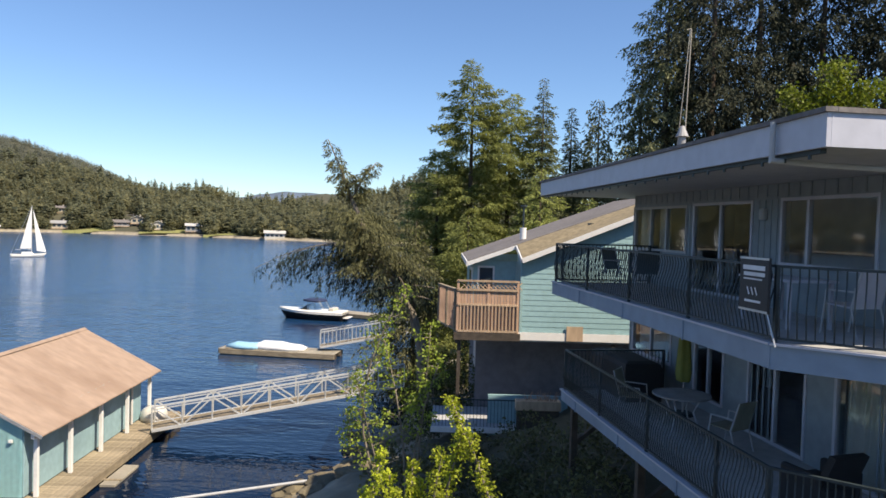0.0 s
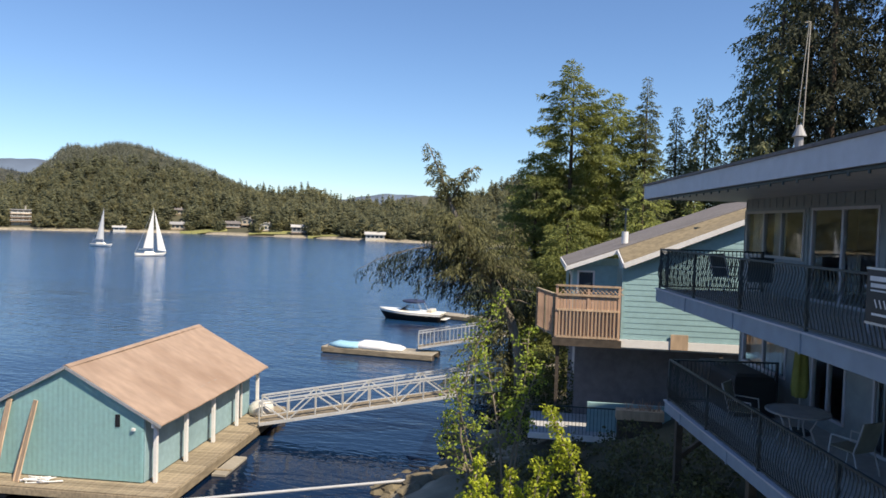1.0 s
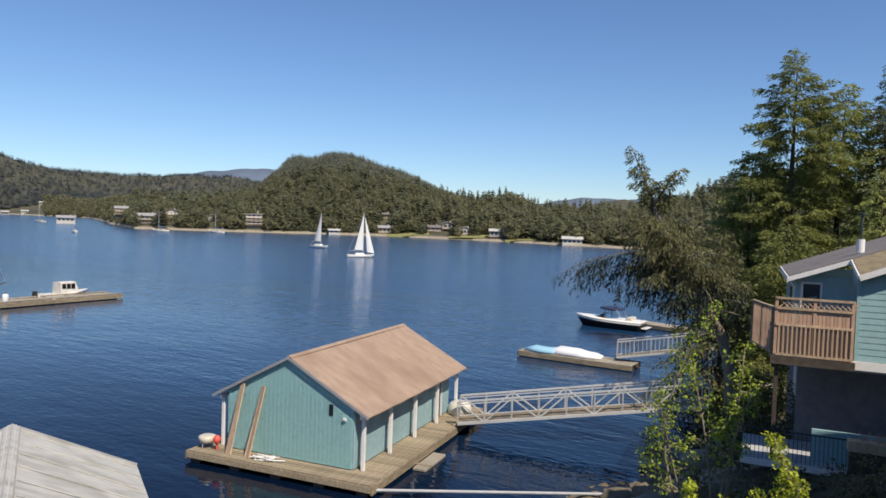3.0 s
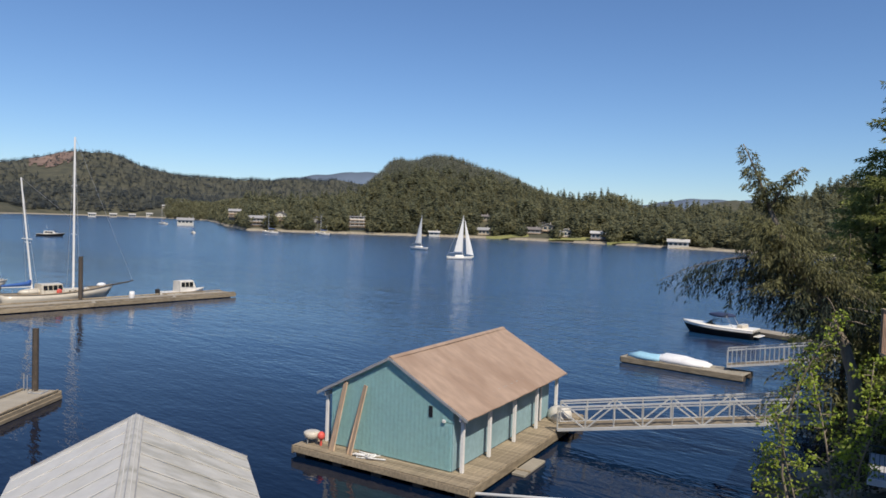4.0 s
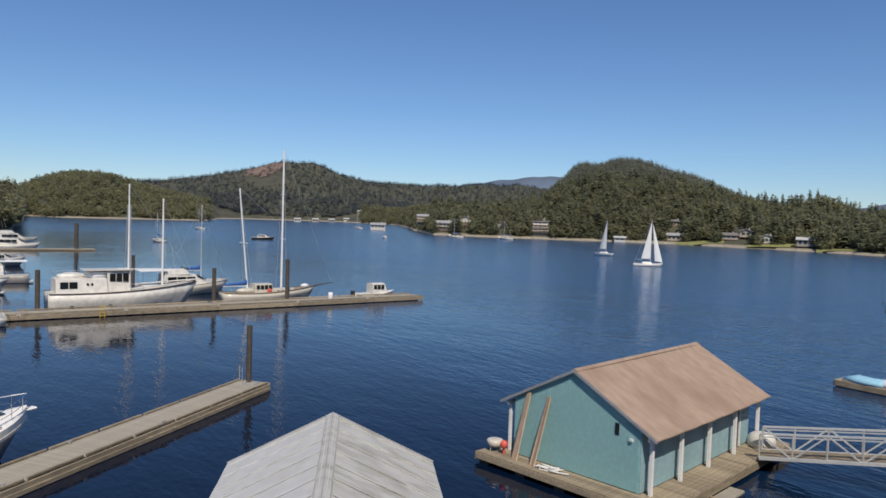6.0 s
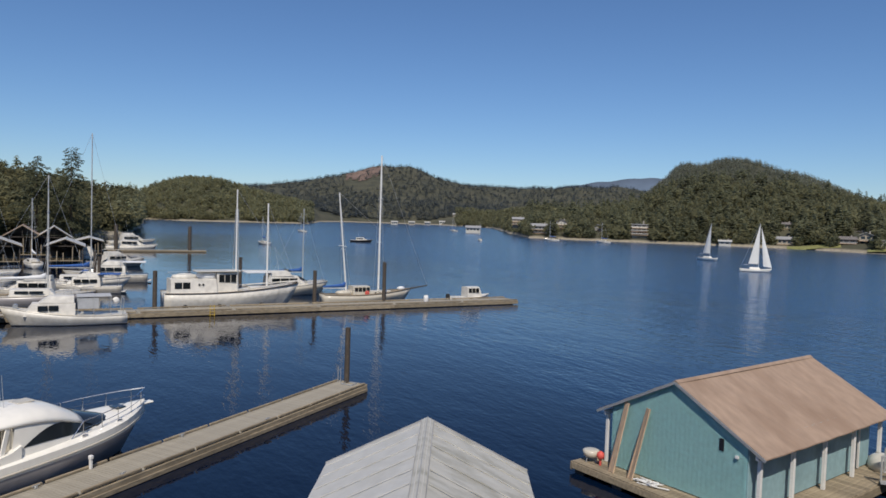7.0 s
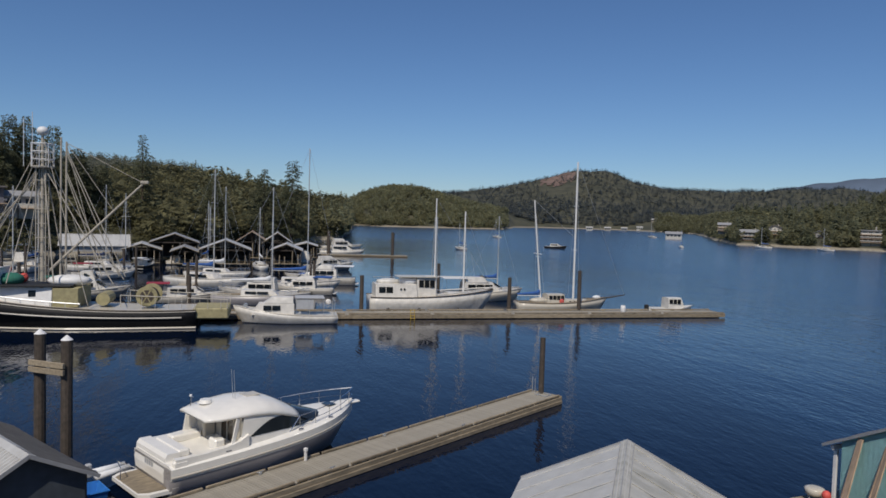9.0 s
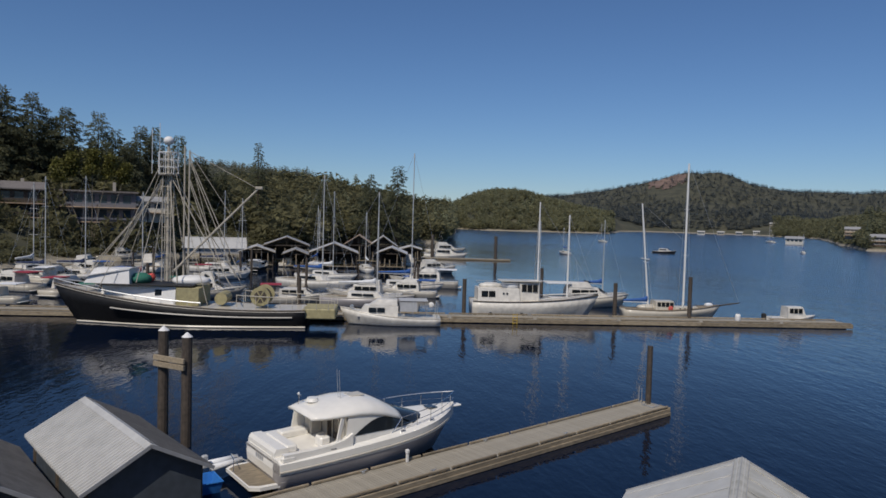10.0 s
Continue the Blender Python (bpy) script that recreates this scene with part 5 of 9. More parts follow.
piling(-40.82, 16.16, 3.85, 0.16)
st = thing("marker_stakes", FINGER @ pose(0.75, 0.35, 0.55), "two thin pale stakes at the dock end", "stake")
part("stake", rod((0, 0, 0), (0, 0, 0.95), 0.025, seg=6), M["galv"], st)
part("stake", rod((-0.22, 0.05, 0), (-0.22, 0.05, 0.9), 0.02, seg=6), M["galv"], st)
piling(-35.13, -9.85, 5.3, 0.24, True, "tall dark piling with a white cone cap", "capped pilings")
piling(-34.29, -8.54, 5.15, 0.24, True, "tall dark piling with a white cone cap", "capped pilings")
cb = thing("piling_brace", pose(-34.71, -9.2, 3.65, 0, 0, 57.3), "timber cross planks bolted between two pilings", "brace")
part("plank", box(-1.0, 1.0, -0.42, -0.3, 0, 0.24, bevel=0.01), M["wood_grey"], cb)
part("plank", box(-1.0, 1.0, -0.42, -0.3, 0.3, 0.54, bevel=0.01), M["wood_grey"], cb)

# the main float along the marina
md = thing("main_float", pose(-76.2, 0, 0), "long weathered plank float with timber edges", "dock")
y = -66.0
while y < 52:
    y1 = min(y + 9.2, 52.7)
    part("deck_section", box(-1.5, 1.5, y + 0.02, y1 - 0.02, 0.42, 0.5), M["wood_dock"], md)
    for x in (-1.55, 1.55):
        part("side_beam", box(x - 0.06, x + 0.06, y + 0.01, y1 - 0.01, 0.08, 0.47, bevel=0.015), M["wood_grey"], md)
        part("bull_rail", box(x * 0.95 - 0.07, x * 0.95 + 0.07, y + 0.2, y1 - 0.2, 0.55, 0.68, bevel=0.015), M["wood_grey"], md)
        for q in range(4):
            part("rail_block", box(x * 0.95 - 0.07, x * 0.95 + 0.07, y + 0.4 + q * 2.5, y + 0.8 + q * 2.5, 0.501, 0.549), M["wood_grey"], md)
    part("float_tank", box(-1.3, 1.3, y + 0.6, y1 - 0.6, -0.3, 0.3), M["rubber"], md)
    y = y1
ld = thing("dock_ladder", pose(-74.5, 14.6, 0), "yellow dock ladder on the float edge", "ladder")
for s in (-0.22, 0.22):
    part("stile", rod((0, s, -0.2), (0, s, 1.1), 0.03, seg=6), M["yellow"], ld)
for z in (0.1, 0.4, 0.7, 1.0):
    part("rung", rod((0, -0.22, z), (0, 0.22, z), 0.022, seg=6), M["yellow"], ld)
for x, y, h in ((-78.0, 26.6, 4.3), (-78.0, 35.3, 5.2), (-78.0, 9.5, 4.4), (-78.0, -8.5, 4.2), (-78.0, -40, 4.2), (-84.0, 19.5, 5.4)):
    piling(x, y, h, 0.22)
for y in (12.5, 16.0, 20.5):
    f = thing("hanging_fender", pose(-77.9, y, 0.35), "dark round fender on the float edge", "fender", "dock fenders")
    part("fender", ball((-0.1, 0, 0.1), 0.28, seg=10, squash=(0.6, 1, 1.2)), M["rubber"], f, smooth=True)
    part("line", rod((-0.1, 0, 0.4), (0.1, 0, 0.62), 0.015, seg=5), M["white_paint"], f)
wb = thing("white_barrel", pose(-75.2, 39.6, 0.5), "white plastic drum on the float", "drum")
part("drum", loft([[(r * math.cos(a), r * math.sin(a), z) for a in np.linspace(0, 2 * math.pi, 13)[:-1]] for r, z in ((0.27, 0), (0.29, 0.3), (0.29, 0.6), (0.26, 0.88))]), M["white_paint"], wb, smooth=True)
part("lid", rod((0, 0, 0.88), (0, 0, 0.92), 0.24, seg=12), M["white_paint"], wb)

# smaller floats to the north
for name, x0, y0, x1, y1, w, label in (("small_float", -22.6, 51.9, -13.6, 51.6, 2.2, "low timber float with boats on it"), ("shore_float", -19.6, 75.3, -8.0, 71.5, 2.2, "narrow timber float beside the speedboat"),
                                       ("outer_float", -191.5, 8.0, -190.2, 35.0, 3.0, "far timber float with white boats")):
    p, q = Vector((x0, y0, 0)), Vector((x1, y1, 0))
    L = (q - p).length
    d = thing(name, Matrix.Translation(p) @ (q - p).to_track_quat("Y", "Z").to_matrix().to_4x4(), label, "dock")
    n = int(L / 0.3)
    for k in range(n):
        part("plank", box(-w / 2, w / 2, k * L / n + 0.012, (k + 1) * L / n - 0.012, 0.4, 0.45), M["wood_dock"], d)
    for s in (-1, 1):
        part("side_beam", box(s * w / 2 - 0.06, s * w / 2 + 0.06, 0, L, 0.06, 0.43, bevel=0.01), M["wood_grey"], d)
    part("end_beam", box(-w / 2, w / 2, -0.1, -0.01, 0.06, 0.45), M["wood_grey"], d)
    part("log", rod((-w / 3, 0, 0.1), (-w / 3, L, 0.1), 0.3, seg=8), M["wood_dark"], d)
    part("log", rod((w / 3, 0, 0.1), (w / 3, L, 0.1), 0.3, seg=8), M["wood_dark"], d)
piling(-190.0, 31.0, 6.6, 0.45)
piling(-193.0, 14.0, 6.6, 0.45)


def shed(name, m, w, length, eave, ridge, roof_mat, wall_mat, label, group="", ribs=0.0, open_front=True, posts=True, skirt=0.9, over=0.3, right_mat=None, crown=0.03):
    """A gabled boat shed: two roof slopes, ridge cap, posts, beams and side skirts. The ridge runs along y."""
    s = thing(name, m, label, "shed", group)
    h = w / 2 + over
    drop = (ridge - eave) / (w / 2) * over
    for x in (-h, h):
        roof_slope(x, 0.0, eave - drop, ridge, -over, length + over, 0.05, s, right_mat if right_mat and x > 0 else roof_mat, ribs=ribs, crown=crown, sag=0.03)
        part("side_skirt", box(x * w / 2 / h - 0.03, x * w / 2 / h + 0.03, 0, length, eave - skirt, eave - 0.06), wall_mat, s)
        part("eave_beam", box(x * w / 2 / h - 0.08, x * w / 2 / h + 0.08, 0.05, length - 0.05, eave - 0.3, eave - 0.1), M["wood_dark"], s)
        n = max(2, round(length / 3))
        for k in range(n + 1):
            yy = 0.1 + (length - 0.2) * k / n
            part("post", rod((x * w / 2 / h, yy, -1), (x * w / 2 / h, yy, eave - 0.1), 0.11, seg=8), M["wood_dark"], s)
    part("ridge_cap", prism([(-0.2, ridge - 0.06), (0, ridge + 0.045), (0.2, ridge - 0.06), (0, ridge + 0.012)], -over - 0.02, length + over + 0.02, "y"), roof_mat, s)
    for sx in (-1, 1):
        part("barge_board", beam((sx * h, -over - 0.03, eave - drop - 0.02), (0, -over - 0.03, ridge - 0.02), 0.04, 0.11), M["wood_grey"] if group == "old boat sheds" else M["roof_grey"], s)
    for yy in ((length,) if open_front else (0.0, length)):
        part("gable", prism([(-w / 2, eave - (0.1 if open_front else skirt)), (w / 2, eave - (0.1 if open_front else skirt)), (w / 2, eave - 0.07), (0, ridge - 0.07), (-w / 2, eave - 0.07)], yy - 0.03, yy + 0.03, "y"), wall_mat, s)
    for yy in (0.05, length * 0.5):
        part("tie_beam", beam((-w / 2, yy, eave - 0.15), (w / 2, yy, eave - 0.15), 0.1, 0.16), M["wood_dark"], s)
        part("king_post", beam((0, yy, eave - 0.15), (0, yy, ridge - 0.12), 0.08, 0.08), M["wood_dark"], s)
        for sx in (-1, 1):
            part("strut", beam((sx * w / 2, yy, eave - 0.1), (0, yy, ridge - 0.12), 0.07, 0.1), M["wood_dark"], s)
    return s


white_shed = shed("white_roofed_shed", pose(-20.05, 10.75, 0, 0, 0, 240), 5.9, 12.0, 2.82, 4.26, M["roof_dirty"], M["white_paint"], "boat shed with a stained white sheet-metal gable roof", open_front=False, skirt=2.2, right_mat=M["roof_white"])
for k in range(5):          # ribbed ridge flashing and standing seams
    part("ridge_rib", box(-0.2 + k * 0.1 - 0.012, -0.2 + k * 0.1 + 0.012, -0.32, 12.32, 4.28 - 0.49 * abs(-0.2 + k * 0.1), 4.32 - 0.49 * abs(-0.2 + k * 0.1)), M["roof_white"] if k % 2 else M["roof_grey"], white_shed)
for sx in (-1, 1):
    for k in range(13):
        part("seam", beam((sx * 0.24, 0.0 + k, 4.26 - 0.49 * 0.24 + 0.012), (sx * 3.2, 0.0 + k, 4.26 - 0.49 * 3.2 + 0.012), 0.03, 0.022), M["roof_white"] if sx > 0 else M["roof_dirty"], white_shed)
GREY = pose(-22.48, -6.5, 0, 0, 0, 127.0)
# the right slope's shade is put in as a darker roof sheet
shed("corrugated_shed", GREY, 3.3, 6.2, 3.1, 4.0, M["roof_corr"], M["shed_wall"], "small boat shed with a corrugated metal roof", "near boat sheds", ribs=0.2, crown=0.06, open_front=False, skirt=2.3, right_mat=M["roof_old_shaded"])
shed("corrugated_shed", GREY @ pose(-4.15, -0.6, 0), 3.3, 6.2, 2.92, 3.97, M["roof_old_shaded"], M["shed_wall"], "small boat shed with a dark weathered metal roof", "near boat sheds", ribs=0.095, open_front=False, skirt=2.3)
nf = thing("shed_float", GREY @ pose(-6.4, -2.0, 0), "timber float under the small sheds", "dock")
part("deck", box(-1, 8.6, 0, 8.6, 0.3, 0.42), M["wood_dock"], nf)
part("edge", box(-1.06, 8.66, -0.1, -0.01, 0.1, 0.44), M["wood_grey"], nf)
kk = thing("blue_tub", pose(-29.0, -6.3, 0.0, 0, 0, 30), "blue plastic tub afloat beside the dock", "tub")
part("tub", loft([[(x, y, z) for x, y in ((-a, -b), (a, -b), (a, b), (-a, b))] for a, b, z in ((0.45, 0.35, -0.1), (0.6, 0.45, 0.45), (0.55, 0.4, 0.47), (0.42, 0.3, 0.1))]), M["blue_plastic"], kk)
part("rim", polyline([(-0.6, -0.45, 0.46), (0.6, -0.45, 0.46), (0.6, 0.45, 0.46), (-0.6, 0.45, 0.46), (-0.6, -0.45, 0.46)], 0.03, seg=6), M["blue_plastic"], kk)

# the row of old boat sheds across the marina
row = [(-150.0, -25.7, 6.7, 3.1, 4.2, "roof_corr", 99), (-160.0, -20.9, 9.4, 4.2, 5.95, "roof_grey", 97), (-150.0, -9.8, 9.6, 3.3, 5.2, "roof_corr", 93), (-171.0, -5.3, 7.0, 4.2, 6.5, "rust_roof", 91), (-170.0, 0.5, 6.4, 4.2, 6.4, "roof_white", 90),
       (-152.0, 2.3, 6.0, 3.3, 4.5, "roof_corr", 88), (-149.0, -17.6, 4.6, 2.9, 3.8, "roof_grey", 96), (-176.0, 7.4, 5.0, 3.2, 3.9, "roof_white", 88), (-157.7, -29.8, 8.0, 3.7, 5.6, "roof_corr", 192.7)]
for x, y, w, e, r, mat, turn in row:
    ln = 12.0
    s = shed("old_boat_shed", pose(x, y, 0, 0, 0, turn), w, ln, e, r, M[mat], M["roof_grey"], "old timber boat shed on posts with a metal roof", "old boat sheds", skirt=1.4, over=0.5)
    part("walkway", box(-w / 2 - 0.6, w / 2 + 0.6, 9.5, 12, 0.3, 0.5), M["wood_dock"], s)
    for k in range(5):          # old mooring posts and cross ties along the open front
        px_ = -w / 2 + w * (k + random.uniform(0.2, 0.8)) / 5
        part("front_post", rod((px_, -0.4, -1), (px_ + random.uniform(-0.1, 0.1), -0.4, random.uniform(1.2, e - 0.2)), 0.12, 0.1, seg=7), M["wood_grey"], s)
    part("walk_board", box(-w / 2, w / 2, -0.9, -0.5, 0.35, 0.5), M["wood_grey"], s)
    # added dark board that stands in for the shade deep inside the shed
    part("inner_wall", box(-w / 2 + 0.15, w / 2 - 0.15, 11.2, 11.4, 0.5, e - 0.2), M["wood_dark"], s)

# ---- boats ----
def hull_rings(L, B, zs, zb, draft=0.5, stern=0.82, full=0.8, rake=0.09, n=16, sag=0.12, bluff=2.3, rise=1.8):
    """Rings of a hull from stern (y = 0) to bow (y = L); z = 0 is the waterline."""
    rings, sheer = [], []
    for k in range(n + 1):
        u = k / n
        wide = stern + (1 - stern) * math.sin(min(1, u / 0.42) * math.pi / 2)
        if u > 0.42:
            wide = max(0.012, 1 - ((u - 0.42) / 0.58) ** bluff)
        b = B / 2 * wide
        z = zs + (zb - zs) * u ** rise - sag * math.sin(math.pi * u)
        bw = b * (full if u < 0.5 else full * (1 - 0.42 * (u - 0.5) / 0.5))
        yw = u * L * (1 - rake)
        ys = u * L
        dk = -draft * (1 - u ** 5)
        rings.append([(-b, ys, z), (-b * 0.94 - 0.06 * bw, (ys * 2 + yw) / 3, z * 0.6), (-bw, yw, 0.04), (-bw * 0.8, yw * 0.995, dk * 0.5), (0, yw * 0.99, dk),
                      (bw * 0.8, yw * 0.995, dk * 0.5), (bw, yw, 0.04), (b * 0.94 + 0.06 * bw, (ys * 2 + yw) / 3, z * 0.6), (b, ys, z)])
        sheer.append((b, ys, z))
    return rings, sheer


def add_hull(boat, L, B, zs, zb, mat, deck_mat, trim=None, stripe=None, **kw):
    """Hull skin, deck, rub rail and boot stripe. Returns the sheer line."""
    rings, sheer = hull_rings(L, B, zs, zb, **kw)
    part("hull", loft(rings, closed=True), mat, boat, smooth=True)
    dk = [[(-b * 0.93, y, z + 0.015), (-b * 0.5, y, z + 0.05), (b * 0.5, y, z + 0.05), (b * 0.93, y, z + 0.015)] for b, y, z in sheer]
    part("deck", loft(dk, closed=False, caps=False), deck_mat, boat)
    for s in (-1, 1):
        part("rub_rail", polyline([(s * b * 1.005, y, z + 0.02) for b, y, z in sheer], 0.035 if L < 14 else 0.07, seg=5), trim or deck_mat, boat)
        if stripe:
            line = [r[2] if s < 0 else r[6] for r in rings]
            part("boot_stripe", polyline([(x * 1.012, y, z + 0.05) for x, y, z in line], 0.06 if L < 14 else 0.12, seg=5), stripe, boat)
    return sheer


def cabin(boat, name, y0, y1, w0, w1, z0, z1, mat, lean0=0.0, lean1=0.25, crown=0.06, round_in=0.88):
    """A deckhouse with leaning ends and a crowned top."""
    rings = []
    for y, z, w, k in ((y0, z0, w0, 0), (y0 + lean0, z1, w0 * round_in, 1), (y1 - lean1, z1, w1 * round_in, 1), (y1, z0, w1, 0)):
        rings.append((y, z, w))
    (ya, za, wa), (yb, zb_, wb), (yc, zc, wc), (yd, zd, wd) = rings
    bm = bmesh.new()
    lo = [bm.verts.new(p) for p in ((-wa / 2, ya, za), (wa / 2, ya, za), (wd / 2, yd, zd), (-wd / 2, yd, zd))]
    hi = [bm.verts.new(p) for p in ((-wb / 2, yb, zb_), (wb / 2, yb, zb_), (wc / 2, yc, zc), (-wc / 2, yc, zc))]
    top = [bm.verts.new(p) for p in ((0, yb + 0.02, zb_ + crown), (0, yc - 0.02, zc + crown))]
    bm.faces.new((lo[0], lo[1], hi[1], top[0], hi[0]))
    bm.faces.new((lo[2], lo[3], hi[3], top[1], hi[2]))
    bm.faces.new((lo[1], lo[2], hi[2], hi[1]))
    bm.faces.new((lo[3], lo[0], hi[0], hi[3]))
    bm.faces.new((hi[0], top[0], top[1], hi[3]))
    bm.faces.new((top[0], hi[1], hi[2], top[1]))
    bm.faces.new(lo[::-1])
    bmesh.ops.bevel(bm, geom=[e for e in bm.edges if all(v in hi for v in e.verts)], offset=0.05, segments=2, affect="EDGES")
    return part(name, bm, mat, boat)


def side_windows(parent, y0, y1, n, w0, w1, z0, z1, h0, h1, mat, lean=0.12, gap=0.08):
    """Dark panes on both sides of a deckhouse."""
    for s in (-1, 1):
        for k in range(n):
            a, b = y0 + (y1 - y0) * k / n + gap / 2, y0 + (y1 - y0) * (k + 1) / n - gap / 2
            bm = bmesh.new()
            q = lambda y, f: (s * ((w0 * (1 - f) + w1 * f) / 2 + 0.012), y, z0 + (z1 - z0) * f)  # noqa: E731
            vs = [bm.verts.new(p) for p in (q(a, h0), q(b, h0), q(b, h1), q(a, h1))]
            bm.faces.new(vs)
            bmesh.ops.solidify(bm, geom=bm.faces[:], thickness=0.015)
            part("pane", bm, mat, parent)


def bow_rail(boat, sheer, u0, high, mat, posts=5, r=0.018):
    """A pulpit rail round the bow, from the fraction u0 of the length forward."""
    n = len(sheer)
    for s in (-1, 1):
        line = [(s * b * 0.92, y - 0.05, z + high) for b, y, z in sheer[int(u0 * n):]]
        part("bow_rail", polyline(line, r, seg=5), mat, boat)
        part("bow_rail", polyline([(x, y, z - high * 0.45) for x, y, z in line], r * 0.7, seg=5), mat, boat)
        for k in range(posts):
            x, y, z = line[min(len(line) - 1, k * len(line) // posts)]
            part("stanchion", rod((x, y, z - high), (x, y, z), r * 0.9, seg=5), mat, boat)


def rig(boat, y, base, top, mat, r=0.07, spreaders=(0.55,), boom=0.0, cover=None, boom_z=1.2, beam_w=2.4, stay_fore=None, stay_aft=None, rake=0.0):
    """A mast with spreaders, shrouds, stays and a boom under its cover."""
    part("mast", rod((0, y, base), (0, y - rake, top), r, r * 0.75, seg=8), mat, boat)
    for f in spreaders:
        z = base + (top - base) * f
        part("spreader", rod((-0.75, y - rake * f, z), (0.75, y - rake * f, z), 0.03, seg=5), mat, boat)
    wire = 0.014
    for s in (-1, 1):
        part("shroud", rod((s * beam_w / 2, y, base), (0, y - rake, top), wire, seg=4), M["galv"], boat)
    if stay_fore is not None:
        part("forestay", rod((0, stay_fore[0], stay_fore[1]), (0, y - rake, top), wire, seg=4), M["galv"], boat)
    if stay_aft is not None:
        part("backstay", rod((0, stay_aft[0], stay_aft[1]), (0, y, top), wire, seg=4), M["galv"], boat)
    if boom:
        part("boom", rod((0, y - 0.1, base + boom_z), (0, y - boom, base + boom_z + 0.05), 0.05, seg=6), mat, boat)
        if cover:
            rings = [[(0.16 * w * math.cos(a), y - 0.15 - boom * 0.95 * t, base + boom_z + 0.12 + h * (0.5 + 0.5 * math.sin(a))) for a in np.linspace(0, 2 * math.pi, 9)[:-1]]
                     for t, w, h in ((0, 0.9, 0.75), (0.15, 1.0, 0.45), (0.5, 1.0, 0.32), (1, 0.6, 0.2))]
            part("sail_cover", loft(rings), cover, boat, smooth=True)


def sailboat(m, L, label, group="", hull=None, mast=None, cover=None, deck=None, cabin_mat=None, stripe=None):
    """A moored sloop with its sails down."""
    b = thing("sailboat", m, label, "sailboat", group)
    sh = add_hull(b, L, L * 0.31, L * 0.1, L * 0.13, hull or M["gel_worn"], deck or M["gel_shade"], stripe=stripe or M["antifoul"], stern=0.6, draft=0.5)
    z = L * 0.1
    c = cabin(b, "coachroof", L * 0.3, L * 0.68, L * 0.19, L * 0.13, z - 0.1, z + L * 0.055, cabin_mat or M["gel_worn"], 0.05, L * 0.06)
    side_windows(c, L * 0.34, L * 0.58, 2, L * 0.185, L * 0.17, z - 0.1, z + L * 0.055, 0.4, 0.8, M["glass"])
    bow_rail(b, sh, 0.75, 0.55, M["chrome"], 3, 0.014)
    part("pushpit", polyline([(-L * 0.09, 0.5, z), (-L * 0.09, 0.1, z + 0.6), (L * 0.09, 0.1, z + 0.6), (L * 0.09, 0.5, z)], 0.015, seg=5), M["chrome"], b)
    part("cockpit", box(-L * 0.07, L * 0.07, L * 0.06, L * 0.28, z + 0.04, z + 0.07), M["wood_grey"], b)
    H = mast or L * 1.25
    rig(b, L * 0.6, z + L * 0.055, H, M["alu"], 0.06 + L * 0.002, (0.52,) if L < 10 else (0.36, 0.68), L * 0.42, cover or M["canvas_blue"], 0.9, L * 0.28, (L * 0.98, L * 0.13), (0.1, z))
    return b


def motor_cruiser(m, L, label, group="", hull=None, fly=True, top=None, stripe=None, hardtop=False):
    """A generic white cabin cruiser."""
    b = thing("motor_cruiser", m, label, "motorboat", group)
    hull = hull or (M["gel_shade"], M["gel_worn"], M["hull_dirty"])[int(abs(m.translation.x * 7 + m.translation.y * 3)) % 3]
    sh = add_hull(b, L, L * 0.33, L * 0.1, L * 0.15, hull, M["gel_shade"], stripe=stripe or M["antifoul"], stern=0.92, full=0.86)
    z = L * 0.1
    c = cabin(b, "cabin", L * 0.26, L * 0.78, L * 0.26, L * 0.15, z, z + L * 0.115, M["gel_worn"], 0.1, L * 0.16)
    side_windows(c, L * 0.3, L * 0.6, 3, L * 0.255, L * 0.235, z, z + L * 0.115, 0.42, 0.85, M["glass"])
    part("windscreen", prism([(L * 0.625, z + L * 0.11), (L * 0.72, z + L * 0.055), (L * 0.725, z + L * 0.06), (L * 0.63, z + L * 0.118)], -L * 0.09, L * 0.09, "x"), M["glass"], c)
    if fly:
        f = cabin(b, "flybridge", L * 0.28, L * 0.56, L * 0.2, L * 0.17, z + L * 0.12, z + L * 0.175, M["gel_worn"], 0.0, L * 0.06)
        part("screen", prism([(L * 0.5, z + L * 0.17), (L * 0.55, z + L * 0.17), (L * 0.5, z + L * 0.2), (L * 0.49, z + L * 0.2)], -L * 0.07, L * 0.07, "x"), M["glass_blue"], f)
    if top:
        part("canopy", box(-L * 0.12, L * 0.12, L * 0.02, L * 0.3, z + L * 0.16, z + L * 0.172, bevel=0.02), top, b)
        for sx in (-0.11, 0.11):
            part("canopy_post", rod((sx * L, L * 0.05, z), (sx * L, L * 0.05, z + L * 0.165), 0.02, seg=5), M["chrome"], b)
    bow_rail(b, sh, 0.6, 0.6, M["chrome"], 4)
    part("antenna", rod((L * 0.08, L * 0.4, z + L * 0.12), (L * 0.09, L * 0.34, z + L * 0.45), 0.012, seg=4), M["white_paint"], b)
    part("swim_step", box(-L * 0.14, L * 0.14, -L * 0.05, 0.0, 0.22, 0.3, bevel=0.02), M["gel_worn"], b)
    return b


# the large white cruiser at the finger dock
CR = pose(-29.25, -5.0, 0, 0, 0, 32.0)
cr = thing("hardtop_cruiser", CR, "large white hardtop cruiser with grey hull sides", "motorboat")
rings, sheer = hull_rings(9.75, 3.6, 1.22, 1.86, 0.55, 0.94, 0.84, 0.12, 22, 0.0, 3.0, 1.35)
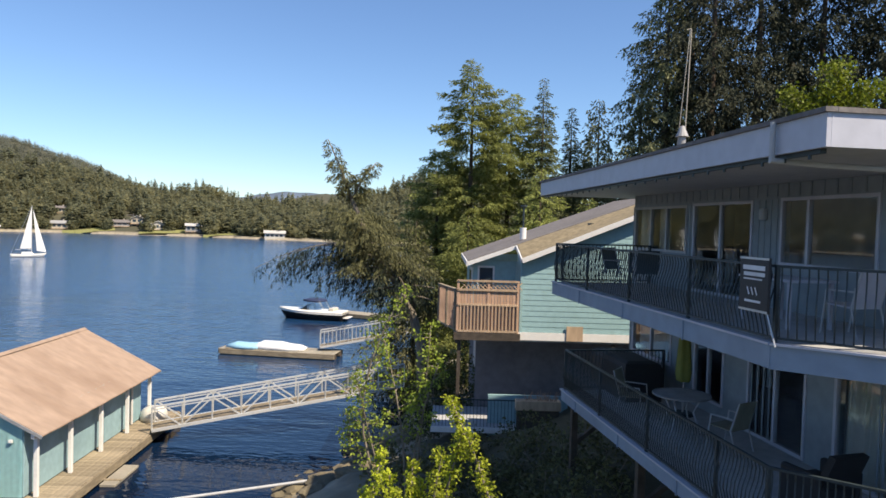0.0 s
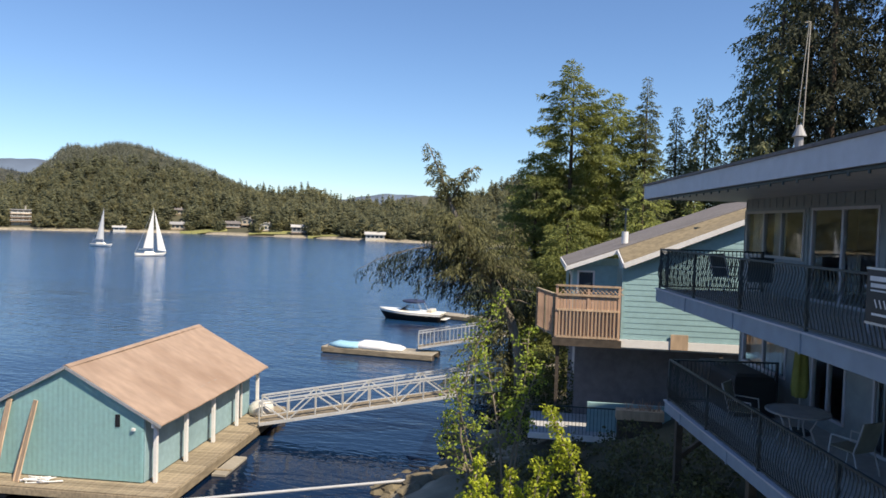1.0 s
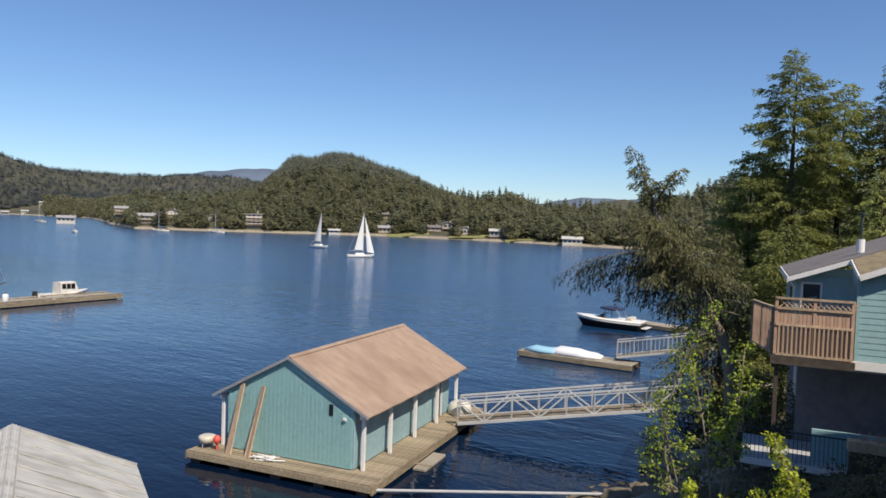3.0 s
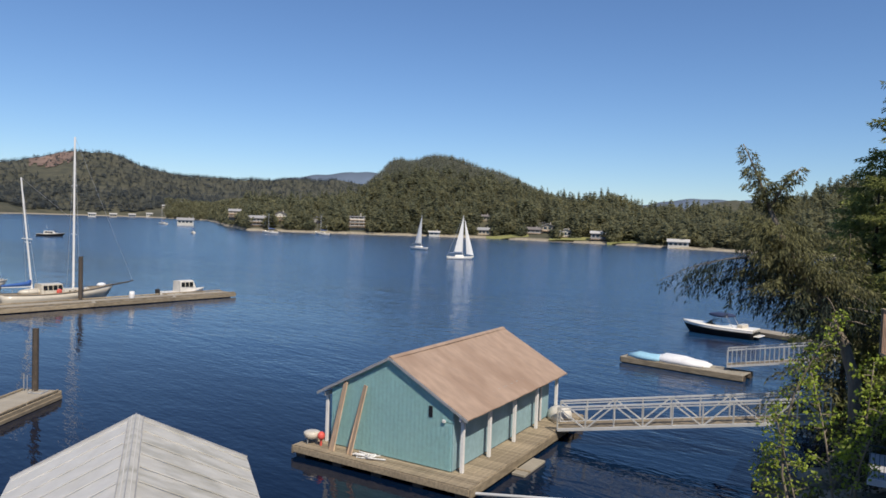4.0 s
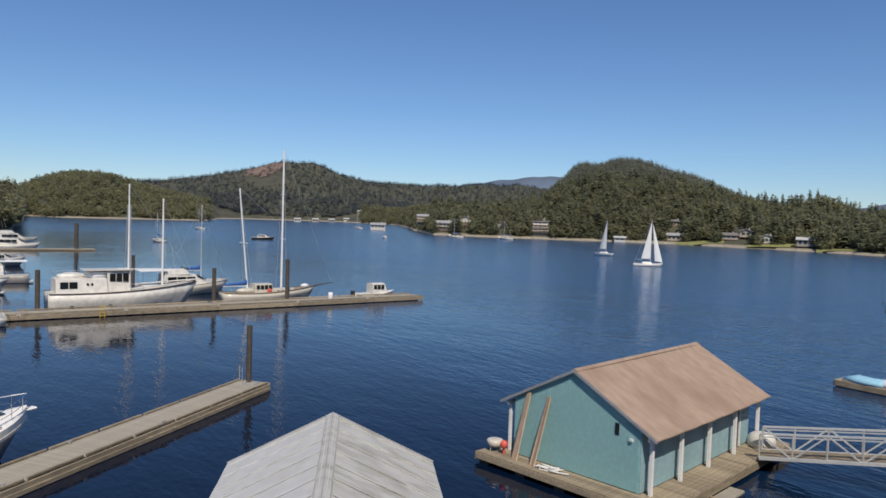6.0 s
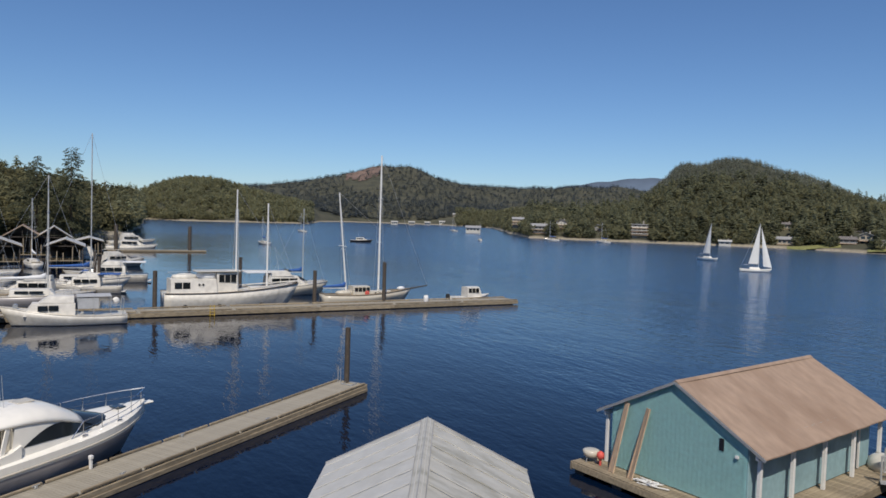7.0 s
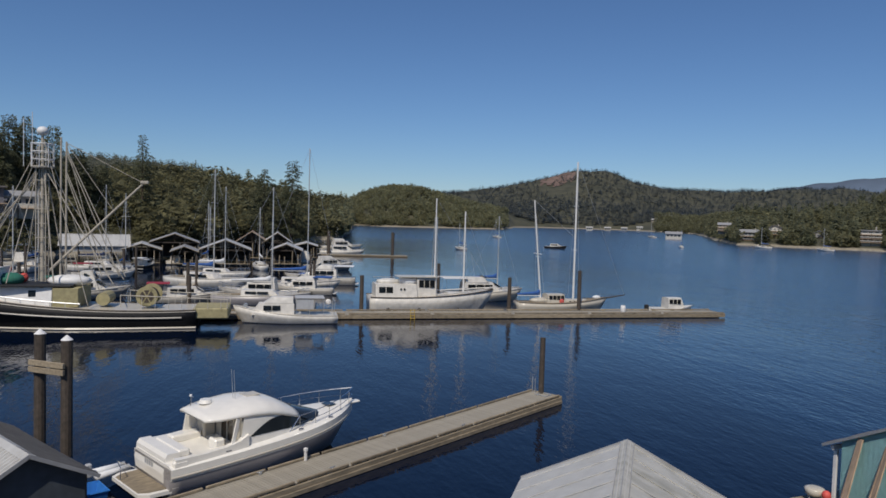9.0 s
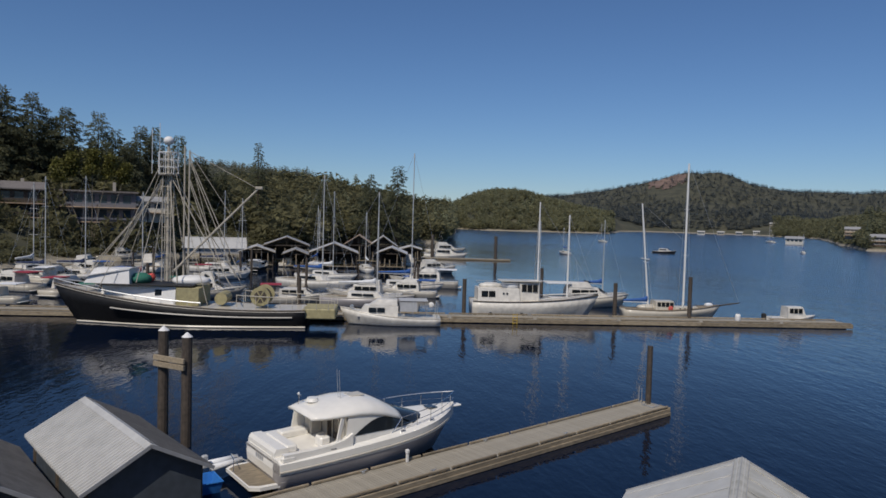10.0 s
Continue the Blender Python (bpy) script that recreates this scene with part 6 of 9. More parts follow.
part("hull", loft([[(x, y + 0.85, z) for x, y, z in r] for r in rings]), M["hull_grey"], cr, smooth=True)
side = [(b, y + 0.85, z) for b, y, z in sheer]
part("sheer_moulding", loft([[(-b * 1.0, y, z - 0.42), (-b * 1.012, y, z - 0.3), (-b * 1.02, y, z + 0.02), (-b * 0.86, y, z + 0.12), (b * 0.86, y, z + 0.12), (b * 1.02, y, z + 0.02), (b * 1.012, y, z - 0.3), (b * 1.0, y, z - 0.42)] for b, y, z in side], closed=True), M["gelcoat"], cr)
for s in (-1, 1):
    part("rub_rail", loft([[(s * b * 1.02, y, z - 0.33), (s * (b * 1.02 + 0.03), y, z - 0.31), (s * (b * 1.02 + 0.03), y, z - 0.27), (s * b * 1.02, y, z - 0.25)] for b, y, z in side]), M["gel_shade"], cr)
plat = [(-1.5, 0.15), (-1.25, -0.2), (1.25, -0.2), (1.5, 0.15), (1.55, 0.95), (-1.55, 0.95)]
part("swim_platform", prism(plat, 0.3, 0.44, "z"), M["gelcoat"], cr)
part("platform_teak", prism([(x * 0.86, y * 0.86 + 0.04) for x, y in plat], 0.444, 0.456, "z"), M["wood_grey"], cr)
part("platform_rail", polyline([(-1.42, 0.9, 0.44), (-1.42, 0.05, 0.95), (-0.6, -0.12, 0.95), (-0.6, -0.12, 0.44)], 0.018, seg=6), M["chrome"], cr)
part("transom", loft([[(-1.62, y0, z), (1.05, y0, z), (1.05, y1, z), (-1.62, y1, z)] for y0, y1, z in ((0.86, 1.35, 0.44), (0.82, 1.4, 0.9), (0.9, 1.5, 1.5), (1.0, 1.45, 1.64))]), M["gelcoat"], cr, smooth=False)
for k in range(4):
    part("name_bar", box(-0.62 + k * 0.2, -0.5 + k * 0.2, 0.812, 0.822, 0.95, 1.14), M["soffit"], cr)
part("transom_step", box(1.08, 1.6, 0.9, 1.6, 0.44, 0.78, bevel=0.05), M["gelcoat"], cr)
part("transom_corner", box(1.45, 1.68, 0.95, 1.55, 0.78, 1.5, bevel=0.06), M["gelcoat"], cr)
# cockpit well
part("cockpit_sole", box(-1.35, 1.35, 1.4, 3.9, 1.34, 1.36), M["wood_grey"], cr)
for s in (-1, 1):
    part("coaming", prism([(1.05, 1.3), (4.1, 1.3), (4.1, 1.95), (3.7, 1.74), (3.1, 1.62), (2.2, 1.56), (1.05, 1.56)], s * 1.38, s * 1.66, "x"), M["gelcoat"], cr)
part("aft_bench", box(-1.2, 0.95, 1.45, 1.95, 1.36, 1.68, bevel=0.07), M["gelcoat"], cr)
part("side_bench", box(-1.34, -0.8, 2.0, 3.3, 1.36, 1.7, bevel=0.07), M["gelcoat"], cr)
part("galley_unit", box(-1.34, -0.7, 3.32, 3.85, 1.36, 2.2, bevel=0.05), M["gel_shade"], cr)
part("helm_seat", box(0.5, 1.1, 2.9, 3.35, 1.36, 1.82, bevel=0.07), M["gelcoat"], cr)
# one sweeping shell: roof over cockpit and saloon
ROOF_Y = (2.45, 3.0, 3.7, 4.4, 5.1, 5.8, 6.4, 6.8)
ROOF_W = (1.12, 1.42, 1.55, 1.58, 1.55, 1.46, 1.32, 1.2)
ROOF_E = (2.66, 2.68, 2.70, 2.69, 2.62, 2.46, 2.26, 2.12)          # edge height
ROOF_T = (2.80, 2.93, 3.06, 3.14, 3.13, 2.98, 2.68, 2.44)          # crown height


def roof_at_y(y):
    return tuple(float(np.interp(y, ROOF_Y, v)) for v in (ROOF_W, ROOF_E, ROOF_T))


shell = []
for y in np.linspace(2.45, 6.8, 19):
    w, e, t = roof_at_y(y)
    up_side = [(w * c, e + (t - e) * q) for c, q in ((1.0, 0.0), (0.97, 0.2), (0.86, 0.52), (0.66, 0.78), (0.36, 0.95), (0.0, 1.0))]
    ring = [(x, y, z) for x, z in up_side] + [(-x, y, z) for x, z in up_side[-2::-1]]
    ring += [(-w * 0.97, y, e - 0.08), (-w * 0.5, y, t - 0.18), (w * 0.5, y, t - 0.18), (w * 0.97, y, e - 0.08)]
    shell.append(ring)
part("hardtop", loft(shell), M["gelcoat"], cr, smooth=True)
BASE_Y, BASE_W, BASE_Z = (3.6, 5.0, 6.0, 7.0, 7.8, 8.3, 8.6), (1.56, 1.58, 1.52, 1.36, 1.08, 0.74, 0.3), (1.4, 1.5, 1.56, 1.66, 1.76, 1.82, 1.86)


def house_face(y, f, s, out=0.0):
    """A point on the saloon's side at y and the fraction f between deck and roof edge."""
    bw, bz = float(np.interp(y, BASE_Y, BASE_W)), float(np.interp(y, BASE_Y, BASE_Z))
    w, e, _ = roof_at_y(min(y, 6.8))
    if y > 6.8:
        k = (y - 6.8) / 1.75
        w, e = w + (0.3 - w) * k, e + (1.9 - e) * k
    return (s * (bw + (w * 0.95 - bw) * f + out), y, bz + (e - 0.05 - bz) * f)


for s in (-1, 1):
    ys = np.linspace(3.75, 7.4, 16)
    part("saloon_side", loft([[house_face(y + 0.3 * f * max(0, (4.4 - y)), f, s) for y in ys] for f in (0.0, 0.3, 0.6, 1.0)], closed=False, caps=False), M["gelcoat"], cr, smooth=True)
    gy = np.linspace(4.2, 8.45, 24)
    rows_ = []
    for q in (0.0, 0.25, 0.5, 0.75, 1.0):
        rows_.append([house_face(y, 0.3 + (min(0.985, 0.31 + 0.68 * math.sin(min(1.0, (y - 4.2) / 1.9) * math.pi / 2)) - 0.3) * q, s, 0.02) for y in gy])
    part("side_window", loft(rows_, closed=False, caps=False), M["glass"], cr, "sweeping black side window", smooth=True)
# wrap-round windscreen between the roof's front edge and the foredeck
w, e, t = roof_at_y(6.76)
upper = [(w * 0.97 * c, 6.76 + 0.1 * (1 - c * c), e + (t - e) * (1 - abs(c) ** 2.4) - 0.02) for c in np.linspace(-1, 1, 13)]
lower = [(1.14 * c, 7.5 + 1.0 * (1 - abs(c) ** 2.2), 1.78 + 0.1 * (1 - abs(c))) for c in np.linspace(-1, 1, 13)]
part("windscreen", loft([[tuple(np.array(a) + (np.array(b) - np.array(a)) * k) for a, b in zip(upper, lower)] for k in (0, 0.33, 0.66, 1.0)], closed=False, caps=False), M["glass"], cr, "dark wrap-round windscreen", smooth=True)
part("aft_bulkhead", box(-1.45, 1.45, 3.88, 3.92, 1.36, 2.66), M["gel_shade"], cr)
part("cabin_door", box(-0.15, 0.85, 3.84, 3.87, 1.37, 2.5), M["door_brown"], cr, "dark brown glazed cabin door")
part("cabin_window", box(-1.3, -0.25, 3.84, 3.87, 2.2, 2.5), M["glass"], cr)
for x in (-0.18, 0.34, 0.88):
    part("door_frame", box(x - 0.03, x + 0.03, 3.81, 3.838, 1.37, 2.52), M["gel_shade"], cr)
part("roof_strut", prism([(2.75, 1.5), (3.3, 1.5), (3.75, 2.6), (2.95, 2.62)], -1.52, -1.46, "x"), M["gelcoat"], cr)
part("roof_strut", beam((1.5, 3.45, 1.6), (1.46, 3.7, 2.62), 0.06, 0.16), M["gelcoat"], cr)
rd = part("radar_dome", rod((-0.35, 3.2, 3.0), (-0.35, 3.2, 3.14), 0.3, 0.22, seg=16), M["gelcoat"], cr)
part("radar_foot", rod((-0.35, 3.2, 2.86), (-0.35, 3.2, 3.01), 0.14, 0.12, seg=8), M["gel_shade"], rd)
part("nav_light", polyline([(-0.75, 2.75, 2.72), (-0.75, 2.75, 3.25), (-0.55, 2.75, 3.25)], 0.02, seg=5), M["chrome"], cr)
part("nav_lamp", ball((-0.75, 2.75, 3.28), 0.06), M["white_paint"], cr)
for x in (0.1, 0.3):
    part("whip_antenna", rod((x, 4.2, 3.05), (x + 0.02, 4.1, 4.35), 0.012, seg=4), M["galv"], cr)
part("roof_hatch", box(-0.3, 0.3, 4.7, 5.4, 3.11, 3.155, bevel=0.015), M["gel_shade"], cr)
for s in (-1, 1):
    line = [(s * b * 0.86, y, z + 0.7) for b, y, z in side[13:]]
    bend = bmesh.new()
    polyline([(line[0][0], line[0][1] - 0.5, line[0][2] - 0.62)] + line, 0.02, bend, 6)
    part("bow_rail", bend, M["chrome"], cr)
    part("bow_rail", polyline([(x, y, z - 0.32) for x, y, z in line], 0.013, seg=5), M["chrome"], cr)
    for x, y, z in line[::2]:
        part("stanchion", rod((x, y, z - 0.62), (x, y, z), 0.015, seg=5), M["chrome"], cr)
    for y in (3.2, 6.6, 8.4):
        b, z = float(np.interp(y, [q[1] for q in side], [q[0] for q in side])), float(np.interp(y, [q[1] for q in side], [q[2] for q in side]))
        part("deck_cleat", rod((s * b * 0.93, y - 0.12, z + 0.15), (s * b * 0.93, y + 0.12, z + 0.15), 0.025, seg=6), M["chrome"], cr)
part("foredeck", loft([[(-b * 0.84, y, z + 0.12), (-b * 0.45, y, z + 0.2), (b * 0.45, y, z + 0.2), (b * 0.84, y, z + 0.12)] for b, y, z in side[14:]], closed=False, caps=False), M["gelcoat"], cr, smooth=True)
part("foredeck_hatch", box(-0.28, 0.28, 9.0, 9.45, 1.98, 2.03, bevel=0.015), M["glass_blue"], cr)
part("bow_sprit", box(-0.18, 0.18, 10.2, 11.0, 1.82, 1.92, bevel=0.04), M["gelcoat"], cr)
part("anchor", rod((0, 10.6, 1.8), (0, 11.05, 1.84), 0.05, 0.03, seg=6), M["chrome"], cr)
tender = thing("tender", CR @ pose(-1.9, -0.15, 0.14, 0, 0, 5), "small white inflatable tender at the stern", "dinghy")
for s in (-0.5, 0.5):
    part("tube", rod((s * 0.6, -0.6, 0.3), (s * 0.4, 0.8, 0.36), 0.14, 0.12, seg=10), M["canvas_white"], tender, smooth=True)
part("floor", box(-0.3, 0.3, -0.55, 0.6, 0.18, 0.24), M["soffit"], tender)
part("motor", box(-0.1, 0.1, -0.85, -0.62, 0.25, 0.8, bevel=0.04), M["soffit"], tender)

# small cabin boat at the end of the main float
sb = thing("small_cabin_boat", pose(-79.6, 45.4, 0), "small white cabin boat with an outboard", "motorboat")
sh = add_hull(sb, 6.0, 2.2, 0.55, 0.85, M["gel_worn"], M["gel_worn"], stripe=M["antifoul"], stern=0.95)
c = cabin(sb, "wheelhouse", 2.2, 4.6, 1.7, 1.4, 0.55, 1.85, M["gel_worn"], 0.0, 0.5)
side_windows(c, 2.35, 4.0, 3, 1.68, 1.5, 0.55, 1.85, 0.45, 0.88, M["glass"])
part("windscreen", prism([(4.1, 1.75), (4.45, 1.0), (4.47, 1.02), (4.13, 1.78)], -0.6, 0.6, "x"), M["glass"], c)
part("outboard", box(-0.2, 0.2, -0.55, -0.05, 0.1, 1.0, bevel=0.08), M["rubber"], sb)
part("transom_bar", polyline([(-0.8, 0.2, 0.6), (-0.8, 0.2, 1.2), (0.8, 0.2, 1.2), (0.8, 0.2, 0.6)], 0.02, seg=5), M["chrome"], sb)

# cream ketch
kt = thing("ketch", pose(-80.6, 28.4, 0), "cream wooden ketch with two tall white masts and bowsprit", "sailboat")
sh = add_hull(kt, 11.8, 3.5, 1.2, 1.75, M["gel_shade"], M["wood_grey"], trim=M["wood_dark"], stripe=M["antifoul"], stern=0.6, sag=0.18)
c = cabin(kt, "deckhouse", 3.6, 6.0, 2.0, 1.9, 0.9, 2.15, M["gel_shade"], 0.05, 0.2)
side_windows(c, 3.8, 5.8, 4, 1.98, 1.75, 0.9, 2.15, 0.5, 0.9, M["glass"])
c = cabin(kt, "coachroof", 6.0, 9.0, 1.9, 1.4, 0.9, 1.5, M["gel_shade"], 0, 0.2)
side_windows(c, 6.3, 8.6, 4, 1.88, 1.6, 0.9, 1.5, 0.4, 0.8, M["glass"], gap=0.35)
part("bowsprit", rod((0, 11.2, 1.6), (0, 14.2, 2.05), 0.1, 0.06, seg=8), M["wood_dark"], kt)
rig(kt, 7.3, 1.5, 18.2, M["white_paint"], 0.13, (0.36, 0.68), 0, None, 1.2, 3.2, (14.1, 2.05), None)
rig(kt, 3.1, 1.1, 13.4, M["white_paint"], 0.11, (0.45,), 3.0, M["canvas_blue"], 0.8, 3.0, (7.3, 9.0), None, rake=1.2)
part("mizzen_crosstree", rod((-1.3, 2.5, 7.0), (1.3, 2.5, 7.0), 0.05, seg=6), M["white_paint"], kt)
part("jib_bag", ball((0, 10.4, 1.75), 0.4, squash=(0.6, 1.4, 0.6)), M["canvas_white"], kt, smooth=True)
part("life_ring", ball((1.02, 5.4, 1.35), 0.3, squash=(0.3, 1, 1)), M["orange"], kt, smooth=True)
part("dinghy_cover", ball((0, 3.0, 1.35), 0.9, squash=(0.7, 1.5, 0.42)), M["gel_shade"], kt, smooth=True)
for s in (-1, 1):
    part("life_line", polyline([(s * b * 0.96, y, z + 0.65) for b, y, z in sh[1:-1]], 0.014, seg=4), M["chrome"], kt)
    for b, y, z in sh[1:-1:2]:
        part("stanchion", rod((s * b * 0.96, y, z), (s * b * 0.96, y, z + 0.65), 0.016, seg=4), M["chrome"], kt)

# white troller
tr_ = thing("troller", pose(-80.7, 10.6, 0), "white wooden troller with a tall aft house and two masts", "fishing boat")
sh = add_hull(tr_, 14.9, 4.4, 1.85, 2.6, M["gel_worn"], M["gel_shade"], trim=M["wood_dark"], stripe=M["antifoul"], stern=0.85, sag=0.12, draft=0.8)
c = cabin(tr_, "aft_house", 0.6, 5.4, 3.4, 3.3, 1.7, 3.3, M["gel_worn"], 0.0, 0.1)
side_windows(c, 0.95, 2.6, 2, 3.38, 3.06, 1.7, 3.3, 0.4, 0.82, M["glass"])
for yy in (3.5, 3.9):
    for s in (-1, 1):
        part("port_light", rod((s * 1.52, yy, 2.75), (s * 1.62, yy, 2.75), 0.12, seg=10), M["glass"], c)
w = cabin(tr_, "wheelhouse", 5.4, 7.9, 2.6, 2.3, 1.2, 4.0, M["gel_worn"], 0.0, 0.25)
side_windows(w, 5.6, 7.5, 3, 2.58, 2.3, 1.2, 4.0, 0.62, 0.92, M["glass"])
part("visor", box(-1.35, 1.35, 3.2, 7.9, 4.08, 4.16, bevel=0.02), M["gel_shade"], tr_)
part("canvas_top", ball((0, 4.6, 3.6), 1.0, squash=(1.1, 1.3, 0.55)), M["canvas_white"], tr_, smooth=True)
part("dinghy", ball((0, 2.2, 3.5), 1.0, squash=(0.7, 1.4, 0.4)), M["gel_worn"], tr_, smooth=True)
part("rail", polyline([(1.55, 0.7, 3.9), (1.55, 5.2, 3.9), (-1.55, 5.2, 3.9), (-1.55, 0.7, 3.9), (1.55, 0.7, 3.9)], 0.025, seg=5), M["galv"], tr_)
part("hatch", box(-0.8, 0.8, 9.2, 10.8, 1.9, 2.3, bevel=0.04), M["gel_worn"], tr_)
rig(tr_, 7.7, 3.9, 13.2, M["white_paint"], 0.1, (), 0, None, 1.2, 3.0, (14.6, 2.8), None)
rig(tr_, 11.2, 2.0, 11.8, M["white_paint"], 0.11, (0.6,), 4.6, None, 2.1, 3.6, (14.6, 2.8), None)
for s in (-1, 1):
    part("trolling_pole", rod((s * 1.5, 7.6, 1.6), (s * 0.7, 7.7, 11.0), 0.05, 0.03, seg=5), M["galv"], tr_)
    part("bulwark", polyline([(s * b * 0.97, y, z + 0.28) for b, y, z in sh[8:]], 0.07, seg=5), M["gel_worn"], tr_)

# white workboat, bow to the south, on the near side of the float
wk = thing("work_boat", pose(-72.9, 6.4, 0, 0, 0, 180), "white fishing workboat with a low cabin and aft frame", "fishing boat")
sh = add_hull(wk, 10.2, 3.3, 0.85, 1.75, M["gel_worn"], M["gel_shade"], stripe=M["antifoul"], stern=0.9, sag=0.12)
c = cabin(wk, "cabin", 4.3, 8.4, 2.4, 1.9, 0.9, 2.0, M["gel_worn"], 0.0, 0.7)
side_windows(c, 5.6, 7.3, 2, 2.38, 2.1, 0.9, 2.0, 0.42, 0.85, M["glass"])
w = cabin(wk, "wheelhouse_top", 4.4, 7.2, 2.0, 1.6, 2.03, 2.6, M["gel_worn"], 0.0, 0.8)
part("aft_shelter", box(-1.25, 1.25, 1.3, 4.2, 2.55, 2.62, bevel=0.02), M["soffit"], wk)
for s in (-1.2, 1.2):
    for yy in (1.4, 2.8, 4.1):
        part("shelter_post", rod((s, yy, 0.9), (s, yy, 2.56), 0.03, seg=5), M["galv"], wk)
    part("side_curtain", box(s - 0.01, s + 0.01, 2.4, 4.1, 1.5, 2.45), M["soffit"], wk)
part("stern_frame", polyline([(-1.3, 0.4, 0.9), (-1.3, 0.3, 2.3), (1.3, 0.3, 2.3), (1.3, 0.4, 0.9)], 0.04, seg=6), M["galv"], wk)
part("life_ring", ball((1.3, 0.8, 1.9), 0.32, squash=(0.3, 1, 1)), M["white_paint"], wk, smooth=True)
part("anchor_winch", rod((-0.4, 9.0, 1.75), (0.4, 9.0, 1.75), 0.2, seg=10), M["galv"], wk)

# black seiner
se = thing("seiner", pose(-71.6, -6.9, 0, 0, 0, 180), "black-hulled wooden seiner with white house, tall mast and boom", "fishing boat")
sh = add_hull(se, 24.2, 6.0, 1.75, 3.7, M["hull_black"], M["gel_shade"], trim=M["wood_dark"], stripe=M["gel_shade"], stern=0.82, sag=0.25, draft=1.4, full=0.86, n=20)
for s in (-1, 1):
    part("sheer_strip", polyline([(s * b * 1.0, y, z - 0.12) for b, y, z in sh], 0.05, seg=5), M["hull_dirty"], se)
    part("guard_strake", polyline([(s * b * 1.0, y, z * 0.62) for b, y, z in sh[1:16]], 0.09, seg=5), M["hull_dirty"], se, "white painted guard")
    part("bulwark_rail", polyline([(s * b * 0.99, y, z + 0.5) for b, y, z in sh[8:]], 0.06, seg=5), M["galv"], se)
    for b, y, z in sh[8:]:
        part("rail_stanchion", rod((s * b * 0.99, y, z), (s * b * 0.99, y, z + 0.5), 0.03, seg=5), M["galv"], se)
c = cabin(se, "main_house", 12.2, 19.6, 4.6, 2.6, 1.9, 3.75, M["white_paint"], 0.0, 0.4)
side_windows(c, 12.8, 14.2, 2, 4.16, 3.7, 1.9, 3.75, 0.55, 0.85, M["glass"])
part("boat_deck", box(-2.3, 2.3, 10.6, 19.4, 3.82, 3.92, bevel=0.02), M["rubber"], se)
w = cabin(se, "pilot_house", 16.6, 20.9, 3.4, 2.8, 3.92, 5.3, M["white_paint"], 0.1, 0.9)
side_windows(w, 17.3, 19.2, 3, 2.98, 2.6, 3.92, 5.15, 0.45, 0.85, M["glass"])
part("visor", prism([(16.6, 5.3), (20.9, 4.55), (21.0, 4.63), (16.6, 5.42)], -1.6, 1.6, "x"), M["white_paint"], se)
part("tan_locker", box(-2.3, 2.3, 10.0, 12.1, 2.0, 3.7, bevel=0.03), M["locker_tan"], se)
part("winch", rod((-1.2, 8.2, 2.6), (1.2, 8.2, 2.6), 0.6, seg=14), M["locker_tan"], se)
dr = part("net_drum", rod((-1.4, 4.4, 2.9), (1.4, 4.4, 2.9), 0.5, seg=16), M["plastic_tan"], se)
for s in (-1.4, 1.4):
    part("drum_flange", rod((s - 0.05, 4.4, 2.9), (s + 0.05, 4.4, 2.9), 0.95, seg=20), M["locker_tan"], dr)
part("drum_hub", rod((-1.48, 4.4, 2.9), (1.48, 4.4, 2.9), 0.6, seg=16), M["wood_dark"], dr)
for k in range(6):
    part("drum_spoke", beam((1.49, 4.4, 2.9), (1.49, 4.4 + 0.85 * math.cos(k * 1.047), 2.9 + 0.85 * math.sin(k * 1.047)), 0.05, 0.1), M["locker_tan"], dr)
    part("drum_spoke", beam((-1.49, 4.4, 2.9), (-1.49, 4.4 + 0.85 * math.cos(k * 1.047), 2.9 + 0.85 * math.sin(k * 1.047)), 0.05, 0.1), M["locker_tan"], dr)
part("stern_ramp", box(-2.2, 2.2, -2.9, 0.3, 0.9, 1.9, bevel=0.1), M["locker_tan"], se)
for s in (-2.2, 2.2):
    part("stern_rail", polyline([(s, -2.8, 1.9), (s, -2.8, 2.7), (s, 6.5, 3.1), (s, 6.5, 2.0)], 0.04, seg=5), M["gel_shade"], se)
    for k in range(8):
        part("rail_post", rod((s, -2.2 + k * 1.15, 1.8), (s, -2.2 + k * 1.15, 2.75 + k * 0.04), 0.025, seg=5), M["gel_shade"], se)
MY = 13.6
part("mast", rod((0, MY, 4.1), (0, MY, 17.5), 0.17, 0.13, seg=10), M["mast_paint"], se)
for s in (-1, 1):
    part("mast_leg", rod((s * 1.9, MY - 1.5, 4.1), (s * 0.3, MY - 0.2, 14.4), 0.07, 0.06, seg=8), M["mast_paint"], se)
    part("mast_leg", rod((s * 2.2, MY + 2.2, 4.1), (s * 0.35, MY + 0.3, 14.0), 0.05, 0.045, seg=8), M["mast_paint"], se)
    part("back_leg", rod((s * 2.3, MY - 6.5, 4.1), (s * 0.3, MY - 0.2, 14.5), 0.05, seg=6), M["mast_paint"], se)
    part("shroud", rod((s * 2.7, MY - 4.5, 2.2), (0, MY - 0.1, 17.0), 0.035, seg=5), M["mast_paint"], se)
    part("shroud", rod((s * 2.7, MY + 5.5, 3.4), (0, MY, 17.0), 0.035, seg=5), M["mast_paint"], se)
nest = part("crows_nest", loft([[(r * math.cos(a), MY + r * math.sin(a), z) for a in np.linspace(0, 2 * math.pi, 13)[:-1]] for r, z in ((0.9, 14.4), (0.95, 14.5), (0.95, 14.6), (0.2, 14.6))]), M["mast_paint"], se)
